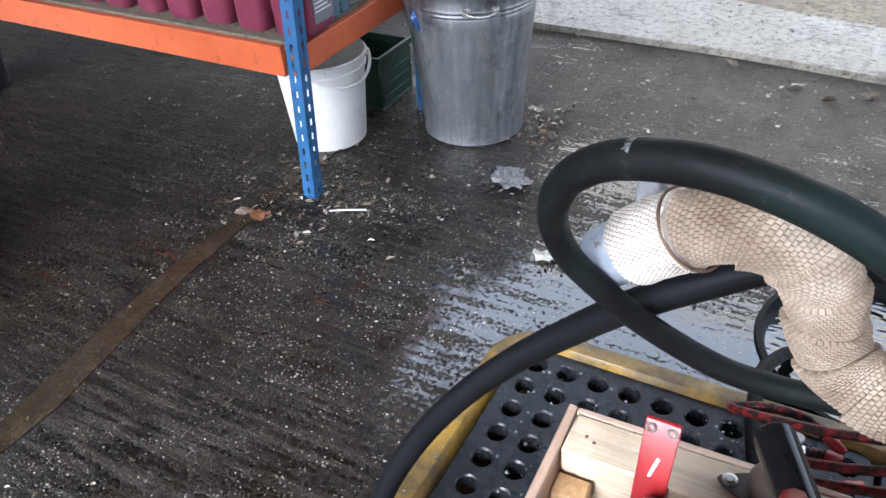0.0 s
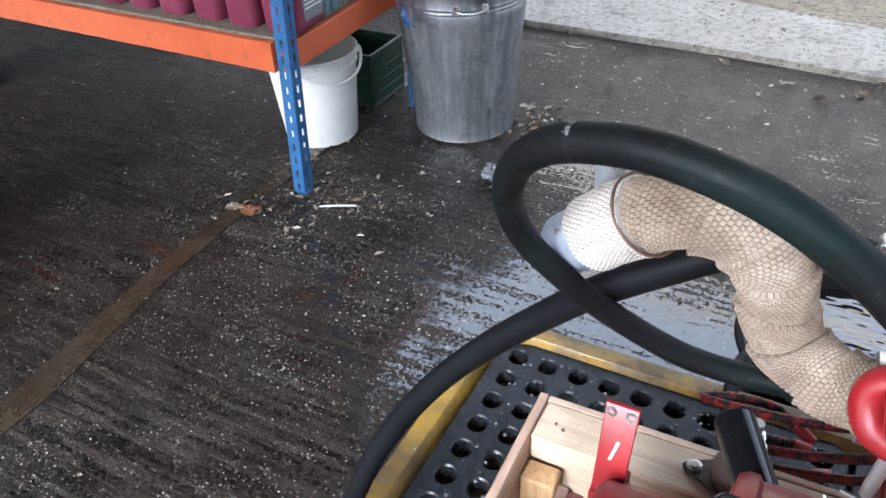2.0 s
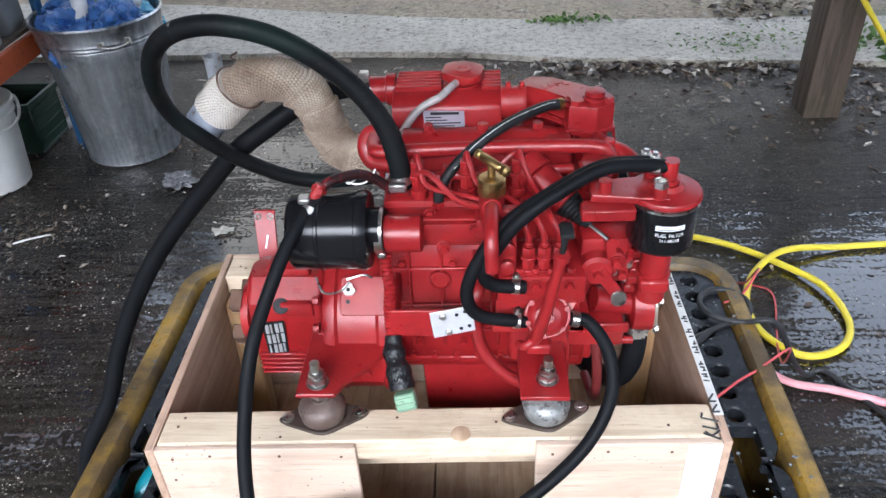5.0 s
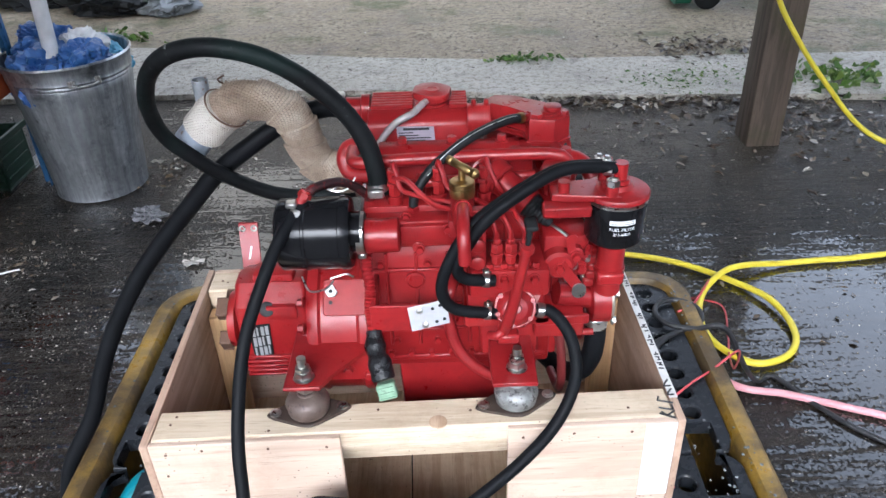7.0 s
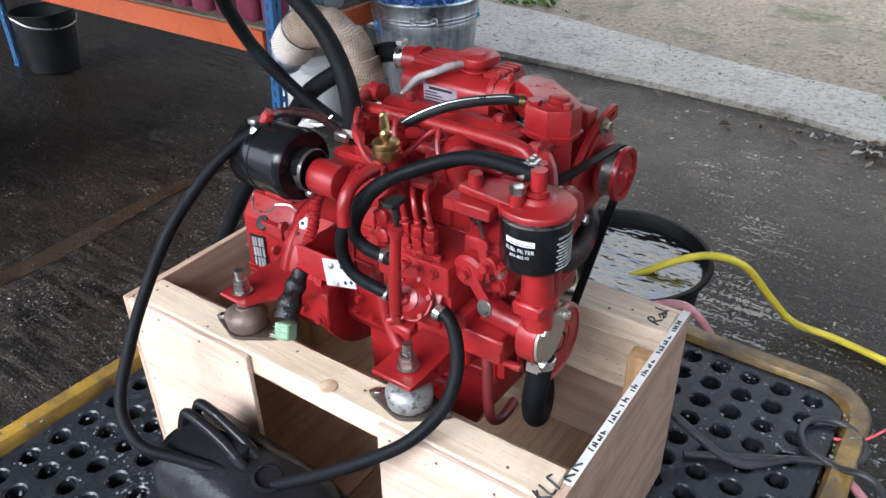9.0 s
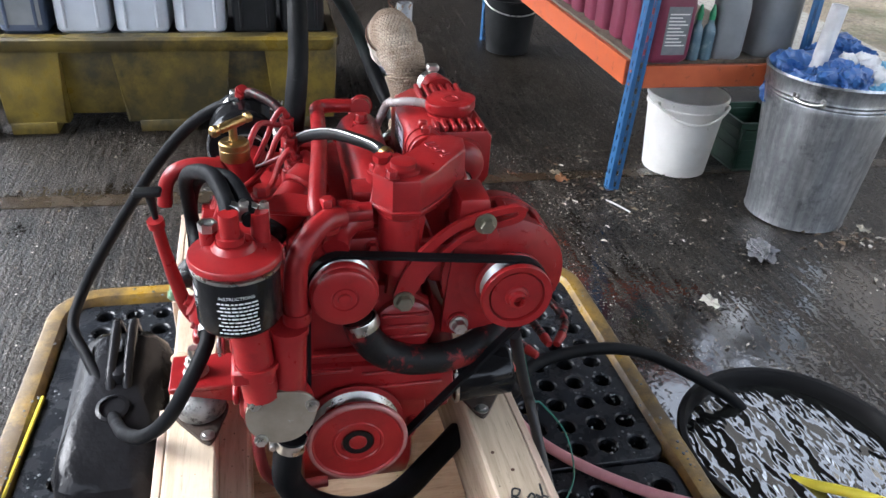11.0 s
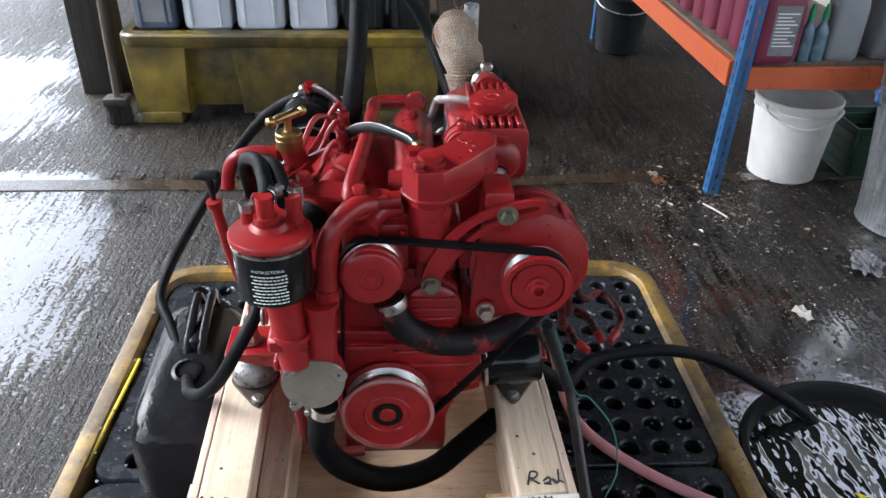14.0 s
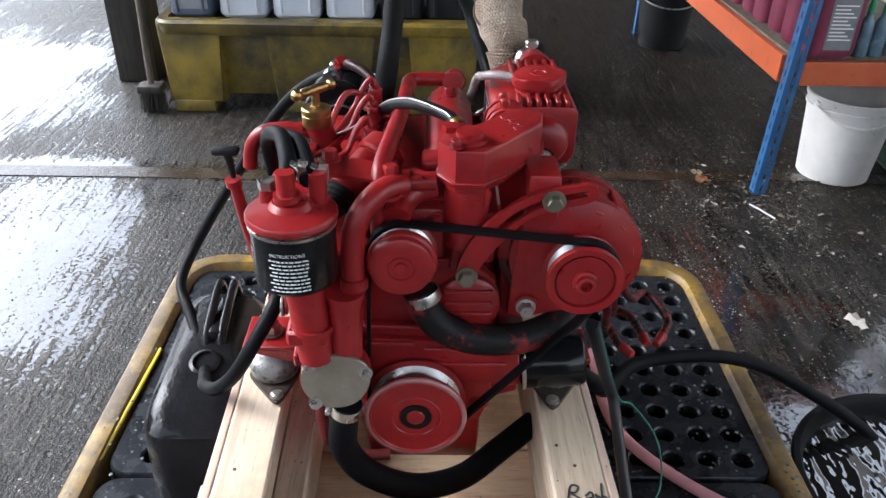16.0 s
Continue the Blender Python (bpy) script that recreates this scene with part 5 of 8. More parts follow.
# raw water pump, tower and pipes
b = B()
cyl(b, (0.2, -0.095, 0.728), (0.25, -0.088, 0.715), 0.016)
lathe(b, [(0.026, 0), (0.034, 0.004), (0.035, 0.008), (0.035, 0.028)], (0.247, -0.08, 0.708), X, 32)
cyl(b, (0.262, -0.07, 0.71), (0.262, -0.066, 0.80), 0.0165)
cyl(b, (0.262, -0.066, 0.80), (0.262, -0.066, 0.807), 0.0185)
for k in range(5):
    box(b, 0.235 + 0.003 * k, 0.25 + 0.003 * k, -0.1 + 0.004 * k, -0.09 + 0.004 * k, 0.74 + 0.01 * k, 0.752 + 0.01 * k, 0.002, 1)
raw = eng_split("raw_water_pump", b, "boss")
b = B()
pts = []
for k in range(40):
    a = 2 * math.pi * k / 40
    pts.append((-0.08 + (0.033 + 0.007 * max(0, math.cos(a - 0.6)) ** 6 + 0.003 * max(0, math.cos(a - 2.3)) ** 6) * math.cos(a), 0.708 + (0.033 + 0.006 * max(0, math.cos(a - 0.6)) ** 6) * math.sin(a)))
prism(b, pts, (0.2752, 0, 0), Y, Z, X * 0.004, 0.0008, 1)
cp = eng("pump_cover", b, basic("worn bronze plate", (0.26, 0.23, 0.18), (0.36, 0.32, 0.26), (0.3, 0.5), 0.6, 40, 200, 0.2, 0.001, (0.5, 0.5, 0.48), 0.66), "worn bare metal cover plate", raw)
bolts(cp, STEEL, [(0.2794, -0.103, 0.73), (0.2794, -0.1, 0.682), (0.2794, -0.048, 0.722)], X, 0.0055, 0.005)
b = B()
tube(b, [(0.262, -0.066, 0.805), (0.262, -0.066, 0.85), (0.259, -0.062, 0.875), (0.25, -0.05, 0.893), (0.238, -0.036, 0.9), (0.225, -0.02, 0.898)], 0.0112, 16)
lathe(b, [(0.0135, 0), (0.0135, 0.012)], (0.262, -0.066, 0.808), Z, 18)
lathe(b, [(0.0145, 0), (0.0145, 0.004)], (0.238, -0.036, 0.893), Z, 18)
eng("tower_pipe", b)
b = B()
prism(b, [(-0.045, -0.016), (-0.02, -0.03), (0.05, -0.012), (0.05, 0.006), (0.0, 0.014), (-0.045, 0.008)], (0.215, -0.05, 0.905), (0.1, 1, 0), (1, -0.1, 0), Z * 0.004, 0.001, 1)
hexbolt(b, (0.19, -0.09, 0.909), Z, 0.008, 0.009)
hexbolt(b, (0.222, -0.03, 0.909), Z, 0.0075, 0.009)
eng("pipe_bracket", b)

# front: timing cover, water pump, belts
b = B()
prism(b, [(-0.062, 0.60), (0.07, 0.60), (0.085, 0.64), (0.083, 0.79), (0.05, 0.815), (-0.045, 0.815), (-0.062, 0.79)], (0.203, 0, 0), Y, Z, X * 0.014, 0.004)
prism(b, [(-0.05, 0.665), (0.108, 0.655), (0.115, 0.672), (0.113, 0.70), (0.06, 0.715), (-0.05, 0.72)], (0.205, 0, 0), Y, Z, X * 0.02, 0.006)
for z0, ya, yb in ((0.712, -0.055, 0.0), (0.705, 0.01, 0.07), (0.685, -0.02, 0.1), (0.735, -0.055, 0.01)):
    box(b, 0.217, 0.2285, ya, yb, z0, z0 + 0.004, 0.0015, 1)
lathe(b, [(0.03, 0), (0.033, 0.003), (0.033, 0.02), (0.028, 0.024)], (0.205, 0.055, 0.765), X, 26)
for z0 in (0.755, 0.768, 0.782):
    box(b, 0.226, 0.232, 0.03, 0.08, z0, z0 + 0.004, 0.0015, 1)
timing = eng_split("timing_cover", b, "casting_rib")
bolts(timing, RED, [(0.2185, y, z) for y, z in ((-0.053, 0.79), (-0.053, 0.735), (0.075, 0.745), (0.07, 0.625), (-0.05, 0.62))], X, 0.0055, 0.006)
b = B()
lathe(b, [(0.026, 0), (0.026, 0.02), (0.016, 0.022), (0.016, 0.035)], (0.2, -0.01, 0.833), X, 26)
box(b, 0.195, 0.214, -0.05, 0.03, 0.80, 0.87, 0.006)
box(b, 0.19, 0.222, -0.045, -0.01, 0.85, 0.885, 0.006)
wp = eng("water_pump", b)
bolts(wp, RED, [(0.2145, -0.042, 0.86), (0.2145, 0.022, 0.86), (0.2145, 0.02, 0.808)], X, 0.0055, 0.006)


def pulley(name, at, r, w, prof, parent, groove=STEEL):
    """prof: the front face, as (radius share, depth) from the rim inwards."""
    b = B()
    x0 = at[0] - w
    lathe(b, [(r * 0.5, 0), (r * 0.98, 0), (r, 0.0015), (r, 0.004), (r * 0.9, 0.006)], (x0, at[1], at[2]), X, 48, False)
    lathe(b, [(r * 0.9, w - 0.008), (r, w - 0.006), (r, w - 0.0012), (r * 0.985, w)] + [(r * f, w + dd) for f, dd in prof] + [(0, w + prof[-1][1])], (x0, at[1], at[2]), X, 48, False)
    p = eng(name, b, None, "", parent)
    g = B()
    gp = [(r * 0.9, 0.0058)]
    n = 5
    for k in range(n):
        s = 0.0058 + (w - 0.0138) * k / n
        gp += [(r * 0.84, s + (w - 0.0138) / n * 0.5), (r * 0.9, s + (w - 0.0138) / n)]
    lathe(g, gp, (x0, at[1], at[2]), X, 48, False)
    part("groove", g, groove, p, "bare metal belt groove")
    return p


pulley("crank_pulley", (0.268, 0.007, 0.638), 0.0545, 0.034, [(0.9, 0), (0.87, -0.0015), (0.52, -0.0015), (0.5, -0.0005), (0.47, -0.0005), (0.45, -0.002), (0.33, -0.002), (0.3, -0.008), (0.2, -0.008), (0.18, -0.001), (0.16, 0)], engine)
# black ring laid over the hub recess to stand in for its shade
b = B()
lathe(b, [(0.0112, 0), (0.0165, 0), (0.0165, 0.0006), (0.0112, 0.0006)], (0.2662, 0.007, 0.638), X, 36)
eng("recess_ring", b, BLACK, "black ring that darkens the recess round the hub", bpy.data.objects["crank_pulley"])
b = B()
lathe(b, [(0.0546, 0), (0.0550, 0.0014), (0.0545, 0.0032), (0.0532, 0.0041), (0.0508, 0.0043), (0.0500, 0.0040)], (0.2643, 0.007, 0.638), X, 48, False)
eng("worn_rim", b, basic("rubbed red metal", (0.32, 0.08, 0.08), (0.45, 0.25, 0.24), (0.25, 0.4), 0.4, 25, 200, 0.1, 0.001, (0.3, 0.02, 0.025), 0.62), "rim rubbed down to pale metal", bpy.data.objects["crank_pulley"])
pulley("pump_pulley", (0.262, -0.01, 0.833), 0.0335, 0.026, [(0.93, 0.001), (0.9, 0.007), (0.84, 0.0085), (0.4, 0.0085), (0.38, 0.0072), (0.34, 0.0072), (0.32, 0.0085), (0.2, 0.0085), (0.18, 0.0105), (0.14, 0.011)], engine)
b = B()
lathe(b, [(0.04, 0), (0.058, 0.004), (0.063, 0.012), (0.063, 0.03), (0.066, 0.032), (0.066, 0.044), (0.064, 0.046), (0.064, 0.075), (0.067, 0.077), (0.067, 0.088), (0.055, 0.093), (0.04, 0.096), (0.022, 0.098)], (0.118, 0.174, 0.806), X, 56)
prism(b, [(0.118, 0.86), (0.112, 0.80), (0.108, 0.74), (0.128, 0.735), (0.15, 0.745), (0.2, 0.75), (0.16, 0.87)], (0.203, 0, 0), Y, Z, X * 0.009, 0.002)
box(b, 0.17, 0.22, 0.118, 0.15, 0.855, 0.905, 0.005)
lathe(b, [(0.012, 0), (0.012, 0.008)], (0.209, 0.126, 0.754), X, 20)
alt = eng("alternator", b, RED)
bolts(alt, STEEL, [(0.2175, 0.126, 0.754)], X, 0.008, 0.009)
for k in range(10):
    a = radians(36 * k)
    b = B()
    m4 = Matrix.Translation((0.19, 0.174, 0.806)) @ Matrix.Rotation(a, 4, "X")
    box(b, -0.028, 0.012, -0.006, 0.006, 0.061, 0.0685, 0.0015, 1, m4)
    eng("cooling_fin", b, None, "", alt)
for k in range(12):
    a = radians(30 * k + 12)
    b = B()
    m4 = Matrix.Translation((0.2095, 0.174, 0.806)) @ Matrix.Rotation(a, 4, "X")
    box(b, -0.004, 0.0012, -0.0045, 0.0045, 0.047, 0.058, 0.0008, 1, m4)
    eng("vent_rib", b, None, "", alt)
for x0 in (0.150, 0.166, 0.192):
    b = B()
    lathe(b, [(0.0635, 0), (0.0672, 0.001), (0.0672, 0.0035), (0.0635, 0.0045)], (x0, 0.174, 0.806), X, 56, False)
    eng("casting_ring", b, None, "", alt)
pulley("alternator_pulley", (0.254, 0.176, 0.808), 0.0375, 0.03, [(0.9, 0), (0.8, -0.001), (0.79, -0.006), (0.74, -0.006), (0.73, -0.003), (0.34, -0.003), (0.32, 0.0), (0.25, 0.001), (0.24, 0.006), (0.16, 0.007), (0.14, 0.0), (0.1, 0.0)], alt)
b = B()
outer = [(0.052, 0.795), (0.066, 0.80), (0.083, 0.83), (0.115, 0.866), (0.14, 0.878), (0.172, 0.886), (0.18, 0.896), (0.172, 0.905), (0.13, 0.897), (0.1, 0.882), (0.066, 0.848), (0.05, 0.812)]
slot = [(0.092, 0.853), (0.118, 0.875), (0.145, 0.887), (0.168, 0.892), (0.169, 0.8985), (0.135, 0.8905), (0.108, 0.8775), (0.087, 0.858)]


def slotted(bm, outer, slot, x0, th):
    ps = smooth_path([(0, p, q) for p, q in outer + outer[:1]], 4)[:-1]
    qs = smooth_path([(0, p, q) for p, q in slot + slot[:1]], 4)[:-1]
    for xx in (x0, x0 + th):
        vo = [bm.verts.new((xx, p.y, p.z)) for p in ps]
        vi = [bm.verts.new((xx, p.y, p.z)) for p in qs]
        es = []
        for loop in (vo, vi):
            es += [bm.edges.new((loop[k], loop[(k + 1) % len(loop)])) for k in range(len(loop))]
        bmesh.ops.triangle_fill(bm, use_beauty=True, edges=es, normal=X)
        if xx == x0:
            first = (vo, vi)
    for a, c in zip(first, (vo, vi)):
        for k in range(len(a)):
            q = (k + 1) % len(a)
            bm.faces.new((a[k], a[q], c[q], c[k]))


slotted(b, outer, slot, 0.2215, 0.006)
arm = eng("adjuster_arm", b)
b = B()
lathe(b, [(0.0112, 0), (0.0112, 0.002), (0.0095, 0.0025)], (0.2278, 0.139, 0.888), X, 24)
hexbolt(b, (0.2308, 0.139, 0.888), X, 0.0078, 0.007, False)
hexbolt(b, (0.2278, 0.06, 0.803), X, 0.0085, 0.008)
eng_split("clamp_bolt", b, "bolt", basic("dark plated bolt", (0.2, 0.19, 0.14), (0.3, 0.28, 0.22), (0.3, 0.5), 0.8), "dull plated bolt", arm, False)
b = B()
prism(b, [(0.038, 0.80), (0.058, 0.79), (0.07, 0.83), (0.078, 0.885), (0.068, 0.897), (0.054, 0.893), (0.046, 0.86)], (0.2155, 0, 0), Y, Z, X * 0.0055, 0.002)
lathe(b, [(0.0075, 0), (0.0075, 0.0025), (0.004, 0.0026), (0.004, 0.001), (0, 0.001)], (0.2215, 0.064, 0.881), X, 18)
eng("strut", b)
# lower coolant hose in front
b = B()
tube(b, [(0.235, 0.008, 0.785), (0.237, 0.015, 0.765), (0.238, 0.035, 0.74), (0.236, 0.07, 0.725), (0.228, 0.12, 0.722), (0.21, 0.165, 0.735), (0.17, 0.2, 0.75)], 0.0165, 16)
eng("bottom_hose", b, basic("half painted rubber", (0.005, 0.005, 0.0055), (0.010, 0.009, 0.009), (0.4, 0.6), 0, 14, 200, 0.3, 0.002, (0.17, 0.016, 0.016), 0.56, gloss=0.2), "black hose with red overspray")
b = B()
lathe(b, [(0.0178, 0), (0.0182, 0.001), (0.0182, 0.011), (0.0178, 0.012)], (0.235, 0.007, 0.788), (0.1, 0.35, -1), 22, False)
eng("hose_clamp", b, STEEL)
# oil filter
b = B()
lathe(b, [(0.024, 0), (0.03, 0.002), (0.031, 0.005), (0.031, 0.068), (0.028, 0.072), (0.02, 0.073)], (0.19, 0.118, 0.662), (0, 1, 0.08), 36)
of = eng("oil_filter", b, BLACK, "black spin-on oil filter")
b = B()
lathe(b, [(0.0312, 0), (0.0322, 0.001), (0.0322, 0.004), (0.0312, 0.005)], (0.19, 0.1185, 0.662), (0, 1, 0.08), 36, False)
eng("rim", b, STEEL, "bright crimped rim", of)
b = B()
lathe(b, [(0.027, 0), (0.027, 0.02), (0.024, 0.022)], (0.19, 0.095, 0.661), (0, 1, 0.08), 28)
eng("filter_base", b, RED, "", of)


def belt(circles, x0, w, th, name):
    pts = []
    for cy, cz, r in circles:
        for k in range(48):
            a = 2 * math.pi * k / 48
            pts.append((cy + r * math.cos(a), cz + r * math.sin(a)))
    pts = sorted(set(pts))

    def half(seq):
        h = []
        for p in seq:
            while len(h) >= 2 and (h[-1][0] - h[-2][0]) * (p[1] - h[-2][1]) - (h[-1][1] - h[-2][1]) * (p[0] - h[-2][0]) <= 0:
                h.pop()
            h.append(p)
        return h[:-1]
    hull = half(pts) + half(pts[::-1])
    b = B()
    n = len(hull)
    ctr = (sum(c[0] for c in circles) / 3, sum(c[1] for c in circles) / 3)
    rows = []
    for k in range(n):
        p, q, s = Vector((0, *hull[k - 1])), Vector((0, *hull[k])), Vector((0, *hull[(k + 1) % n]))
        t = (s - p).normalized()
        nn = Vector((0, t.z, -t.y))
        rows.append([b.verts.new((x, q.y + nn.y * o, q.z + nn.z * o)) for x, o in ((x0, 0), (x0 + w, 0), (x0 + w, th), (x0, th))])
    for k in range(n):
        a, c = rows[k], rows[(k + 1) % n]
        for j in range(4):
            b.faces.new((a[j], a[(j + 1) % 4], c[(j + 1) % 4], c[j]))
    return eng(name, b, RUBBER, "black ribbed drive belt")


belt(((0.002, 0.641, 0.049), (-0.011, 0.837, 0.0305), (0.165, 0.815, 0.0345)), 0.2365, 0.0115, 0.0035, "drive_belt")

# arm with plate, loom and connector
b = B()
prism(b, [(-0.046, 0.717), (-0.046, 0.757), (0.03, 0.757), (0.03, 0.717)], (0, -0.146, 0), X, Z, -Y * 0.005, 0.0012, 1)
box(b, -0.045, -0.038, -0.146, -0.07, 0.72, 0.755, 0.001, 1)
sp = eng("support_arm", b)
b = B()
prism(b, [(0.004, 0.756), (0.055, 0.7685), (0.059, 0.7305), (0.0085, 0.7175)], (0, -0.153, 0), X, Z, -Y * 0.0025, 0.0006, 1)
wpl = eng("cable_plate", b, basic("pale zinc plate", (0.5, 0.5, 0.52), (0.6, 0.6, 0.62), (0.35, 0.5), 0.3, 60, 200, 0.1, 0.001, (0.3, 0.3, 0.3), 0.72), "pale drilled cable bracket plate", sp)
bolts(wpl, STEEL, [(0.02, -0.1557, 0.752), (0.027, -0.1557, 0.7285)], -Y, 0.0038, 0.003)
for x0, z0 in ((0.047, 0.76), (0.042, 0.734), (0.052, 0.738), (0.037, 0.755)):
    b = B()
    lathe(b, [(0.0024, 0), (0.0024, 0.0007)], (x0, -0.1556, z0), -Y, 10)
    eng("drilled_hole", b, BLACK_PL, "", wpl)
b = B()
lp = smooth_path([(-0.048, -0.085, 0.825), (-0.05, -0.105, 0.80), (-0.046, -0.12, 0.77), (-0.047, -0.135, 0.745), (-0.044, -0.15, 0.72)], 12)
tube(b, lp, [0.0068 + 0.0016 * (k % 2) for k in range(len(lp))], 10, 1)
loom = eng("cable_loom", b, RED, "overpainted ribbed cable loom")
b = B()
tube(b, [(-0.043, -0.152, 0.722), (-0.041, -0.168, 0.705), (-0.034, -0.188, 0.69), (-0.03, -0.2, 0.678)], [0.010, 0.013, 0.0155, 0.0165], 20, 10, True, 0.35)
eng("tape_wrap", b, basic("wrinkled black tape", (0.006, 0.006, 0.007), (0.011, 0.011, 0.012), (0.2, 0.4), 0, 60, 130, 0.8, 0.004, gloss=0.3), "black tape wrapping", loom)
b = B()
m4 = Matrix.Translation((-0.026, -0.206, 0.664)) @ Euler((radians(-25), radians(-12), 0.1)).to_matrix().to_4x4()
box(b, -0.0125, 0.0125, -0.009, 0.009, -0.010, 0.012, 0.002, 1, m4)
for k in range(3):
    box(b, -0.0132, 0.0132, -0.0105, -0.008, -0.008 + k * 0.007, -0.0065 + k * 0.007, 0.0005, 1, m4)
eng("connector", b, basic("pale green plastic", (0.15, 0.25, 0.16), (0.21, 0.33, 0.22), (0.35, 0.5), 0, 60, 200, 0.2, 0.001, (0.08, 0.12, 0.08), 0.62), "pale green plug connector", loom)
# drain tube at the side of the block
b = B()
tube(b, [(0.068, -0.075, 0.752), (0.062, -0.1, 0.752), (0.058, -0.108, 0.735), (0.058, -0.108, 0.70), (0.068, -0.11, 0.655), (0.092, -0.115, 0.625), (0.12, -0.115, 0.605), (0.15, -0.1, 0.59)], 0.0085, 12)
eng("drain_tube", b, basic("chipped red tube", (0.19, 0.010, 0.012), (0.27, 0.016, 0.017), (0.3, 0.5), 0, 20, 150, 0.2, 0.002, (0.03, 0.02, 0.02), 0.66), "chipped red drain tube")
b = B()
tube(b, [(0.205, -0.092, 0.69), (0.216, -0.102, 0.65), (0.22, -0.105, 0.60), (0.22, -0.096, 0.561), (0.22, -0.07, 0.542), (0.215, -0.03, 0.538)], 0.0068, 12)
eng("drain_tube", b, basic("dark red rubber", (0.10, 0.015, 0.015), (0.16, 0.02, 0.02), (0.35, 0.5)), "dark red drain tube")

# fuel hoses with clamps
def clamp(at, axis, r, w=0.01, parent=None):
    b = B()
    lathe(b, [(r, 0), (r + 0.0009, 0.0006), (r + 0.0009, w - 0.0006), (r, w)], at, axis, 22, False)
    d, u, v = basis(axis)
    c = Vector(at) + d * w / 2 + u * (r + 0.003)
    m4 = Matrix.Translation(c) @ Matrix((d, u, v)).transposed().to_4x4()
    box(b, -w * 0.45, w * 0.45, -0.003, 0.003, -0.007, 0.007, 0.0012, 1, m4)
    cyl(b, c - v * 0.006, c - v * 0.0115, 0.003, seg=8)
    return part("hose_clamp", b, STEEL, parent or engine, "bright worm drive hose clamp")


for pts, end in (([(0.273, -0.108, 0.930), (0.245, -0.112, 0.934), (0.2, -0.125, 0.937), (0.150, -0.146, 0.919), (0.108, -0.160, 0.892), (0.082, -0.164, 0.856), (0.07, -0.164, 0.825), (0.083, -0.16, 0.806), (0.118, -0.155, 0.799)], (0.112, -0.156, 0.8)),
                 ([(0.267, -0.091, 0.925), (0.243, -0.096, 0.929), (0.198, -0.110, 0.931), (0.146, -0.132, 0.913), (0.098, -0.150, 0.886), (0.066, -0.163, 0.846), (0.05, -0.167, 0.80), (0.065, -0.164, 0.764), (0.12, -0.156, 0.747)], (0.114, -0.157, 0.7485))):
    b = B()
    tube(b, pts, 0.0078, 14)
    h = eng("fuel_hose", b, RUBBER, "black rubber fuel hose")
    clamp(Vector(pts[0]) - Vector((0.008, 0, 0)), (-1, 0.05, 0.05), 0.0082, 0.01, h)
    clamp(end, (-1, 0.1, 0.05), 0.0082, 0.01, h)
b = B()
tube(b, [(0.272, -0.068, 0.672), (0.272, -0.074, 0.64), (0.268, -0.074, 0.6), (0.258, -0.050, 0.552), (0.24, 0.0, 0.511), (0.215, 0.056, 0.500), (0.18, 0.105, 0.512), (0.14, 0.150, 0.518)], 0.0155, 16)
rh = eng("raw_water_hose", b, RUBBER, "thick black raw water hose")
clamp((0.272, -0.068, 0.670), (0.0, -0.15, -1), 0.0162, 0.012, rh)
CABLE = basic("red and black cable sleeve", (0.006, 0.005, 0.005), (0.012, 0.007, 0.007), (0.35, 0.55), 0, 45, 200, 0.3, 0.002, (0.2, 0.014, 0.016), 0.52, gloss=0.3)
for pts, lug in (([(0.09, 0.225, 0.74), (0.075, 0.24, 0.66), (-0.019, 0.269, 0.553), (-0.113, 0.299, 0.486), (-0.081, 0.306, 0.483), (-0.065, 0.312, 0.482)], (-0.046, 0.325, 0.481)),
                 ([(0.08, 0.23, 0.75), (0.06, 0.25, 0.67), (-0.049, 0.284, 0.558), (-0.158, 0.318, 0.486), (-0.137, 0.339, 0.487), (-0.109, 0.348, 0.483), (-0.093, 0.351, 0.482)], (-0.072, 0.354, 0.481)),
                 ([(0.07, 0.235, 0.76), (0.05, 0.26, 0.68), (-0.078, 0.319, 0.563), (-0.207, 0.377, 0.486), (-0.173, 0.391, 0.491), (-0.125, 0.398, 0.488), (-0.093, 0.383, 0.483)], (-0.071, 0.366, 0.481))):
    b = B()
    path = smooth_path(pts, 12)
    n = len(path)
    tube(b, path, [0.0062 + (0.0012 if (k // 2) % 2 and k > n * 0.62 else 0) for k in range(n)], 10, 1)
    cab = eng("battery_cable", b, CABLE, "black cable with red overspray on its ribbed sleeve")
    b = B()
    cyl(b, path[-1], lug, 0.0085, 0.0065, 12, 0.001)
    eng("cable_end", b, RED_DULL, "red cable end", cab)

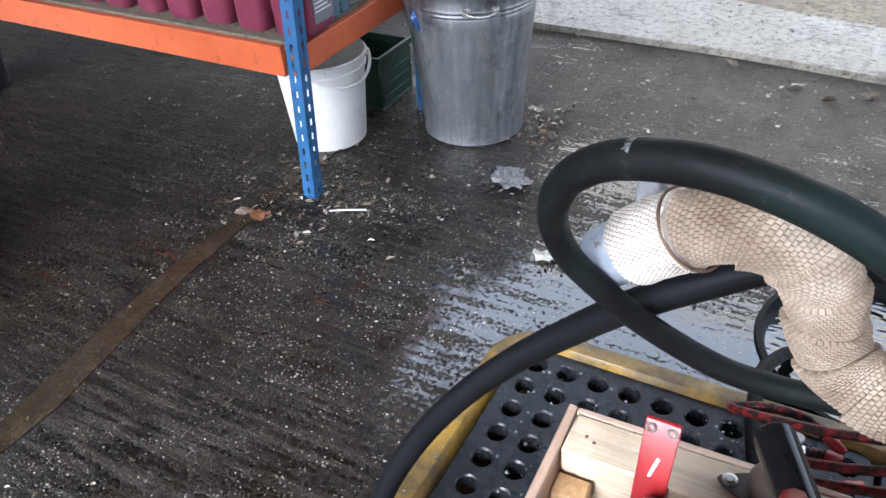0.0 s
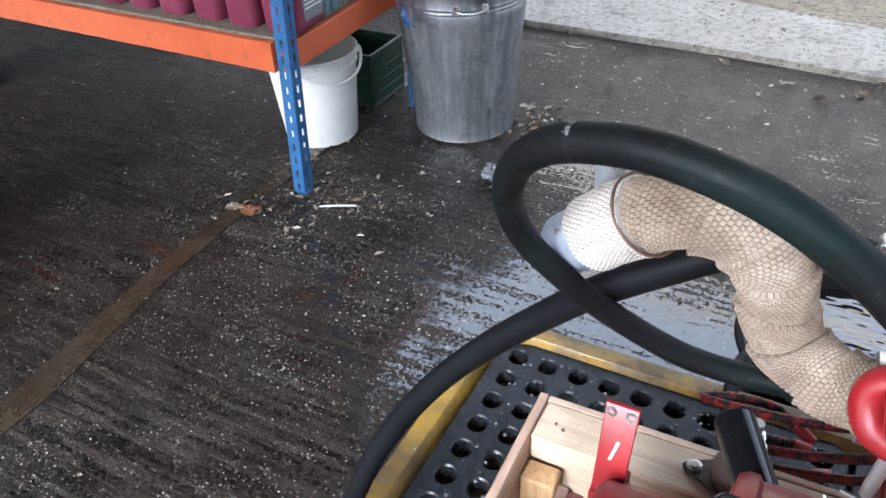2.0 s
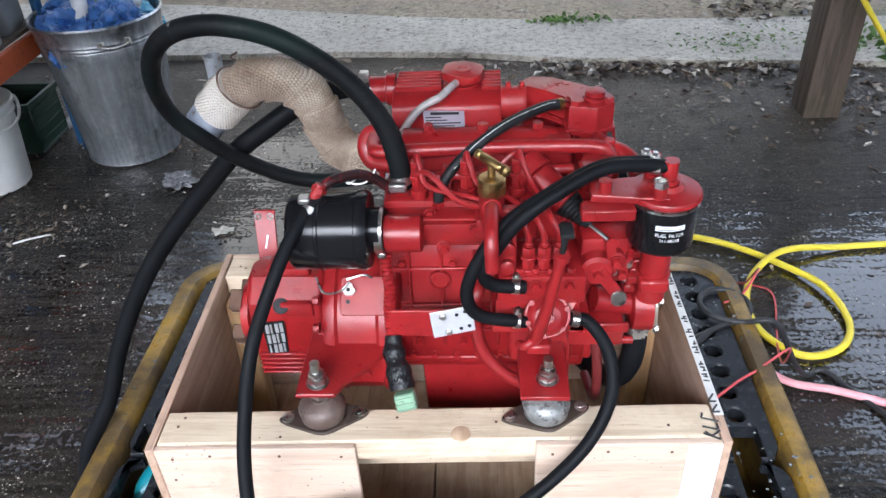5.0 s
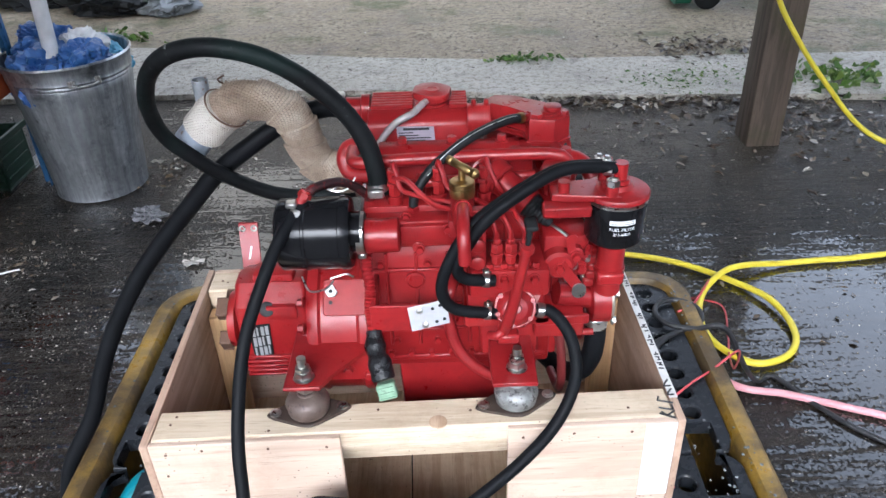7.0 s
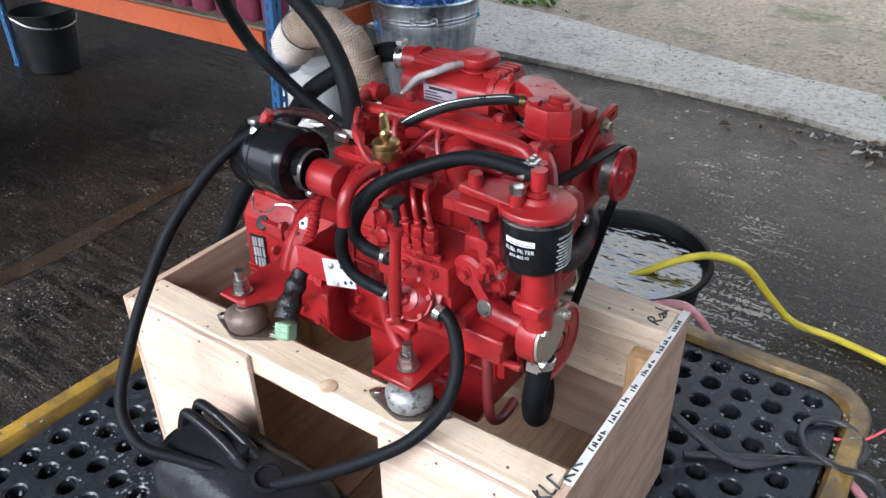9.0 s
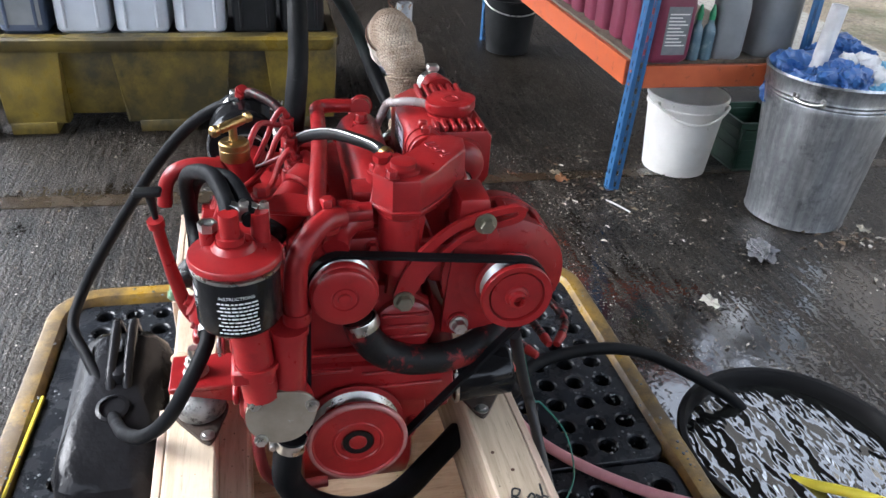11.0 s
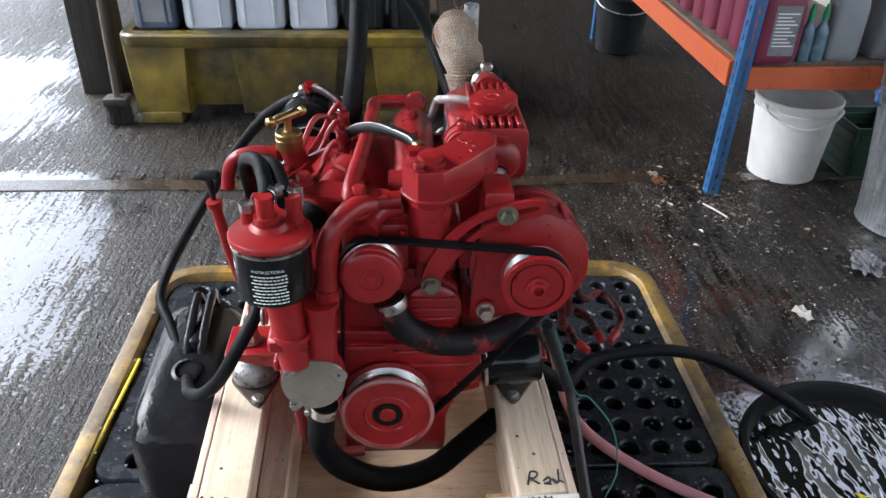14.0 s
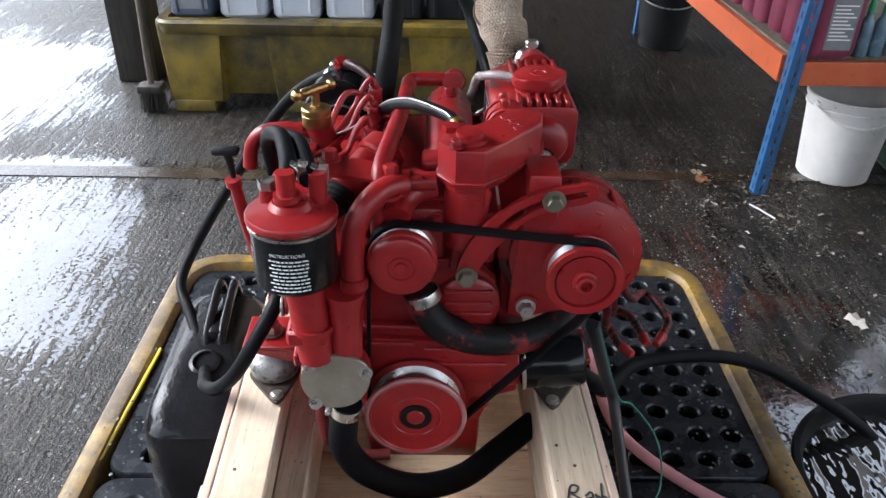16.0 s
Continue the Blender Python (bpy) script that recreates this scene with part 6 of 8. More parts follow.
# ---- lagged exhaust elbow ----
def lagging(name, c0, c1, c2, gap):
    """Woven tape: rows of small bumps that follow the wraps."""
    m, nt, b = mat(name)
    co = coords(nt)
    big = noisetex(nt, co, 16, 6, 0.65)
    uv = nt.nodes.new("ShaderNodeTexCoord").outputs["UV"]
    br = nt.nodes.new("ShaderNodeTexBrick")
    for key, val in (("Scale", 1.0), ("Mortar Size", 0.16), ("Mortar Smooth", 1.0), ("Brick Width", 1.0), ("Row Height", 1.0)):
        br.inputs[key].default_value = val
    warp = nt.nodes.new("ShaderNodeVectorMath")
    warp.operation = "MULTIPLY_ADD"
    nz = nt.nodes.new("ShaderNodeTexNoise")
    nz.inputs["Scale"].default_value = 90.0
    nt.links.new(co, nz.inputs["Vector"])
    nt.links.new(nz.outputs["Color"], warp.inputs[0])
    warp.inputs[1].default_value = (0.2, 0.2, 0.0)
    nt.links.new(uv, warp.inputs[2])
    nt.links.new(warp.outputs[0], br.inputs["Vector"])
    col = ramp(nt, big, [(0.3, c0), (0.52, c1), (0.72, c2)])
    col = mixc(nt, ramp(nt, br.outputs["Fac"], [(0.3, grey(0)), (0.95, grey(0.5))]), col, gap)
    dirt = ramp(nt, noisetex(nt, co, 42.0, 8, 0.75), [(0.55, grey(0)), (0.68, grey(0.55))])
    col = mixc(nt, dirt, col, (0.10, 0.075, 0.055))
    nt.links.new(col, b.inputs["Base Color"])
    b.inputs["Roughness"].default_value = 0.92
    inv = ramp(nt, br.outputs["Fac"], [(0.0, grey(1)), (1.0, grey(0))])
    bump(nt, b, inv, 0.5, 0.002)
    return m


def wrapped_tube(pts, r, seg, cell, pitch, lift, slope, seed):
    """A tube of overlapping tape turns; UV counts the stitches."""
    bm = B()
    uvl = bm.loops.layers.uv.new("weave")
    N = len(pts)
    rows, u, s = [], None, 0.0
    cols = round(2 * math.pi * r / (cell * 1.2))
    for i, p in enumerate(pts):
        d = (pts[min(i + 1, N - 1)] - pts[max(i - 1, 0)]).normalized()
        if u is None:
            _, u, _ = basis(d)
        u = (u - d * u.dot(d)).normalized()
        v = d.cross(u)
        if i:
            s += (p - pts[i - 1]).length
        row = []
        for k in range(seg + 1):
            a = 2 * math.pi * k / seg
            turn = (s + slope * math.cos(a + 0.6) + pitch * 0.15 * noise.noise(Vector((s * 22, seed, math.cos(a))))) / pitch
            w = turn - math.floor(turn)
            su, sv = k / seg * cols, turn * pitch / cell
            fu, fv = (su + (0.5 if math.floor(sv) % 2 == 0 else 0.0)) % 1.0, sv % 1.0
            stitch = (1 - abs(2 * fu - 1) ** 3) * (1 - abs(2 * fv - 1) ** 3)
            rr = r + lift * w + 0.0015 * stitch + 0.0013 * noise.noise(p * 35 + Vector((math.cos(a), math.sin(a), seed)) * 1.2)
            row.append((p + (u * math.cos(a) + v * math.sin(a)) * rr, su, sv))
        rows.append(row)
    vs = [[bm.verts.new(row[k][0]) for k in range(seg)] for row in rows]
    for i in range(N - 1):
        for k in range(seg):
            q = (k + 1) % seg
            f = bm.faces.new((vs[i][k], vs[i][q], vs[i + 1][q], vs[i + 1][k]))
            for loop, (a, bb) in zip(f.loops, ((i, k), (i, k + 1), (i + 1, k + 1), (i + 1, k))):
                loop[uvl].uv = (rows[a][bb][1], rows[a][bb][2])
    bm.faces.new(vs[0])
    bm.faces.new(vs[-1])
    return bm


LAG = lagging("woven heat lagging", (0.155, 0.105, 0.070), (0.31, 0.240, 0.178), (0.48, 0.405, 0.325), (0.07, 0.045, 0.03))
LAG_END = lagging("pale lagging tape", (0.36, 0.32, 0.27), (0.50, 0.46, 0.40), (0.60, 0.57, 0.51), (0.12, 0.09, 0.065))
GALV_PIPE = basic("galvanised pipe", (0.24, 0.28, 0.34), (0.38, 0.42, 0.48), (0.35, 0.55), 0.3, 45, 200, 0.15, 0.001, (0.22, 0.155, 0.11), 0.62)
exhaust = thing("exhaust_elbow", (-0.08, 0.09, 0.8), "galvanised exhaust elbow wrapped in woven beige heat lagging", "exhaust pipe")
lagpts = smooth_path([(-0.072, 0.098, 0.832), (-0.098, 0.106, 0.829), (-0.128, 0.118, 0.836), (-0.149, 0.124, 0.859), (-0.157, 0.122, 0.890), (-0.165, 0.117, 0.918), (-0.184, 0.110, 0.941), (-0.212, 0.106, 0.953), (-0.241, 0.106, 0.951), (-0.268, 0.108, 0.937), (-0.292, 0.113, 0.916)], 36)
part("lagging", wrapped_tube(lagpts, 0.0260, 200, 0.0034, 0.037, 0.0048, 0.006, 1.0), LAG, exhaust)
part("lagging_end", wrapped_tube(smooth_path([(-0.262, 0.107, 0.941), (-0.283, 0.111, 0.925), (-0.302, 0.117, 0.905)], 30), 0.0310, 200, 0.0034, 0.03, 0.0015, 0.004, 4.0), LAG_END, exhaust, "paler loose lagging end")
b = B()
ctr, ax = Vector((-0.260, 0.107, 0.942)), Vector((-0.68, 0.20, -0.71)).normalized()
_, uu, vv = basis(ax)
tube(b, [ctr + (uu * math.cos(a) + vv * math.sin(a)) * 0.034 for a in [2 * math.pi * k / 16 for k in range(17)]], 0.0014, 6, 3)
tube(b, [ctr + uu * 0.03 + Vector((0, 0, 0.02)), ctr + Vector((-0.004, 0.0, 0.042)), ctr + Vector((0.006, 0.0, 0.05))], 0.0013, 6, 4)
part("tie_wire", b, RUST, exhaust, "dark twisted tie wire")
b = B()
rnd = random.Random(3)
for k in range(14):
    p0 = ctr + Vector((0.01, 0, 0.03)) + Vector((rnd.uniform(-0.012, 0.012), rnd.uniform(-0.01, 0.01), 0))
    tube(b, [p0, p0 + Vector((rnd.uniform(-0.008, 0.008), rnd.uniform(-0.008, 0.008), rnd.uniform(0.004, 0.014)))], [0.0012, 0.0005], 4, 1)
tagged(part("frayed_threads", b, LAG, exhaust), kind="stuff")
b = B()
d = ax
lathe(b, [(0.0265, 0), (0.0275, 0.004), (0.0275, 0.052), (0.0255, 0.054), (0.0245, 0.053), (0.0245, 0.02), (0, 0.02)], Vector((-0.293, 0.114, 0.917)), d, 30)
part("pipe", b, GALV_PIPE, exhaust, "galvanised outlet pipe")
b = B()
lathe(b, [(0.0115, 0), (0.012, 0.064), (0.0115, 0.065), (0.0100, 0.0645), (0.0100, 0.03), (0, 0.03)], (-0.300, 0.136, 0.912), (0.0, 0.0, 1), 22)
part("branch_pipe", b, basic("stained pipe", (0.22, 0.23, 0.24), (0.36, 0.37, 0.39), (0.4, 0.6), 0.4, 40, 200, 0.15, 0.001, (0.16, 0.10, 0.065), 0.58), exhaust, "open upright branch pipe")
b = B()
lathe(b, [(0.036, 0), (0.036, 0.008)], (-0.078, 0.099, 0.832), X, 24)
part("flange", b, STEEL, exhaust)

# black sleeve over the far mount
b = B()
cyl(b, (-0.118, 0.06, 0.70), (-0.163, 0.155, 0.703), 0.0195, seg=26, bev=0.003)
eng("loom_sleeve", b, BLACK, "glossy black loom sleeve")

# ---- loose hoses ----
hose = thing("looped_hose", (-0.2, 0.03, 0.84), "thick black looped hose worn green at the bend", "hose")
b = B()
tube(b, [(-0.030, -0.046, 0.872), (-0.032, -0.043, 0.900), (-0.040, -0.038, 0.936), (-0.055, -0.034, 0.967), (-0.078, -0.032, 0.998), (-0.106, -0.031, 1.024), (-0.136, -0.032, 1.046), (-0.166, -0.031, 1.061), (-0.200, -0.028, 1.070), (-0.236, -0.024, 1.073), (-0.272, -0.018, 1.067), (-0.302, -0.006, 1.051), (-0.326, 0.010, 1.025), (-0.342, 0.030, 0.992), (-0.350, 0.050, 0.960), (-0.350, 0.066, 0.930), (-0.342, 0.077, 0.905), (-0.323, 0.086, 0.880), (-0.294, 0.101, 0.845), (-0.253, 0.120, 0.808), (-0.213, 0.133, 0.784), (-0.169, 0.143, 0.773), (-0.125, 0.146, 0.774), (-0.085, 0.132, 0.787), (-0.058, 0.110, 0.808)],
     [0.0130] * 3 + [0.0123] * 8 + [0.0120, 0.0118, 0.0116, 0.0114] + [0.0112] * 10, 20)
part("hose", b, RUBBER_GREEN, hose)
# pale rubbed patch on the outside of the bend
b = B()
P = smooth_path([(-0.236, -0.024, 1.073), (-0.272, -0.018, 1.067), (-0.302, -0.006, 1.051)], 20)
for a0, a1, w0, w1 in ((22, 26, -0.9, 0.5), (28, 30, -0.5, 0.2)):
    rows = []
    for k in range(a0, a1 + 1):
        d = (P[k + 1] - P[k - 1]).normalized()
        up = (Vector((0, 0, 1)) - d * d.z).normalized()
        sd = d.cross(up)
        f = (k - a0) / (a1 - a0)
        rows.append([b.verts.new(P[k] + (up * math.cos(q) + sd * math.sin(q)) * 0.0124) for q in [w0 + 0.3 * f + (w1 - w0 - 0.5 * f) * j / 6 for j in range(7)]])
    for r0, r1 in zip(rows, rows[1:]):
        for j in range(6):
            b.faces.new((r0[j], r0[j + 1], r1[j + 1], r1[j]))
part("scuff", b, basic("rubbed grey rubber", (0.10, 0.11, 0.105), (0.2, 0.21, 0.2), (0.6, 0.8), 0, 60, 200, 0.3, 0.002, (0.02, 0.022, 0.022), 0.52), hose, "pale rubbed patches")
b = B()
lathe(b, [(0.0134, 0), (0.0144, 0.0008), (0.0144, 0.011), (0.0134, 0.012)], (-0.0305, -0.046, 0.876), (-0.15, 0.2, 1), 24, False)
box(b, -0.044, -0.022, -0.069, -0.061, 0.876, 0.888, 0.002, 1)
part("hose_clamp", b, STEEL, hose, "bright worm drive hose clamp")
big = thing("water_hose", (-0.6, 0.1, 0.0), "thick black hose from the engine down to the floor", "hose")
b = B()
tube(b, [(-0.086, 0.141, 0.920), (-0.124, 0.150, 0.920), (-0.185, 0.158, 0.897), (-0.245, 0.150, 0.862), (-0.306, 0.143, 0.818), (-0.364, 0.151, 0.756), (-0.422, 0.151, 0.693), (-0.480, 0.141, 0.622), (-0.536, 0.130, 0.534), (-0.579, 0.113, 0.446), (-0.616, 0.092, 0.349), (-0.674, 0.066, 0.25), (-0.705, 0.045, 0.13), (-0.725, 0.02, 0.02), (-0.75, -0.04, 0.0165), (-0.8, -0.16, 0.0165)], 0.0150, 16)
part("hose", b, RUBBER, big)
b = B()
lathe(b, [(0.0166, 0), (0.0178, 0.001), (0.0178, 0.012), (0.0166, 0.013)], (-0.088, 0.140, 0.920), (-1, -0.3, 0.0), 24, False)
box(b, -0.101, -0.088, 0.132, 0.148, 0.938, 0.947, 0.002, 1)
part("hose_clamp", b, STEEL, big, "bright worm drive hose clamp")

dr = thing("drain_hose", (0, -0.32, 0.49), "thin black rubber hose looping into the jerrycan", "hose", "hoses into the jerrycan")
b = B()
tube(b, [(-0.122, -0.106, 0.894), (-0.145, -0.145, 0.872), (-0.165, -0.185, 0.838), (-0.19, -0.235, 0.775), (-0.2, -0.285, 0.70), (-0.198, -0.325, 0.64), (-0.185, -0.365, 0.575), (-0.14, -0.378, 0.54), (-0.085, -0.352, 0.522), (-0.03, -0.325, 0.507), (0.01, -0.305, 0.485)], 0.0082, 14)
part("hose", b, RUBBER, dr)
b = B()
lathe(b, [(0.0088, 0), (0.0098, 0.0008), (0.0098, 0.009), (0.0088, 0.01)], (-0.128, -0.117, 0.888), (-0.35, -0.6, -0.55), 20, False)
box(b, -0.142, -0.128, -0.122, -0.108, 0.894, 0.902, 0.002, 1)
part("hose_clamp", b, STEEL, dr, "bright worm drive hose clamp")
dr2 = thing("drain_hose", (0, -0.32, 0.49), "thin black rubber hose looping into the jerrycan", "hose", "hoses into the jerrycan")
b = B()
tube(b, [(0.172, -0.15, 0.747), (0.195, -0.15, 0.741), (0.219, -0.17, 0.71), (0.222, -0.197, 0.665), (0.195, -0.23, 0.62), (0.144, -0.262, 0.58), (0.08, -0.285, 0.535), (0.03, -0.302, 0.505), (0.005, -0.307, 0.488)], 0.0082, 14)
part("hose", b, RUBBER, dr2)
b = B()
lathe(b, [(0.0088, 0), (0.0098, 0.0008), (0.0098, 0.009), (0.0088, 0.01)], (0.174, -0.15, 0.747), (1, 0, -0.2), 20, False)
part("hose_clamp", b, STEEL, dr2, "bright worm drive hose clamp")

# ---- jerrycan ----
can = thing("jerrycan", (-0.02, -0.308, 0.271), "crumpled black plastic jerrycan taped at the neck", "jerrycan")
b = B()
prev = None
for w, h, z, dx, dy in ((0.27, 0.125, 0.271, 0, 0), (0.29, 0.142, 0.279, 0, 0), (0.292, 0.145, 0.36, 0, 0), (0.288, 0.142, 0.42, 0, 0), (0.28, 0.14, 0.462, -0.002, 0), (0.25, 0.128, 0.487, -0.012, 0), (0.19, 0.1, 0.505, -0.03, 0), (0.12, 0.06, 0.516, -0.045, 0.0)):
    cur = []
    for x, y in rounded(w, h, min(w, h) * 0.3, 8, -0.02 + dx, -0.308 + dy):
        n = noise.noise(Vector((x * 14, y * 14, z * 9)))
        slope = -0.12 * (x + 0.02) * max(0, (z - 0.46) / 0.05)
        cur.append(b.verts.new((x + 0.004 * n, y + 0.006 * n, z + slope + 0.006 * n * (z > 0.3))))
    if prev:
        bridge(b, prev, cur)
    else:
        b.faces.new(cur)
    prev = cur
b.faces.new(prev)
CANP = basic("glossy black polythene", (0.007, 0.007, 0.008), (0.016, 0.016, 0.018), (0.16, 0.3), 0, 9, 40, 0.35, 0.006, (0.02, 0.02, 0.02), 0.76, gloss=0.14)
part("body", b, CANP, can)
b = B()
for dy in (-0.011, 0.011):
    tube(b, [(-0.15, -0.301 + dy, 0.49), (-0.135, -0.301 + dy, 0.535), (-0.12, -0.300 + dy, 0.551), (-0.07, -0.300 + dy, 0.54), (-0.03, -0.301 + dy, 0.522), (-0.012, -0.301 + dy, 0.495)], 0.0075, 10)
box(b, -0.128, -0.025, -0.310, -0.291, 0.505, 0.533, 0.006)
part("handle", b, CANP, can, "moulded carrying handle")
b = B()
lathe(b, [(0.026, 0), (0.026, 0.012), (0.022, 0.014), (0.022, 0.034), (0.017, 0.036), (0.016, 0.015), (0, 0.015)], (0.008, -0.305, 0.478), (0.25, 0, 1), 26)
part("neck", b, CANP, can)
b = B()
for k in range(4):
    a = 0.5 + 0.25 * k
    tube(b, [(0.02, -0.315, 0.492), (0.035 + 0.01 * k, -0.337 - 0.004 * k, 0.484), (0.05 + 0.012 * k, -0.357 + 0.006 * k, 0.476 - 0.003 * k)], [0.006, 0.004, 0.002], 6, 4)
lathe(b, [(0.023, 0), (0.026, 0.004), (0.025, 0.012), (0.022, 0.016)], (0.009, -0.305, 0.488), (0.3, -0.1, 1), 18)
part("tape", b, BLACK_PL, can, "torn black tape")

# ---- tub of water ----
tub = thing("water_tub", (0.0, 0.85, 0), "round black rubber tub full of rippling water", "tub")
b = B()
lathe(b, [(0.16, 0.0), (0.175, 0.006), (0.206, 0.225), (0.218, 0.235), (0.223, 0.245), (0.22, 0.253), (0.21, 0.253), (0.204, 0.245), (0.199, 0.22), (0.168, 0.02), (0, 0.02)], (0.0, 0.85, 0.0), Z, 64)
part("tub", b, basic("black rubber tub", (0.004, 0.004, 0.0045), (0.008, 0.008, 0.0085), (0.4, 0.6), 0, 10, 100, 0.2, 0.002, (0.014, 0.013, 0.012), 0.74, gloss=0.12), tub)
m, nt, bs = mat("rippled water")
bs.inputs["Base Color"].default_value = (0.012, 0.013, 0.012, 1)
bs.inputs["Roughness"].default_value = 0.03
bs.inputs["IOR"].default_value = 2.4
co = coords(nt)
rip = noisetex(nt, co, 11.0, 2, 0.5, (1.0, 2.2, 1.0), 0.7)
bump(nt, bs, rip, 0.8, 0.016)
b = B()
lathe(b, [(0, 0), (0.199, 0)], (0.0, 0.85, 0.221), Z, 56, False)
part("water", b, m, tub, "dark rippling water")

YELHOSE = basic("yellow hose", (0.62, 0.50, 0.02), (0.72, 0.60, 0.05), (0.35, 0.5), 0, 30, 200, 0.05, 0.001, (0.35, 0.28, 0.04), 0.72)
PINK = basic("pink hose", (0.58, 0.25, 0.27), (0.68, 0.34, 0.36), (0.4, 0.55), 0, 30, 200, 0.05, 0.001, (0.4, 0.2, 0.2), 0.7)
b = B()
tube(b, [(-0.03, 0.75, 0.195), (0.05, 0.82, 0.215), (0.13, 0.89, 0.25), (0.20, 0.93, 0.268), (0.27, 0.98, 0.235), (0.33, 1.06, 0.12), (0.39, 1.12, 0.03), (0.5, 1.135, 0.012), (0.68, 1.092, 0.012), (0.8, 1.035, 0.012), (0.91, 0.94, 0.013), (0.985, 0.83, 0.02), (1.0, 0.69, 0.013), (0.945, 0.595, 0.012), (0.845, 0.568, 0.012), (0.772, 0.65, 0.012), (0.762, 0.76, 0.012), (0.80, 0.87, 0.02), (0.88, 0.955, 0.034), (0.965, 0.998, 0.03), (1.09, 1.025, 0.014), (1.22, 1.04, 0.012), (1.35, 1.05, 0.012), (1.7, 1.12, 0.012), (1.95, 1.35, 0.012), (1.95, 1.65, 0.02), (1.7, 1.78, 0.097), (1.48, 1.79, 0.315), (1.32, 1.79, 0.516), (1.25, 1.81, 0.643), (1.19, 1.835, 0.85), (1.18, 1.85, 1.2)], 0.0094, 14)
solo("garden_hose", b, YELHOSE, "yellow garden hose looping on the wet floor", "hose")
b = B()
tube(b, [(-0.3, 0.33, 0.282), (-0.16, 0.326, 0.282), (-0.07, 0.346, 0.282), (0.014, 0.41, 0.282), (0.09, 0.5, 0.284), (0.167, 0.605, 0.298), (0.24, 0.66, 0.29), (0.31, 0.69, 0.19), (0.37, 0.7, 0.06), (0.46, 0.705, 0.012), (0.6, 0.67, 0.0105), (0.7, 0.58, 0.0105), (0.776, 0.483, 0.0105), (0.877, 0.453, 0.0105), (0.971, 0.416, 0.0105), (1.07, 0.374, 0.0105), (1.5, 0.2, 0.0105), (2.2, 0.1, 0.0105)], 0.0095, 12)
solo("garden_hose", b, PINK, "pale pink hose trailing over the spill pallet", "hose")
b = B()
tube(b, [(0.09, 0.14, 0.62), (0.06, 0.24, 0.52), (-0.06, 0.3, 0.40), (-0.145, 0.36, 0.375), (-0.174, 0.44, 0.373), (-0.186, 0.53, 0.365), (-0.186, 0.62, 0.338), (-0.168, 0.72, 0.285), (-0.152, 0.78, 0.25), (-0.142, 0.825, 0.21), (-0.143, 0.84, 0.16)], 0.0118, 14)
solo("suction_hose", b, RUBBER, "black suction hose dipping into the tub", "hose")
CABLE = basic("black cable", (0.015, 0.015, 0.017), (0.03, 0.03, 0.032), (0.4, 0.55), 0, 30, 200, 0.05)
b = B()
loop = [(0.58 + 0.052 * math.cos(a), 0.442 + 0.052 * math.sin(a), 0.277 + 0.004 * math.sin(a / 2)) for a in [-2.6 + 2 * math.pi * k / 12 for k in range(14)]]
tube(b, [(0.38, 0.27, 0.276), (0.45, 0.31, 0.276), (0.53, 0.36, 0.276)] + loop[2:] + [(0.6, 0.38, 0.282), (0.66, 0.365, 0.293), (0.74, 0.40, 0.15), (0.83, 0.5, 0.012), (0.88, 0.52, 0.007), (0.935, 0.427, 0.007), (1.034, 0.302, 0.007), (1.3, 0.1, 0.007), (1.8, 0.0, 0.007)], 0.0062, 10)
solo("cable", b, CABLE, "black cable coiled on the deck grid", "cable")
b = B()
tube(b, [(0.44, -0.05, 0.274), (0.44, 0.076, 0.274), (0.455, 0.131, 0.274), (0.541, 0.21, 0.275), (0.595, 0.246, 0.278), (0.665, 0.29, 0.292), (0.74, 0.45, 0.1), (0.79, 0.6, 0.02), (0.819, 0.691, 0.006), (0.845, 0.828, 0.006), (0.769, 0.866, 0.006), (0.74, 0.75, 0.1), (0.68, 0.55, 0.293), (0.62, 0.47, 0.28), (0.579, 0.448, 0.279)], 0.0026, 8)
solo("cable", b, basic("red wire", (0.45, 0.06, 0.07), (0.55, 0.09, 0.1), (0.4, 0.5)), "thin red wire trailing off the deck grid", "cable")
b = B()
tube(b, [(0.17, 0.2, 0.7), (0.12, 0.24, 0.58), (0.1, 0.262, 0.52), (0.16, 0.27, 0.46), (0.26, 0.275, 0.4), (0.36, 0.285, 0.33), (0.46, 0.3, 0.277), (0.53, 0.36, 0.276)], 0.0075, 10)
solo("cable", b, CABLE, "black cable hanging behind the crate", "cable")
b = B()
tube(b, [(0.15, 0.215, 0.68), (0.09, 0.27, 0.52), (0.0, 0.325, 0.42), (0.03, 0.36, 0.38), (0.1, 0.352, 0.36), (0.15, 0.32, 0.33), (0.25, 0.3, 0.276)], 0.0014, 6)
solo("cable", b, basic("green wire", (0.02, 0.16, 0.12), (0.03, 0.22, 0.16), (0.4, 0.5)), "thin green wire behind the crate", "cable")
b = B()
tube(b, [(-0.3, -0.505, 0.276), (-0.12, -0.512, 0.276), (0.0, -0.517, 0.276)], 0.004, 6)
solo("plastic_strip", b, YELHOSE, "thin yellow plastic strip on the deck", "strip")

# ---- writing and nail heads on the crate ----
INK = basic("black marker", (0.02, 0.02, 0.022), (0.035, 0.035, 0.036), (0.6, 0.7))


def scribble(strokes, o, u, v, name="marker_writing", r=0.0012):
    b = B()
    o, u, v = Vector(o), Vector(u), Vector(v)
    for s in strokes:
        tube(b, [o + u * p + v * q for p, q in s], r, 5, 5)
    tagged(part(name, b, INK, crate, "illegible black marker strokes"), kind="stuff")


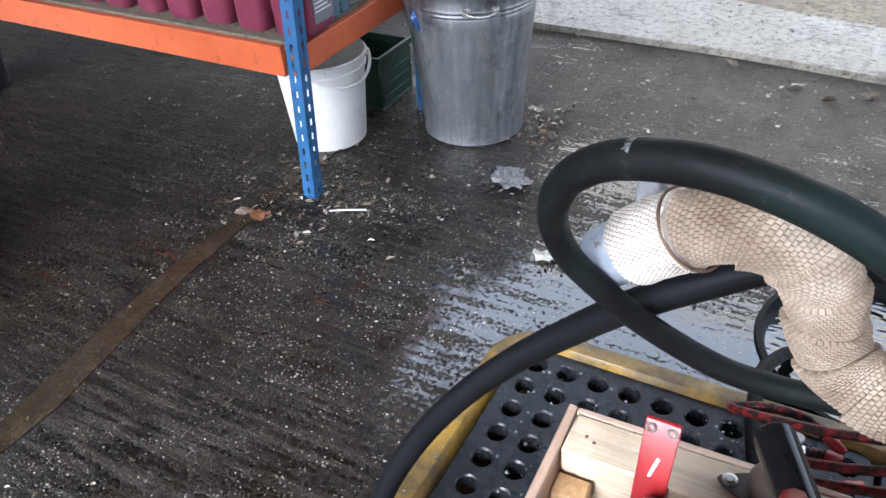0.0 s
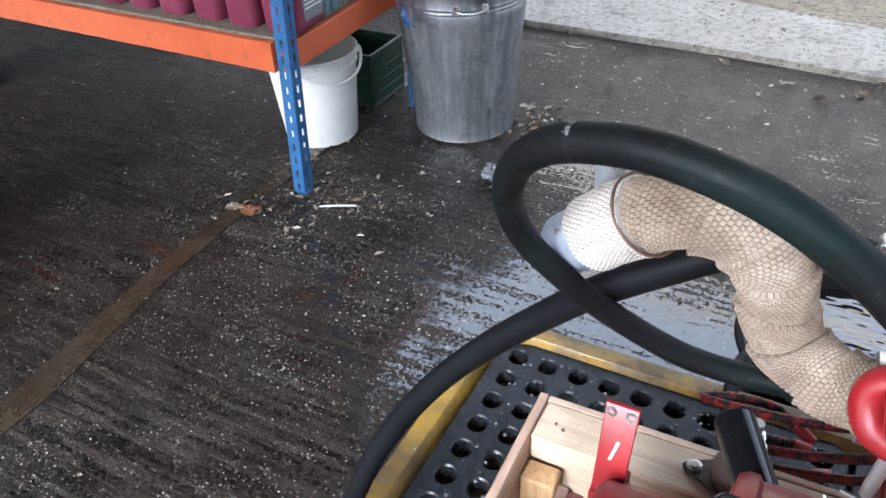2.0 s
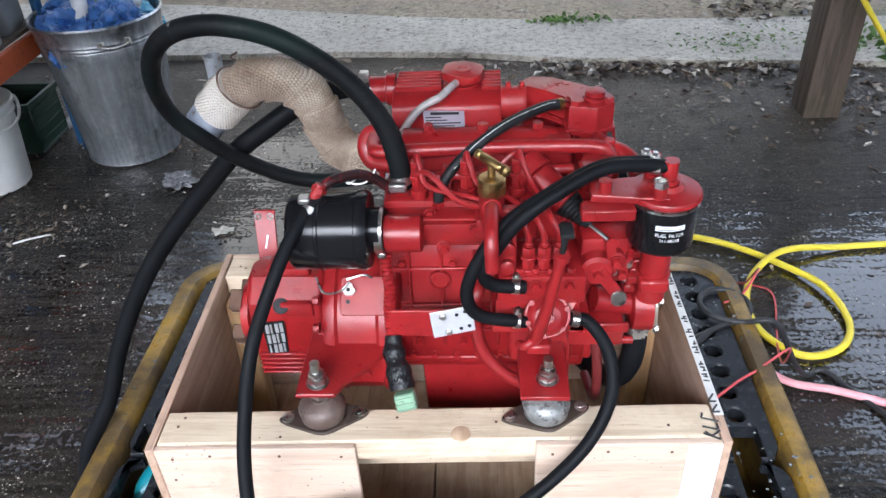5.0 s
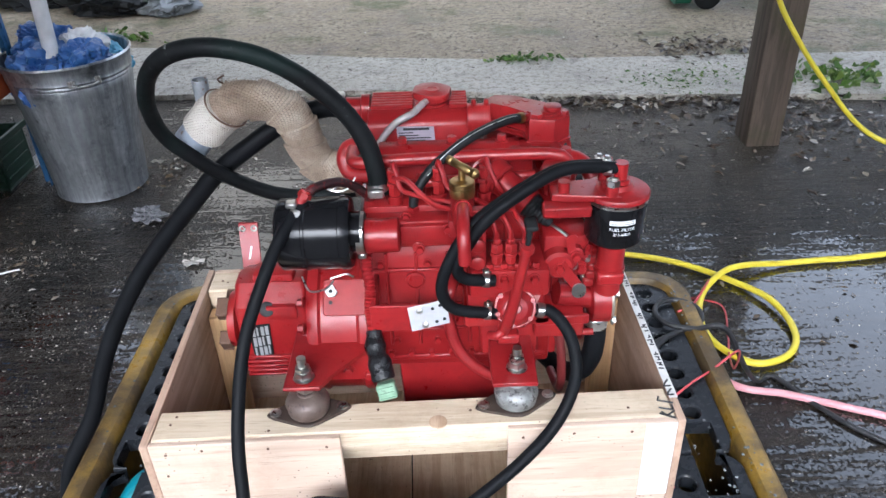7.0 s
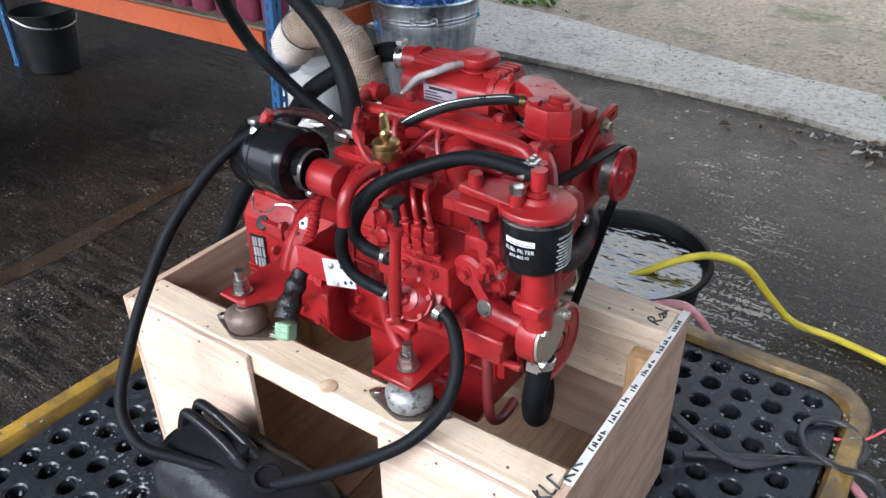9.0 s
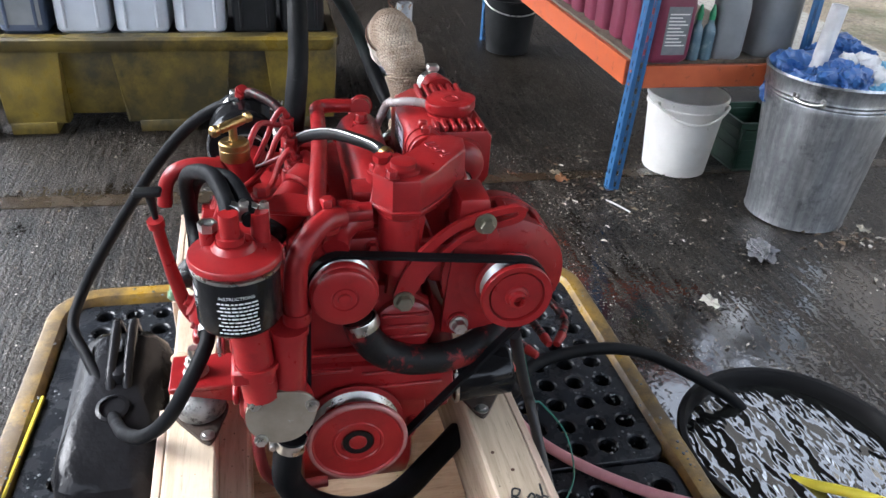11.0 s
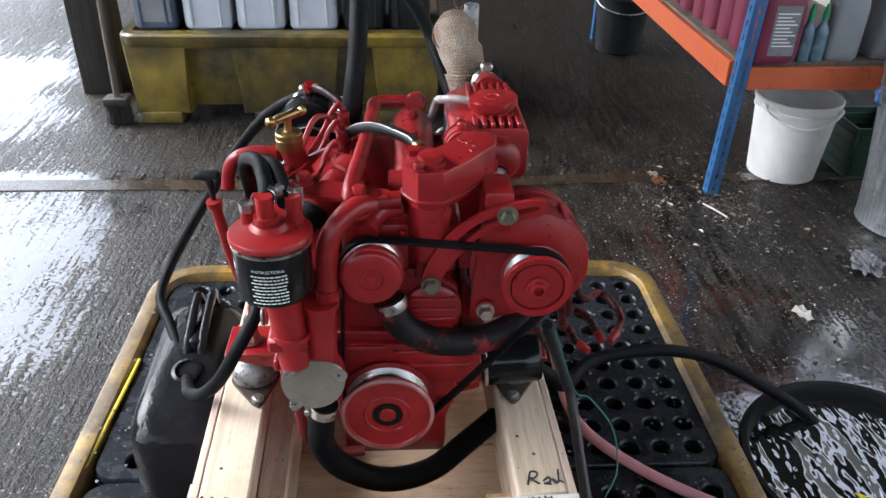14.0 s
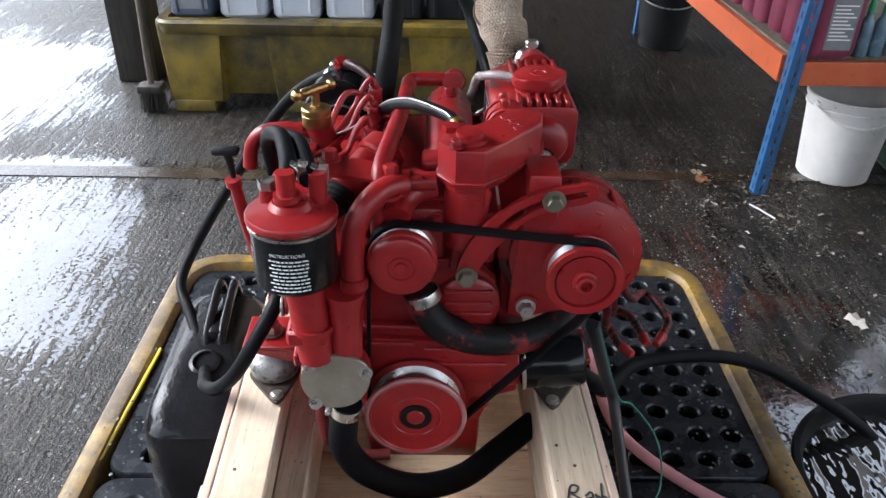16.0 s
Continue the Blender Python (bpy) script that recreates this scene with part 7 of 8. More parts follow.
scribble([[(0, 0), (0.004, 0.018), (0.012, 0.016), (0.008, 0.009), (0.003, 0.009), (0.014, 0.0)], [(0.018, 0.004), (0.024, 0.009), (0.026, 0.003), (0.019, 0.0), (0.027, -0.001)], [(0.036, 0.02), (0.035, 0.002), (0.029, 0.006), (0.032, 0.0), (0.037, 0.003), (0.041, 0.0)]], (0.346, 0.150, 0.6025), (0, 1, 0), (-1, 0.1, 0))
scribble([[(0, 0), (0.007, 0.021)], [(0.010, 0.018), (0.005, 0.010), (0.014, 0.0)], [(0.018, 0.021), (0.016, 0.003), (0.025, 0.002)], [(0.032, 0.021), (0.029, 0.0)], [(0.032, 0.021), (0.040, 0.019)]], (0.360, -0.219, 0.6025), (0.15, 0.99, 0), (-0.99, 0.15, 0), r=0.0014)
scribble([[(0, 0.003), (0.001, 0.012), (0.012, 0.004)], [(0.018, 0.003), (0.019, 0.012), (0.031, 0.004)]], (0.3735, -0.175, 0.6035), (0, 1, 0), (-1, 0, 0), r=0.0014)
rnd = random.Random(11)
st = []
y0 = -0.12
while y0 < 0.17:
    for k in range(rnd.randint(3, 6)):
        h = rnd.uniform(0.005, 0.010)
        st.append([(y0, 0.0015), (y0 + rnd.uniform(-0.002, 0.002), h)])
        if k % 2:
            st.append([(y0, h * 0.6), (y0 + 0.005, h * 0.5)])
        y0 += rnd.uniform(0.005, 0.008)
    y0 += rnd.uniform(0.01, 0.018)
scribble(st, (0.3735, 0, 0.6032), (0, 1, 0), (-1, 0, 0))
for x0, z0 in ((-0.34, 0.585), (-0.345, 0.545), (-0.29, 0.59), (-0.2, 0.588), (-0.12, 0.586), (0.15, 0.585), (0.22, 0.588), (0.3, 0.586), (-0.345, 0.45), (0.34, 0.5)):
    b = B()
    lathe(b, [(0.0021, 0), (0.0021, 0.0006)], (x0, -0.2241, z0), -Y, 10)
    part("nail_head", b, RUST, crate)
for x0, y0 in ((-0.34, -0.185), (-0.335, -0.17), (-0.2, -0.205), (-0.05, -0.175), (0.3, -0.195), (0.08, -0.185), (0.27, 0.15), (0.3, 0.165), (-0.34, 0.165), (-0.33, 0.16)):
    b = B()
    lathe(b, [(0.0021, 0), (0.0021, 0.0006)], (x0, y0, 0.6021), Z, 10)
    part("nail_head", b, RUST, crate)
b = B()
lathe(b, [(0.0125, 0), (0.0125, 0.0015), (0.0115, 0.002)], (0.034, -0.205, 0.602), Z, 22)
part("dowel_plug", b, PINE_Y, crate, "round wooden plug")
b = B()
box(b, 0.319, 0.3618, -0.226, -0.2242, 0.46, 0.6, 0.0004, 1)
part("paper_label", b, basic("blank white tape", (0.6, 0.58, 0.57), (0.68, 0.66, 0.65), (0.5, 0.6)), crate, "blank strip of white tape")
# the end panel's own ply edge, drawn as an added pale strip
b = B()
box(b, 0.3625, 0.3745, -0.18, 0.204, 0.6022, 0.603, 0.0003, 1)
part("paper_label", b, basic("pale plywood edge", (0.55, 0.54, 0.52), (0.66, 0.65, 0.63), (0.5, 0.6)), crate, "pale strip laid on the plywood edge")

# ---- rack with bottles ----
BLUE = basic("blue rack paint", (0.022, 0.085, 0.20), (0.035, 0.12, 0.26), (0.35, 0.5), 0, 20, 200, 0.2, 0.001, (0.015, 0.03, 0.06), 0.66)
ORANGE = basic("orange rack paint", (0.40, 0.078, 0.026), (0.50, 0.11, 0.036), (0.35, 0.5), 0, 12, 200, 0.2, 0.001, (0.17, 0.05, 0.025), 0.62)
CHIP = basic("dirty chipboard", (0.10, 0.08, 0.06), (0.17, 0.14, 0.10), (0.7, 0.9), 0, 30, 150, 0.4, 0.002, (0.05, 0.04, 0.03), 0.58)


def galvanised():
    """Spangled zinc sheet with upright bright runs, rubbed patches and dark oily stains low down its sides."""
    m, nt, b = mat("galvanised sheet")
    co = coords(nt)
    runs = noisetex(nt, co, 9.0, 7, 0.7, (3.2, 3.2, 0.25))
    col = ramp(nt, runs, [(0.3, (0.20, 0.21, 0.22)), (0.5, (0.36, 0.375, 0.39)), (0.68, (0.56, 0.575, 0.59))])
    v = nt.nodes.new("ShaderNodeTexVoronoi")
    v.inputs["Scale"].default_value = 70.0
    nt.links.new(co, v.inputs["Vector"])
    col = mixc(nt, 0.18, col, ramp(nt, v.outputs["Color"], [(0.2, grey(0.25)), (0.8, grey(0.75))]), "OVERLAY")
    stain = ramp(nt, noisetex(nt, co, 6.0, 9, 0.75), [(0.53, grey(0)), (0.66, grey(0.85))])
    col = mixc(nt, stain, col, (0.06, 0.062, 0.065))
    nt.links.new(col, b.inputs["Base Color"])
    b.inputs["Metallic"].default_value = 0.85
    nt.links.new(ramp(nt, runs, [(0.35, grey(0.48)), (0.65, grey(0.28))]), b.inputs["Roughness"])
    n1 = bump(nt, b, noisetex(nt, co, 30.0, 5, 0.65), 0.12, 0.003)
    bump(nt, b, noisetex(nt, co, 6.0, 2, 0.5), 0.35, 0.02, n1)
    return m


GALV = galvanised()
WHITE = basic("dirty white plastic", (0.60, 0.59, 0.55), (0.70, 0.69, 0.66), (0.35, 0.5), 0, 8, 200, 0.1, 0.001, (0.30, 0.27, 0.22), 0.72)
GREY_P = basic("grey plastic", (0.15, 0.16, 0.165), (0.22, 0.23, 0.24), (0.35, 0.5), 0, 8, 120, 0.1, 0.001, (0.15, 0.15, 0.15), 0.7)
BURG = basic("burgundy plastic", (0.12, 0.018, 0.04), (0.18, 0.03, 0.06), (0.3, 0.45), 0, 12, 120, 0.1, 0.001, (0.07, 0.02, 0.03), 0.7)
rack = thing("storage_rack", (-2.6, 1.6, 0), "blue and orange slotted steel rack with chipboard shelf", "rack")


def slotted_post(x, y, sx, sy, h, lean=0.0):
    """An angle post with rows of keyhole slots; sx, sy say where its flanges point, lean how far it tips in x."""
    b = B()
    w, t = 0.042, 0.0025
    for flange in (0, 1):
        n = int(h / 0.0465)
        for k in range(n):
            z0, z1 = k * 0.0465, (k + 1) * 0.0465
            a0, a1 = w * 0.42, w * 0.62
            zs0, zs1 = z0 + 0.012, z0 + 0.034
            for p0, p1, q0, q1 in ((0, a0, z0, z1), (a1, w, z0, z1), (a0, a1, z0, zs0), (a0, a1, zs1, z1)):
                if flange == 0:
                    box(b, *sorted((x + sx * p0, x + sx * p1)), *sorted((y, y + sy * t)), q0, q1)
                else:
                    box(b, *sorted((x, x + sx * t)), *sorted((y + sy * (p0 + t), y + sy * p1 if p1 > t else y + sy * (t + 0.001))), q0, q1)
    bmesh.ops.remove_doubles(b, verts=b.verts, dist=0.0001)
    for v in b.verts:
        v.co.x += lean * v.co.z
    p = part("upright", b, BLUE, rack, "blue slotted upright", smooth=False)
    f = B()
    box(f, x - 0.03 if sx < 0 else x - 0.005, x + 0.005 if sx < 0 else x + 0.03, y - 0.005, y + 0.03, 0, 0.004)
    part("foot_plate", f, BLUE, p)
    return p


def beam(x0, x1, y0, y1, z0, z1):
    b = B()
    long_x = (x1 - x0) > (y1 - y0)
    box(b, x0, x1, y0, y1, z0, z1, 0.002, 1)
    if long_x:
        box(b, x0, x1, y0, y0 + 0.02, z1 - 0.004, z1 + 0.012, 0.001, 1)
    part("beam", b, ORANGE, rack, "chipped orange beam", smooth=False)


slotted_post(-1.535, 1.143, -1, 1, 1.7, 0.07)
slotted_post(-3.56, 1.155, 1, 1, 1.7)
slotted_post(-1.50, 1.80, -1, -1, 1.7)
for z in (0.404, 0.86):
    dx = 0.07 * z
    beam(-3.56, -1.580 + dx, 1.131, 1.153, z, z + 0.075)
    beam(-1.561 + dx, -1.539 + dx, 1.188, 1.76, z, z + 0.078)
    b = B()
    box(b, -3.56, -1.565 + dx, 1.158, 1.82, z + 0.076, z + 0.092, 0.002, 1)
    part("shelf_board", b, CHIP, rack, "dirty chipboard shelf board")
for k in range(2):
    b = B()
    lathe(b, [(0.005, 0), (0.005, 0.003)], (-1.506 - 0.017, 1.1428, 0.416 + k * 0.046), -Y, 10)
    part("beam_rivet", b, ORANGE, rack)
SH = 0.4965


def bottle(x, y, w, d, h, m, label, cap=None, turn=0.0, name="plastic_bottle", group="bottles on the rack", flutes=True):
    ob = thing(name, (x, y, SH), label, "bottle", group)
    b = B()
    prev = None
    for f, g, z in ((0.86, 0.86, 0), (0.98, 0.98, 0.012), (1, 1, 0.03), (1, 1, 0.55 * h), (0.96, 0.98, 0.66 * h), (0.72, 0.86, 0.78 * h), (0.42, 0.6, 0.88 * h), (0.26, 0.42, 0.93 * h)):
        cur = []
        for px, py in rounded(w * f, d * g, min(w * f, d * g) * 0.28, 5, -(1 - f) * w * 0.32, 0):
            c = Matrix.Rotation(turn, 2) @ Vector((px, py))
            cur.append(b.verts.new((x + c.x, y + c.y, SH + z)))
        if prev:
            bridge(b, prev, cur)
        else:
            b.faces.new(cur)
        prev = cur
    b.faces.new(prev)
    part("body", b, m, ob)
    c = Matrix.Rotation(turn, 2) @ Vector((-(1 - 0.26) * w * 0.32, 0))
    b = B()
    lathe(b, [(w * 0.11, 0), (w * 0.115, 0.02), (w * 0.1, 0.026)], (x + c.x, y + c.y, SH + 0.93 * h), Z, 18)
    part("cap", b, cap or m, ob)
    g = B()
    h0 = Matrix.Rotation(turn, 2) @ Vector((w * 0.44, 0))
    h1 = Matrix.Rotation(turn, 2) @ Vector((-w * 0.08, 0))
    tube(g, [(x + h0.x, y + h0.y, SH + 0.56 * h), (x + h0.x, y + h0.y, SH + 0.78 * h), (x + (h0.x + h1.x) / 2, y + (h0.y + h1.y) / 2, SH + 0.93 * h), (x + h1.x, y + h1.y, SH + 0.92 * h)], d * 0.11, 10)
    part("handle", g, m, ob)
    # moulded flutes on the lower body
    if m is BURG and flutes:
        for s in (-1, 1):
            f = B()
            e = Matrix.Rotation(turn, 2) @ Vector((w * 0.18 * s, -d * 0.5))
            e2 = Matrix.Rotation(turn, 2) @ Vector((w * 0.02 * s, -d * 0.49))
            tube(f, [(x + e.x, y + e.y, SH + 0.05), (x + e.x, y + e.y, SH + 0.3 * h), (x + e2.x, y + e2.y, SH + 0.5 * h)], 0.008, 8)
            part("flute", f, m, ob)
    return ob


one = bottle(-1.70, 1.262, 0.15, 0.112, 0.33, BURG, "burgundy plastic oil bottle on the shelf", BLACK_PL, radians(90))
for k in range(1, 6):
    copy_thing(one, Matrix.Translation((-1.70 - 0.134 * k, 1.262 + 0.006 * (k % 2), SH)) @ Matrix.Rotation(0.05 * (k % 3 - 1), 4, "Z"))
lab = bottle(-1.558, 1.262, 0.155, 0.125, 0.33, BURG, "burgundy plastic oil bottle with a grey label", BLACK_PL, radians(90), flutes=False)
b = B()
box(b, -1.4955, -1.4935, 1.225, 1.31, SH + 0.03, SH + 0.19, 0.0)
pl = part("paper_label", b, basic("grey paper label", (0.11, 0.115, 0.12), (0.17, 0.175, 0.18), (0.5, 0.6)), lab, "grey label with small print")
b = B()
for k in range(10):
    box(b, -1.4935, -1.4929, 1.232, 1.303 - 0.012 * (k % 3), SH + 0.06 + k * 0.0115, SH + 0.064 + k * 0.0115)
tagged(part("printed_line", b, WHITE, pl), kind="stuff")
TEAL = basic("blue green glass fluid", (0.07, 0.12, 0.15), (0.11, 0.17, 0.2), (0.2, 0.3))
GREENCAP = basic("green cap", (0.01, 0.16, 0.06), (0.02, 0.22, 0.09), (0.35, 0.5))
for y0 in (1.368, 1.415):
    ob = thing("small_bottle", (-1.54, y0, SH), "slim blue-green bottle with green cap", "bottle", "slim bottles")
    b = B()
    lathe(b, [(0.019, 0), (0.0225, 0.004), (0.0225, 0.095), (0.0185, 0.112), (0.010, 0.125), (0.010, 0.14)], (-1.54, y0, SH), Z, 18)
    part("body", b, TEAL, ob)
    b = B()
    lathe(b, [(0.0105, 0), (0.0115, 0.02), (0.009, 0.03), (0.004, 0.05)], (-1.54, y0, SH + 0.138), Z, 14)
    part("cap", b, GREENCAP, ob)
bottle(-1.575, 1.505, 0.115, 0.095, 0.3, GREY_P, "grey plastic fluid bottle on the shelf", BLACK_PL, radians(80))
bottle(-1.615, 1.70, 0.165, 0.13, 0.36, GREY_P, "large grey plastic can on the shelf", BLACK_PL, radians(95))
bottle(-2.72, 1.30, 0.2, 0.18, 0.2, BLACK_PL, "low black plastic container on the shelf", BLACK_PL, 0.0)

# ---- bin ----
bin_ = thing("metal_bin", (-1.300, 1.772, 0), "dented galvanised metal dustbin filled with rubbish", "bin")
b = B()
rings = []
prof = [(0.165, 0.0), (0.172, 0.004), (0.170, 0.012), (0.176, 0.09), (0.186, 0.2), (0.199, 0.33), (0.207, 0.42), (0.212, 0.445), (0.2105, 0.45), (0.2145, 0.457), (0.213, 0.464), (0.218, 0.472), (0.216, 0.48), (0.222, 0.52), (0.227, 0.528), (0.2225, 0.535), (0.216, 0.53), (0.2, 0.38), (0.19, 0.36), (0, 0.36)]
lathe(b, prof, (-1.300, 1.772, 0), Z, 56)
for v in b.verts:
    p = Vector((v.co.x + 1.300, v.co.y - 1.772, 0))
    if 0.02 < v.co.z < 0.44 and p.length > 0.1:
        v.co += p.normalized() * 0.006 * noise.noise(Vector((v.co.x * 7, v.co.y * 7, v.co.z * 6)))
part("body", b, GALV, bin_)
b = B()
a0 = -0.95
for s in (-1, 1):
    c = Vector((-1.300 + 0.2175 * math.cos(a0 + s * 0.2), 1.772 + 0.2175 * math.sin(a0 + s * 0.2), 0.475))
    box(b, c.x - 0.012, c.x + 0.012, c.y - 0.006, c.y + 0.004, c.z - 0.014, c.z + 0.012, 0.002, 1)
tube(b, [(-1.300 + 0.226 * math.cos(a0 + t), 1.772 + 0.226 * math.sin(a0 + t), 0.475 - 0.012 * math.cos(t * 6)) for t in (-0.2, -0.1, 0, 0.1, 0.2)], 0.004, 8)
part("handle", b, STEEL, bin_)
BLUEBAG = basic("blue plastic sheet", (0.02, 0.06, 0.20), (0.05, 0.14, 0.36), (0.25, 0.4), 0, 14, 60, 0.5, 0.01)
SKYBAG = basic("light blue plastic", (0.10, 0.34, 0.52), (0.2, 0.48, 0.66), (0.3, 0.45), 0, 14, 60, 0.5, 0.01)
PAPER = basic("crumpled paper", (0.5, 0.5, 0.5), (0.66, 0.66, 0.66), (0.7, 0.9), 0, 14, 60, 0.5, 0.01)


def lump(name, at, size, m, label, cat, seed, amp=0.35):
    b = B()
    bmesh.ops.create_icosphere(b, subdivisions=5, radius=1.0)
    for v in b.verts:
        q = v.co + 0.35 * noise.noise_vector(v.co * 1.6 + Vector((seed, 0, 0)))
        n = noise.noise(v.co * 1.7 + Vector((seed * 3.1, 0, 0))) + 1.3 * (0.3 - abs(noise.noise(q * 2.6 + Vector((0, seed * 2.3, 0))))) + 0.7 * (0.3 - abs(noise.noise(q * 6.5 + Vector((0, seed * 2.3, 0)))))
        r = 1 + amp * n
        v.co = Vector((at[0] + v.co.x * size[0] * r, at[1] + v.co.y * size[1] * r, at[2] + v.co.z * size[2] * r))
    return solo(name, b, m, label, cat)


for k, (dx, dy, s, m, nm, lb) in enumerate(((-0.06, -0.06, 0.12, BLUEBAG, "plastic_sack", "crumpled dark blue plastic sack in the bin"), (0.09, -0.05, 0.09, BLUEBAG, "plastic_sack", "crumpled dark blue plastic sack in the bin"), (-0.1, 0.08, 0.1, BLUEBAG, "plastic_sack", "crumpled dark blue plastic sack in the bin"),
                                             (0.12, 0.06, 0.07, SKYBAG, "plastic_bag", "crumpled light blue plastic bag in the bin"), (0.04, 0.12, 0.07, SKYBAG, "plastic_bag", "crumpled light blue plastic bag in the bin"), (0.05, 0.03, 0.08, PAPER, "waste_paper", "crumpled grey waste paper in the bin"), (0.14, -0.01, 0.05, PAPER, "waste_paper", "crumpled grey waste paper in the bin"))):
    lump(nm, (-1.300 + dx, 1.772 + dy, 0.47 + 0.03 * (k % 3)), (s, s, s * 0.8), m, lb, "rubbish", k + 1)
b = B()
lathe(b, [(0.026, 0), (0.026, 0.36), (0.024, 0.36), (0.023, 0.1), (0, 0.1)], (-1.315, 1.69, 0.38), (0.02, 0.06, 1), 22)
solo("cardboard_tube", b, PAPER, "pale cardboard tube standing in the bin", "tube")

# ---- bucket ----
bk = thing("plastic_bucket", (-1.722, 1.50, 0), "dirty white plastic bucket under the shelf", "bucket")
b = B()
lathe(b, [(0.118, 0), (0.124, 0.004), (0.128, 0.05), (0.146, 0.262), (0.152, 0.264), (0.152, 0.272), (0.147, 0.275), (0.149, 0.295), (0.156, 0.297), (0.157, 0.308), (0.153, 0.312), (0.147, 0.308), (0.143, 0.26), (0.12, 0.01), (0, 0.01)], (-1.722, 1.50, 0), Z, 48)
part("body", b, basic("scuffed white plastic", (0.58, 0.57, 0.54), (0.72, 0.71, 0.68), (0.4, 0.55), 0, 9, 120, 0.1, 0.001, (0.30, 0.27, 0.23), 0.67), bk)
b = B()
A0 = -0.25
pts = []
for k in range(13):
    t = A0 + (k / 12 - 0.5) * 2.0
    pts.append((-1.722 + 0.163 * math.cos(t), 1.50 + 0.163 * math.sin(t), 0.285 - 0.05 * math.sin(math.pi * k / 12)))
tube(b, pts, 0.0055, 8, 3)
for t in (A0 - 1.0, A0 + 1.0):
    lathe(b, [(0.012, 0), (0.012, 0.012), (0.008, 0.016)], (-1.722 + 0.15 * math.cos(t), 1.50 + 0.15 * math.sin(t), 0.285), (math.cos(t), math.sin(t), 0), 14)
part("handle", b, WHITE, bk, "white plastic carrying handle")
GREENP = basic("green plastic crate", (0.0015, 0.015, 0.007), (0.0025, 0.026, 0.012), (0.4, 0.55), 0, 12, 100, 0.1, 0.001, (0.01, 0.04, 0.02), 0.62)
gc = thing("plastic_crate", (-1.77, 1.83, 0), "green plastic crate behind the bucket", "crate")
for x0, x1, y0, y1, z0, z1, nm in ((-1.9, -1.645, 1.72, 1.94, 0, 0.012, "base"), (-1.9, -1.645, 1.72, 1.727, 0.012, 0.2, "side"), (-1.9, -1.645, 1.933, 1.94, 0.012, 0.2, "side"), (-1.9, -1.893, 1.728, 1.932, 0.012, 0.2, "side"), (-1.652, -1.645, 1.728, 1.932, 0.012, 0.2, "side"), (-1.91, -1.635, 1.705, 1.719, 0.185, 0.21, "rim"), (-1.644, -1.63, 1.705, 1.95, 0.185, 0.21, "rim")):
    b = B()
    box(b, x0, x1, y0, y1, z0, z1, 0.002, 1)
    if nm == "side":
        for k in range(4):
            zz = 0.03 + k * 0.042
            if x1 - x0 > y1 - y0:
                box(b, x0 + 0.01, x1 - 0.01, y0 - 0.004, y0, zz, zz + 0.02, 0.001, 1)
            else:
                box(b, x1, x1 + 0.004, y0 + 0.01, y1 - 0.01, zz, zz + 0.02, 0.001, 1)
    part(nm, b, GREENP, gc)

# ---- posts ----
BROWNP = wood("weathered brown post", (0.060, 0.044, 0.033), (0.105, 0.078, 0.058), (0.05, 0.05, 0.022), 2, 5.0)
DARKP = wood("dark creosoted post", (0.012, 0.010, 0.008), (0.028, 0.022, 0.017), (0.03, 0.033, 0.02), 2, 5.0)
b = B()
box(b, 1.281, 1.418, 1.898, 2.04, 0.0, 2.75, 0.006)
solo("timber_post", b, BROWNP, "weathered brown timber post with mossy edge", "post")
b = B()
box(b, -2.745, -2.592, -1.445, -1.262, 0.0, 2.75, 0.006)
solo("timber_post", b, DARKP, "dark creosoted timber post on the wet floor", "post")

# ---- second spill pallet with cans ----
MOSSY = dirty_plastic("mossy yellow plastic", (0.20, 0.14, 0.022), (0.27, 0.19, 0.03), (0.022, 0.018, 0.010), (0.055, 0.045, 0.016), 3.0, 0.33, 0.56)
sp2 = thing("spill_pallet", (-2.69, -0.455, 0), "mossy yellow plastic spill pallet holding cans", "spill pallet")
b = B()
yc0, yc1 = -1.11, 0.2
front = [(yc0 + 0.02, 0.04), (yc0, 0.375), (yc1, 0.385), (yc1 - 0.02, 0.04), (-0.07, 0.04), (-0.08, 0.34), (-0.24, 0.34), (-0.25, 0.04), (-0.645, 0.04), (-0.66, 0.335), (-0.87, 0.335), (-0.865, 0.04)]
prism(b, front, (-2.24, 0, 0), Y, Z, X * -0.09, 0.012, 3)
box(b, -3.09, -2.31, yc0 + 0.01, yc1 - 0.01, 0.05, 0.33, 0.02)
prevr = None
for dw, z, rr in ((0.0, 0.33, 0.06), (0.02, 0.345, 0.07), (0.02, 0.375, 0.07), (0.0, 0.385, 0.065), (-0.07, 0.384, 0.05), (-0.08, 0.36, 0.05)):
    cur = ring(b, 0.87 + dw, 1.31 + dw, rr, z, -2.67, -0.455)
    if prevr:
        bridge(b, prevr, cur)
    prevr = cur
part("sump", b, MOSSY, sp2)
for y0 in (-1.03, -0.5, -0.04):
    b = B()
    box(b, -2.38, -2.235, y0 - 0.1 + (0.05 if y0 < -1 else 0), y0 + 0.12, 0.0, 0.05, 0.006)
    part("foot", b, MOSSY, sp2)
b = B()
box(b, -3.04, -2.3, -1.06, 0.155, 0.352, 0.372, 0.004)
part("deck_grid", b, BLACK_PL, sp2, "black plastic deck grid")


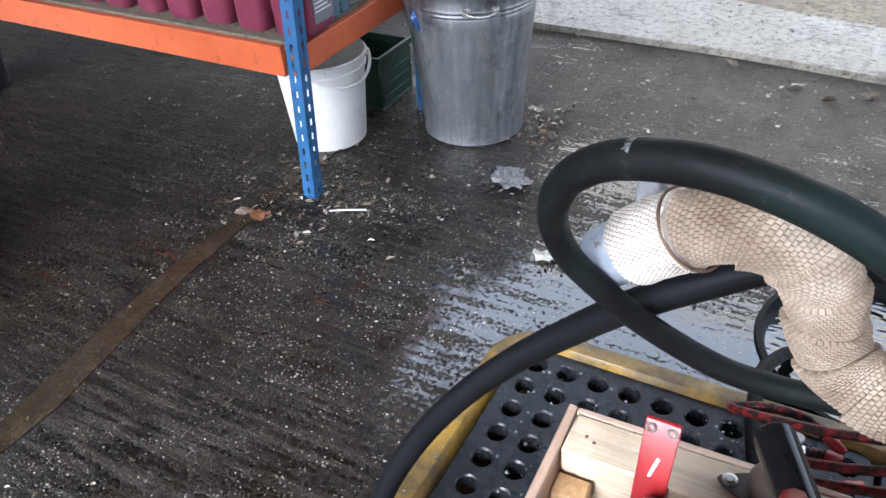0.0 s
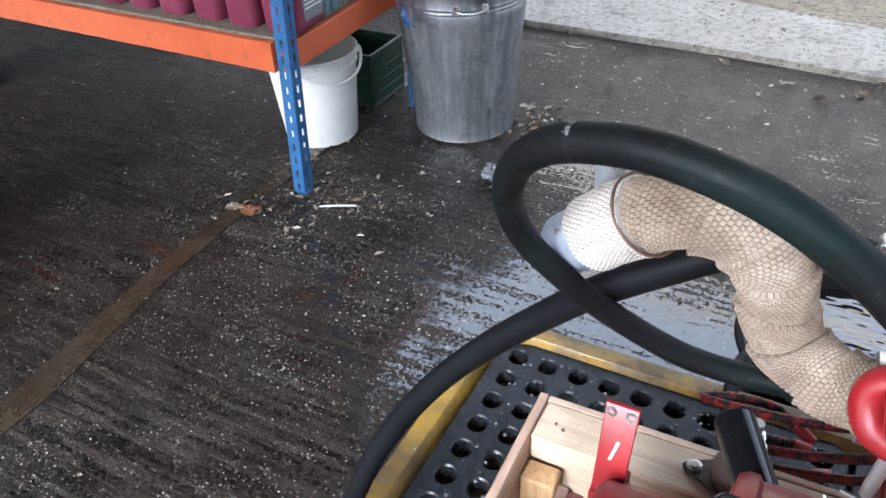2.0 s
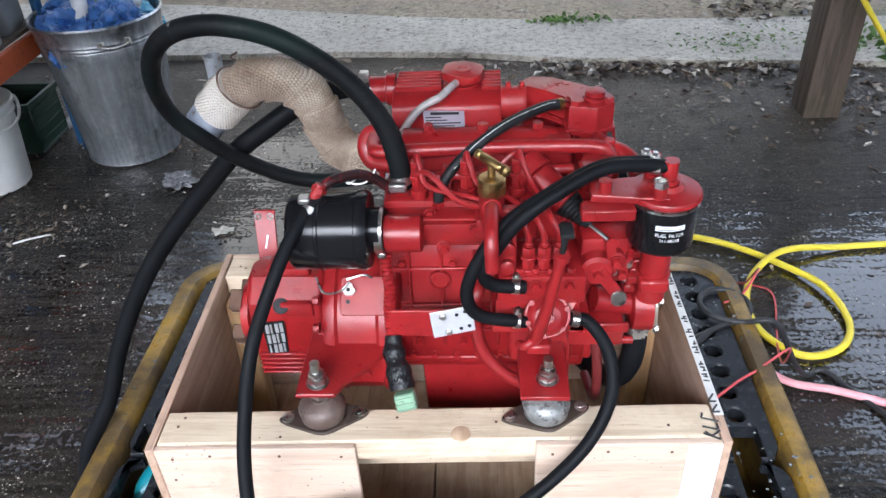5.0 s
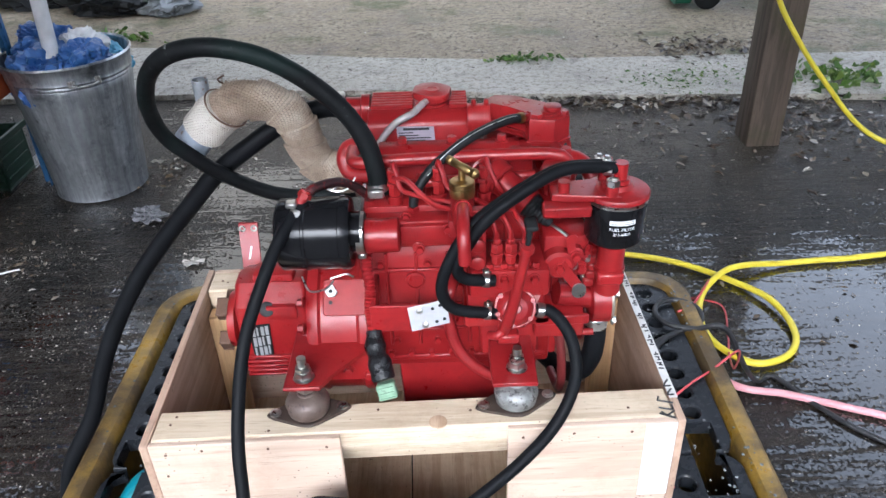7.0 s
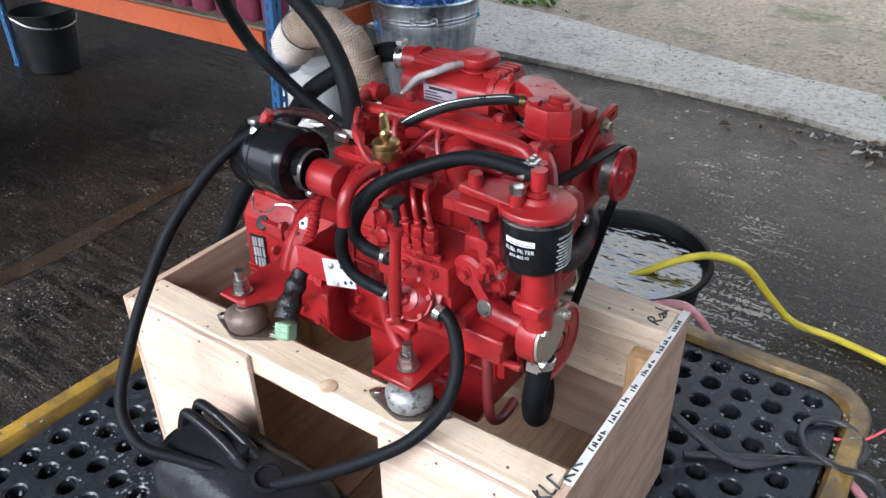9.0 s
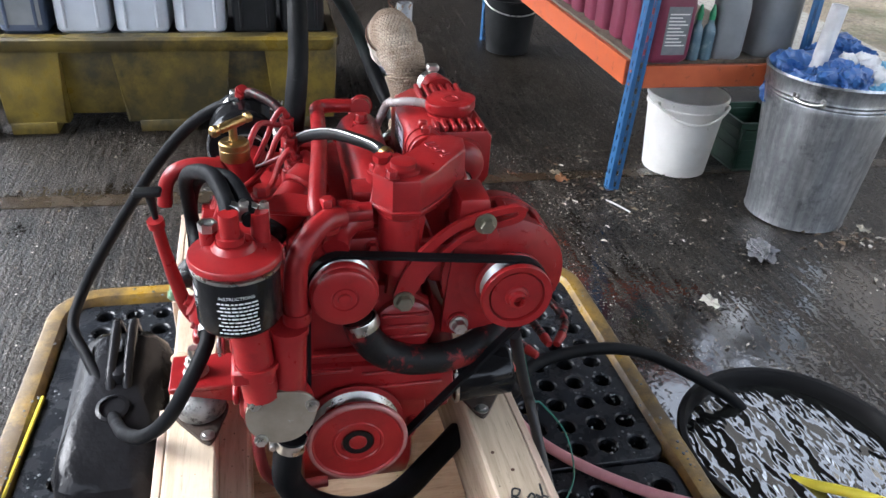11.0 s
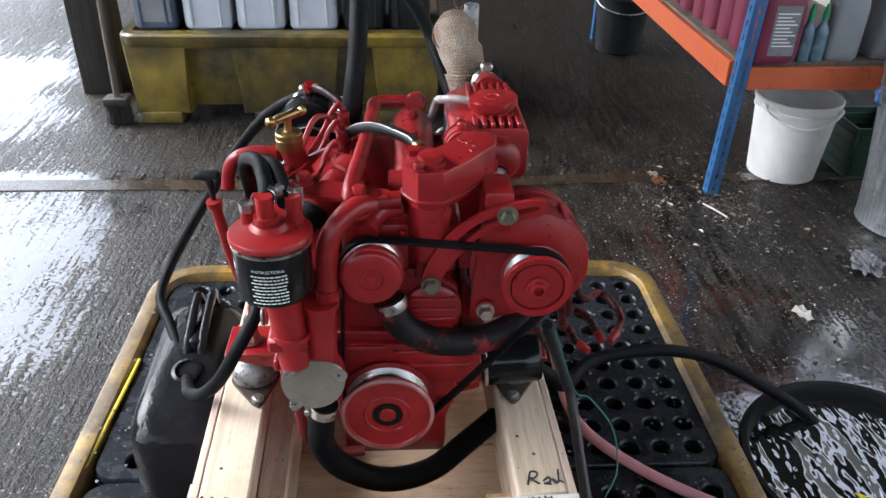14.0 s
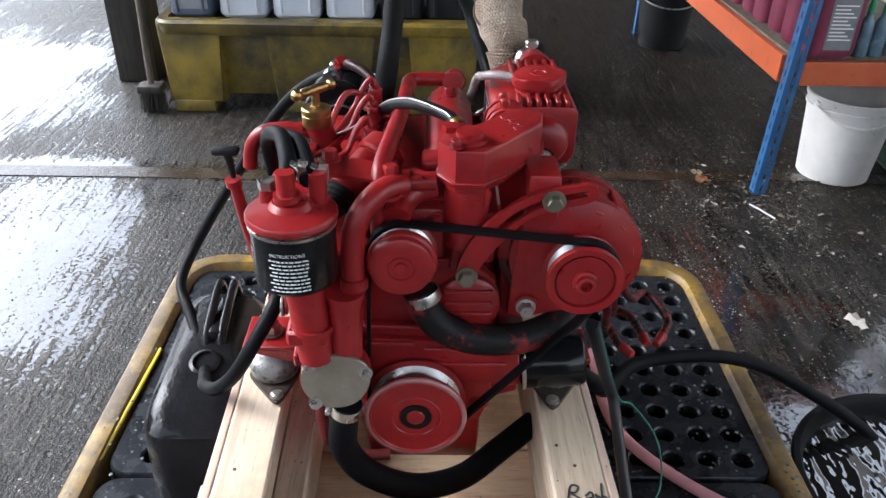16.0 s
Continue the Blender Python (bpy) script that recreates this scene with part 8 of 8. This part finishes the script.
def jerry(y0, y1, m, label, h=0.36, x=-2.32, dep=0.3):
    w = y1 - y0 - 0.012
    ob = thing("plastic_can", (x - dep / 2, (y0 + y1) / 2, 0.3725), label, "can", "cans on the spill pallet")
    b = B()
    prev = None
    for f, z in ((0.9, 0), (1, 0.015), (1, 0.78 * h), (0.95, 0.86 * h), (0.8, 0.9 * h)):
        cur = ring(b, dep * f, w * f, min(dep, w) * 0.22 * f, 0.3725 + z, x - dep / 2, (y0 + y1) / 2, 5)
        if prev:
            bridge(b, prev, cur)
        else:
            b.faces.new(cur)
        prev = cur
    b.faces.new(prev)
    part("body", b, m, ob)
    for s in (-0.3, 0.3):
        g = B()
        tube(g, [(x + 0.001, (y0 + y1) / 2 + s * w, 0.40), (x + 0.002, (y0 + y1) / 2 + s * w, 0.62)], 0.007, 8, 1)
        part("moulded_rib", g, m, ob)
    g = B()
    tube(g, [(x - dep * 0.25, (y0 + y1) / 2, 0.69), (x - dep * 0.3, (y0 + y1) / 2, 0.735), (x - dep * 0.7, (y0 + y1) / 2, 0.735), (x - dep * 0.75, (y0 + y1) / 2, 0.69)], 0.012, 10)
    part("handle", g, m, ob)
    return ob


GREYCAN = basic("pale grey plastic", (0.42, 0.45, 0.49), (0.52, 0.55, 0.59), (0.35, 0.5), 0, 6, 120, 0.1, 0.001, (0.3, 0.32, 0.34), 0.7)
NAVY = basic("navy plastic", (0.05, 0.07, 0.11), (0.08, 0.10, 0.15), (0.35, 0.5), 0, 6, 120, 0.1)
c0 = jerry(-1.075, -0.89, NAVY, "dark blue plastic can with a pale label")
b = B()
box(b, -2.3195, -2.318, -1.055, -0.91, 0.41, 0.52)
part("paper_label", b, GREY_P, c0, "pale worn label")
for k in range(3):
    jerry(-0.875 + k * 0.218, -0.665 + k * 0.218, GREYCAN, "pale grey plastic can with moulded ribs")
for k in range(2):
    jerry(-0.215 + k * 0.19, -0.03 + k * 0.19, BLACK_PL, "black plastic can with moulded ribs")
# bucket by the far post and broom by the near one
bb = thing("plastic_bucket", (-3.33, 1.255, 0), "black plastic bucket standing by the rack", "bucket")
b = B()
lathe(b, [(0.115, 0), (0.12, 0.004), (0.15, 0.29), (0.158, 0.292), (0.158, 0.3), (0.148, 0.3), (0.118, 0.02), (0, 0.02)], (-3.33, 1.255, 0), Z, 32)
part("body", b, BLACK_PL, bb)
b = B()
tube(b, [(-3.33 + 0.16 * math.cos(t), 1.255 + 0.16 * math.sin(t), 0.29 - 0.06 * math.sin((t + 1.6) / 3.2 * math.pi)) for t in (-1.6, -1.0, -0.4, 0.2, 0.8, 1.6)], 0.004, 8)
part("handle", b, STEEL, bb)
br = thing("broom", (-2.24, -1.17, 0), "old broom leaning beside the timber post", "broom")
b = B()
rnd = random.Random(8)
for k in range(160):
    px, py = -2.28 + rnd.uniform(0, 0.07), -1.215 + rnd.uniform(0, 0.085)
    tube(b, [(px, py, 0.085), (px + rnd.uniform(-0.012, 0.012), py + rnd.uniform(-0.012, 0.012), 0.001)], 0.0016, 4, 1)
tagged(part("bristles", b, DARKP, br), kind="stuff")
b = B()
box(b, -2.285, -2.205, -1.22, -1.12, 0.083, 0.118, 0.008)
part("head", b, DARKP, br)
b = B()
tube(b, [(-2.245, -1.17, 0.115), (-2.42, -1.2, 1.3)], 0.013, 12, 1)
part("handle", b, BROWNP, br)
# dark heaps and pallet on the far slab
lump("rubbish_sack", (-2.15, 4.35, 0.14), (0.32, 0.22, 0.15), BLACK_PL, "black rubbish sack lying on the slab", "rubbish", 21)
lump("rubbish_sack", (-2.75, 4.6, 0.16), (0.3, 0.24, 0.17), BLACK_PL, "black rubbish sack lying on the slab", "rubbish", 22)
lump("rubbish_sack", (-1.75, 4.25, 0.1), (0.18, 0.14, 0.1), GREY_P, "grey crumpled sheet on the slab", "rubbish", 23)
CARTG = basic("green cart paint", (0.006, 0.075, 0.04), (0.010, 0.11, 0.06), (0.35, 0.55), 0, 12, 100, 0.1, 0.001, (0.02, 0.04, 0.03), 0.64)
cart = thing("garden_cart", (1.75, 4.0, 0.024), "green painted garden cart standing on the slab", "cart")
b = B()
prism(b, [(1.50, 0.06), (1.60, 0.06), (1.72, 0.30), (2.4, 0.30), (2.4, 0.55), (1.60, 0.55)], (0, 3.85, 0), X, Z, Y * 0.35, 0.015)
part("body", b, CARTG, cart)
for wy in (3.83, 4.22):
    b = B()
    lathe(b, [(0.02, 0), (0.07, 0.004), (0.085, 0.012), (0.085, 0.032), (0.07, 0.04), (0.02, 0.044)], (1.70, wy, 0.11), Y, 24)
    part("wheel", b, BLACK_PL, cart, "black rubber wheel")
b = B()
box(b, 1.86, 2.3, 3.8, 3.84, 0.14, 0.28, 0.006)
part("side_plate", b, GREY_P, cart, "dull grey side plate")

# teal plastic lying in the sump under a lifting hole
b = B()
tube(b, [(-0.555, -0.03, 0.2), (-0.545, 0.0, 0.222), (-0.53, 0.03, 0.232), (-0.515, 0.06, 0.225), (-0.51, 0.085, 0.2)], [0.014, 0.021, 0.023, 0.02, 0.012], 14, 6)
tube(b, [(-0.515, 0.05, 0.22), (-0.5, 0.02, 0.14), (-0.49, 0.0, 0.081)], [0.018, 0.02, 0.016], 12, 6)
solo("plastic_bottle", b, basic("teal plastic", (0.01, 0.13, 0.17), (0.015, 0.19, 0.23), (0.3, 0.45), 0, 20, 150, 0.2, 0.002), "teal plastic bottle lying in the sump under the deck", "bottle")

# ---- litter, leaves and weeds ----
def flakes(n, spread, seed, smin, smax, lift=0.002, curl=0.5):
    """Many small bent leaf flakes; spread(rnd) gives x, y."""
    rnd = random.Random(seed)
    vs, fs = [], []
    for _ in range(n):
        x, y = spread(rnd)
        s = rnd.uniform(smin, smax)
        a = rnd.uniform(0, 2 * math.pi)
        w = s * rnd.uniform(0.25, 0.6)
        c, sn = math.cos(a), math.sin(a)
        base = len(vs)
        z0 = lift + rnd.uniform(0, 0.004)
        for px, py, pz in ((-s, 0, 0), (-0.3 * s, w, rnd.uniform(0, curl) * s), (0.5 * s, 0.7 * w, rnd.uniform(0, curl) * s), (s, 0, rnd.uniform(0, curl) * s), (0.4 * s, -0.8 * w, rnd.uniform(0, curl) * s), (-0.4 * s, -w, rnd.uniform(0, curl) * s), (0, 0, rnd.uniform(0, 0.3) * s)):
            vs.append((x + c * px - sn * py, y + sn * px + c * py, z0 + pz))
        for k in range(6):
            fs.append((base + 6, base + k, base + (k + 1) % 6))
    return vs, fs


def leaf_mat(name, stops):
    m, nt, b = mat(name)
    geo = nt.nodes.new("ShaderNodeNewGeometry")
    nt.links.new(ramp(nt, geo.outputs["Random Per Island"], stops), b.inputs["Base Color"])
    b.inputs["Roughness"].default_value = 0.35
    return m


LITTER = leaf_mat("wet leaf litter", [(0.0, (0.02, 0.014, 0.01)), (0.45, (0.05, 0.032, 0.02)), (0.75, (0.12, 0.085, 0.05)), (0.93, (0.3, 0.27, 0.22)), (1.0, (0.5, 0.47, 0.42))])
PALEBITS = leaf_mat("pale grit and seed husks", [(0.0, (0.10, 0.09, 0.075)), (0.5, (0.26, 0.24, 0.2)), (1.0, (0.55, 0.52, 0.47))])
GREEN = leaf_mat("weed leaves", [(0.0, (0.04, 0.09, 0.015)), (0.6, (0.09, 0.17, 0.03)), (1.0, (0.16, 0.22, 0.05))])


def litter(name, n, spread, seed, smin, smax, m, label, lift=0.002, curl=0.5):
    vs, fs = flakes(n, spread, seed, smin, smax, lift, curl)
    me = bpy.data.meshes.new(name)
    me.from_pydata(vs, [], fs)
    me.materials.append(m)
    return tagged(new(name, me), label, "litter", kind="stuff")


def blob(cx, cy, sx, sy):
    return lambda r: (r.gauss(cx, sx), r.gauss(cy, sy))


litter("leaf_litter", 260, blob(-1.52, 1.14, 0.16, 0.12), 1, 0.004, 0.016, LITTER, "wet dark leaf fragments round the rack post")
litter("leaf_litter", 200, blob(-1.55, 1.42, 0.3, 0.2), 2, 0.003, 0.013, LITTER, "wet dark leaf fragments under the rack")
litter("leaf_litter", 900, blob(-0.75, 1.65, 0.55, 0.45), 3, 0.002, 0.010, LITTER, "scattered leaf fragments on the wet floor")
litter("leaf_litter", 800, lambda r: (r.uniform(-2.2, 2.0), r.gauss(2.32, 0.24)), 4, 0.003, 0.016, LITTER, "leaf fragments washed along the kerb")
litter("leaf_litter", 650, lambda r: (r.gauss(0.95, 0.5), r.gauss(2.46, 0.08)), 5, 0.010, 0.034, LITTER, "dark leaves gathered against the kerb", 0.003, 0.7)
litter("leaf_litter", 500, lambda r: (r.uniform(0.6, 2.4), r.uniform(0.6, 2.5)), 6, 0.003, 0.014, LITTER, "scattered leaf fragments on the wet floor")
litter("leaf_litter", 350, lambda r: (r.gauss(1.5, 0.33), r.gauss(2.1, 0.18)), 7, 0.008, 0.028, LITTER, "dark leaves gathered behind the post", 0.003, 0.7)
litter("leaf_litter", 300, lambda r: (r.uniform(-2.3, -1.2), r.uniform(-1.1, 0.6)), 8, 0.002, 0.009, LITTER, "small fragments on the wet floor")
litter("leaf_litter", 160, lambda r: (r.gauss(1.45, 0.15), r.gauss(3.1, 0.1)), 9, 0.01, 0.03, LITTER, "dark leaves lying by the garden cart", 0.03, 0.7)
litter("leaf_litter", 90, blob(-1.06, 1.85, 0.05, 0.09), 10, 0.006, 0.02, LITTER, "pale leaf fragments beside the bin", 0.003, 0.8)
litter("weeds", 110, lambda r: (r.gauss(0.48, 0.1), r.gauss(3.0, 0.03)), 11, 0.008, 0.02, GREEN, "small green weeds in the slab joint", 0.03, 1.2)
litter("weeds", 160, lambda r: (r.gauss(1.25, 0.18), r.gauss(2.62, 0.1)), 12, 0.006, 0.016, GREEN, "low green moss and weeds on the kerb", 0.03, 0.8)
litter("weeds", 120, lambda r: (r.gauss(1.95, 0.12), r.gauss(2.55, 0.1)), 13, 0.012, 0.035, GREEN, "broad leaved green weeds by the post", 0.03, 1.5)
litter("weeds", 70, lambda r: (r.gauss(-1.9, 0.12), r.gauss(3.6, 0.08)), 14, 0.01, 0.03, GREEN, "green weeds on the slab", 0.03, 1.3)


def single_leaf(at, s, m, label, seed, turn):
    rnd = random.Random(seed)
    b = B()
    n = 14
    top, mid = [], b.verts.new((at[0], at[1], 0.01))
    for k in range(n):
        a = 2 * math.pi * k / n
        r = s * (0.55 + 0.45 * abs(math.cos(1.5 * a)) + rnd.uniform(-0.12, 0.12))
        top.append(b.verts.new((at[0] + r * math.cos(a + turn), at[1] + 0.6 * r * math.sin(a + turn), 0.004 + rnd.uniform(0, 0.35) * s)))
    for k in range(n):
        b.faces.new((mid, top[k], top[(k + 1) % n]))
    r = bmesh.ops.solidify(b, geom=b.faces, thickness=0.0008)
    return solo("fallen_leaf", b, m, label, "leaf")


single_leaf((-0.778, 1.155), 0.045, basic("pale torn paper", (0.6, 0.57, 0.5), (0.72, 0.7, 0.64), (0.5, 0.7)), "pale torn scrap lying in the puddle", 1, 0.3)
single_leaf((-1.632, 0.99), 0.045, basic("brown leaf", (0.22, 0.09, 0.04), (0.32, 0.15, 0.07), (0.5, 0.7)), "dry brown leaf by the rack post", 2, 0.9)
single_leaf((-1.685, 0.985), 0.036, basic("pale leaf", (0.3, 0.25, 0.19), (0.4, 0.34, 0.26), (0.5, 0.7)), "pale curled leaf by the rack post", 3, 2.0)
single_leaf((-1.13, 1.94), 0.035, basic("pale wet leaf", (0.5, 0.46, 0.38), (0.6, 0.55, 0.46), (0.5, 0.7)), "pale leaf beside the metal bin", 4, 1.0)
b = B()
tube(b, [(-1.45, 1.10, 0.004), (-1.405, 1.122, 0.006), (-1.35, 1.15, 0.004)], 0.003, 6)
solo("stick", b, PAPER, "thin pale stick on the wet floor", "stick")
lump("waste_clump", (-1.022, 1.468, 0.018), (0.05, 0.035, 0.022), basic("sodden waste", (0.06, 0.06, 0.065), (0.2, 0.2, 0.21), (0.3, 0.5)), "sodden grey clump on the wet floor", "rubbish", 31, 0.6)
# pale bits that also imitate the tiny glints of the wet floor
litter("grit", 700, lambda r: (r.uniform(-2.6, -0.6), r.uniform(-0.4, 1.5)), 41, 0.001, 0.003, PALEBITS, "pale grit and husks that double as glints on the wet floor", 0.001, 0.6)
litter("grit", 600, lambda r: (r.uniform(-1.2, 2.2), r.uniform(1.0, 2.7)), 42, 0.001, 0.0034, PALEBITS, "pale grit and husks that double as glints on the wet floor", 0.001, 0.6)
litter("leaf_litter", 1100, lambda r: (r.uniform(-2.5, 2.6), 2.72 - 0.09 * r.uniform(-2, 2) + r.gauss(0.35, 0.4)), 43, 0.003, 0.013, LITTER, "dark leaf crumbs on the kerb and pavement", 0.03, 0.5)
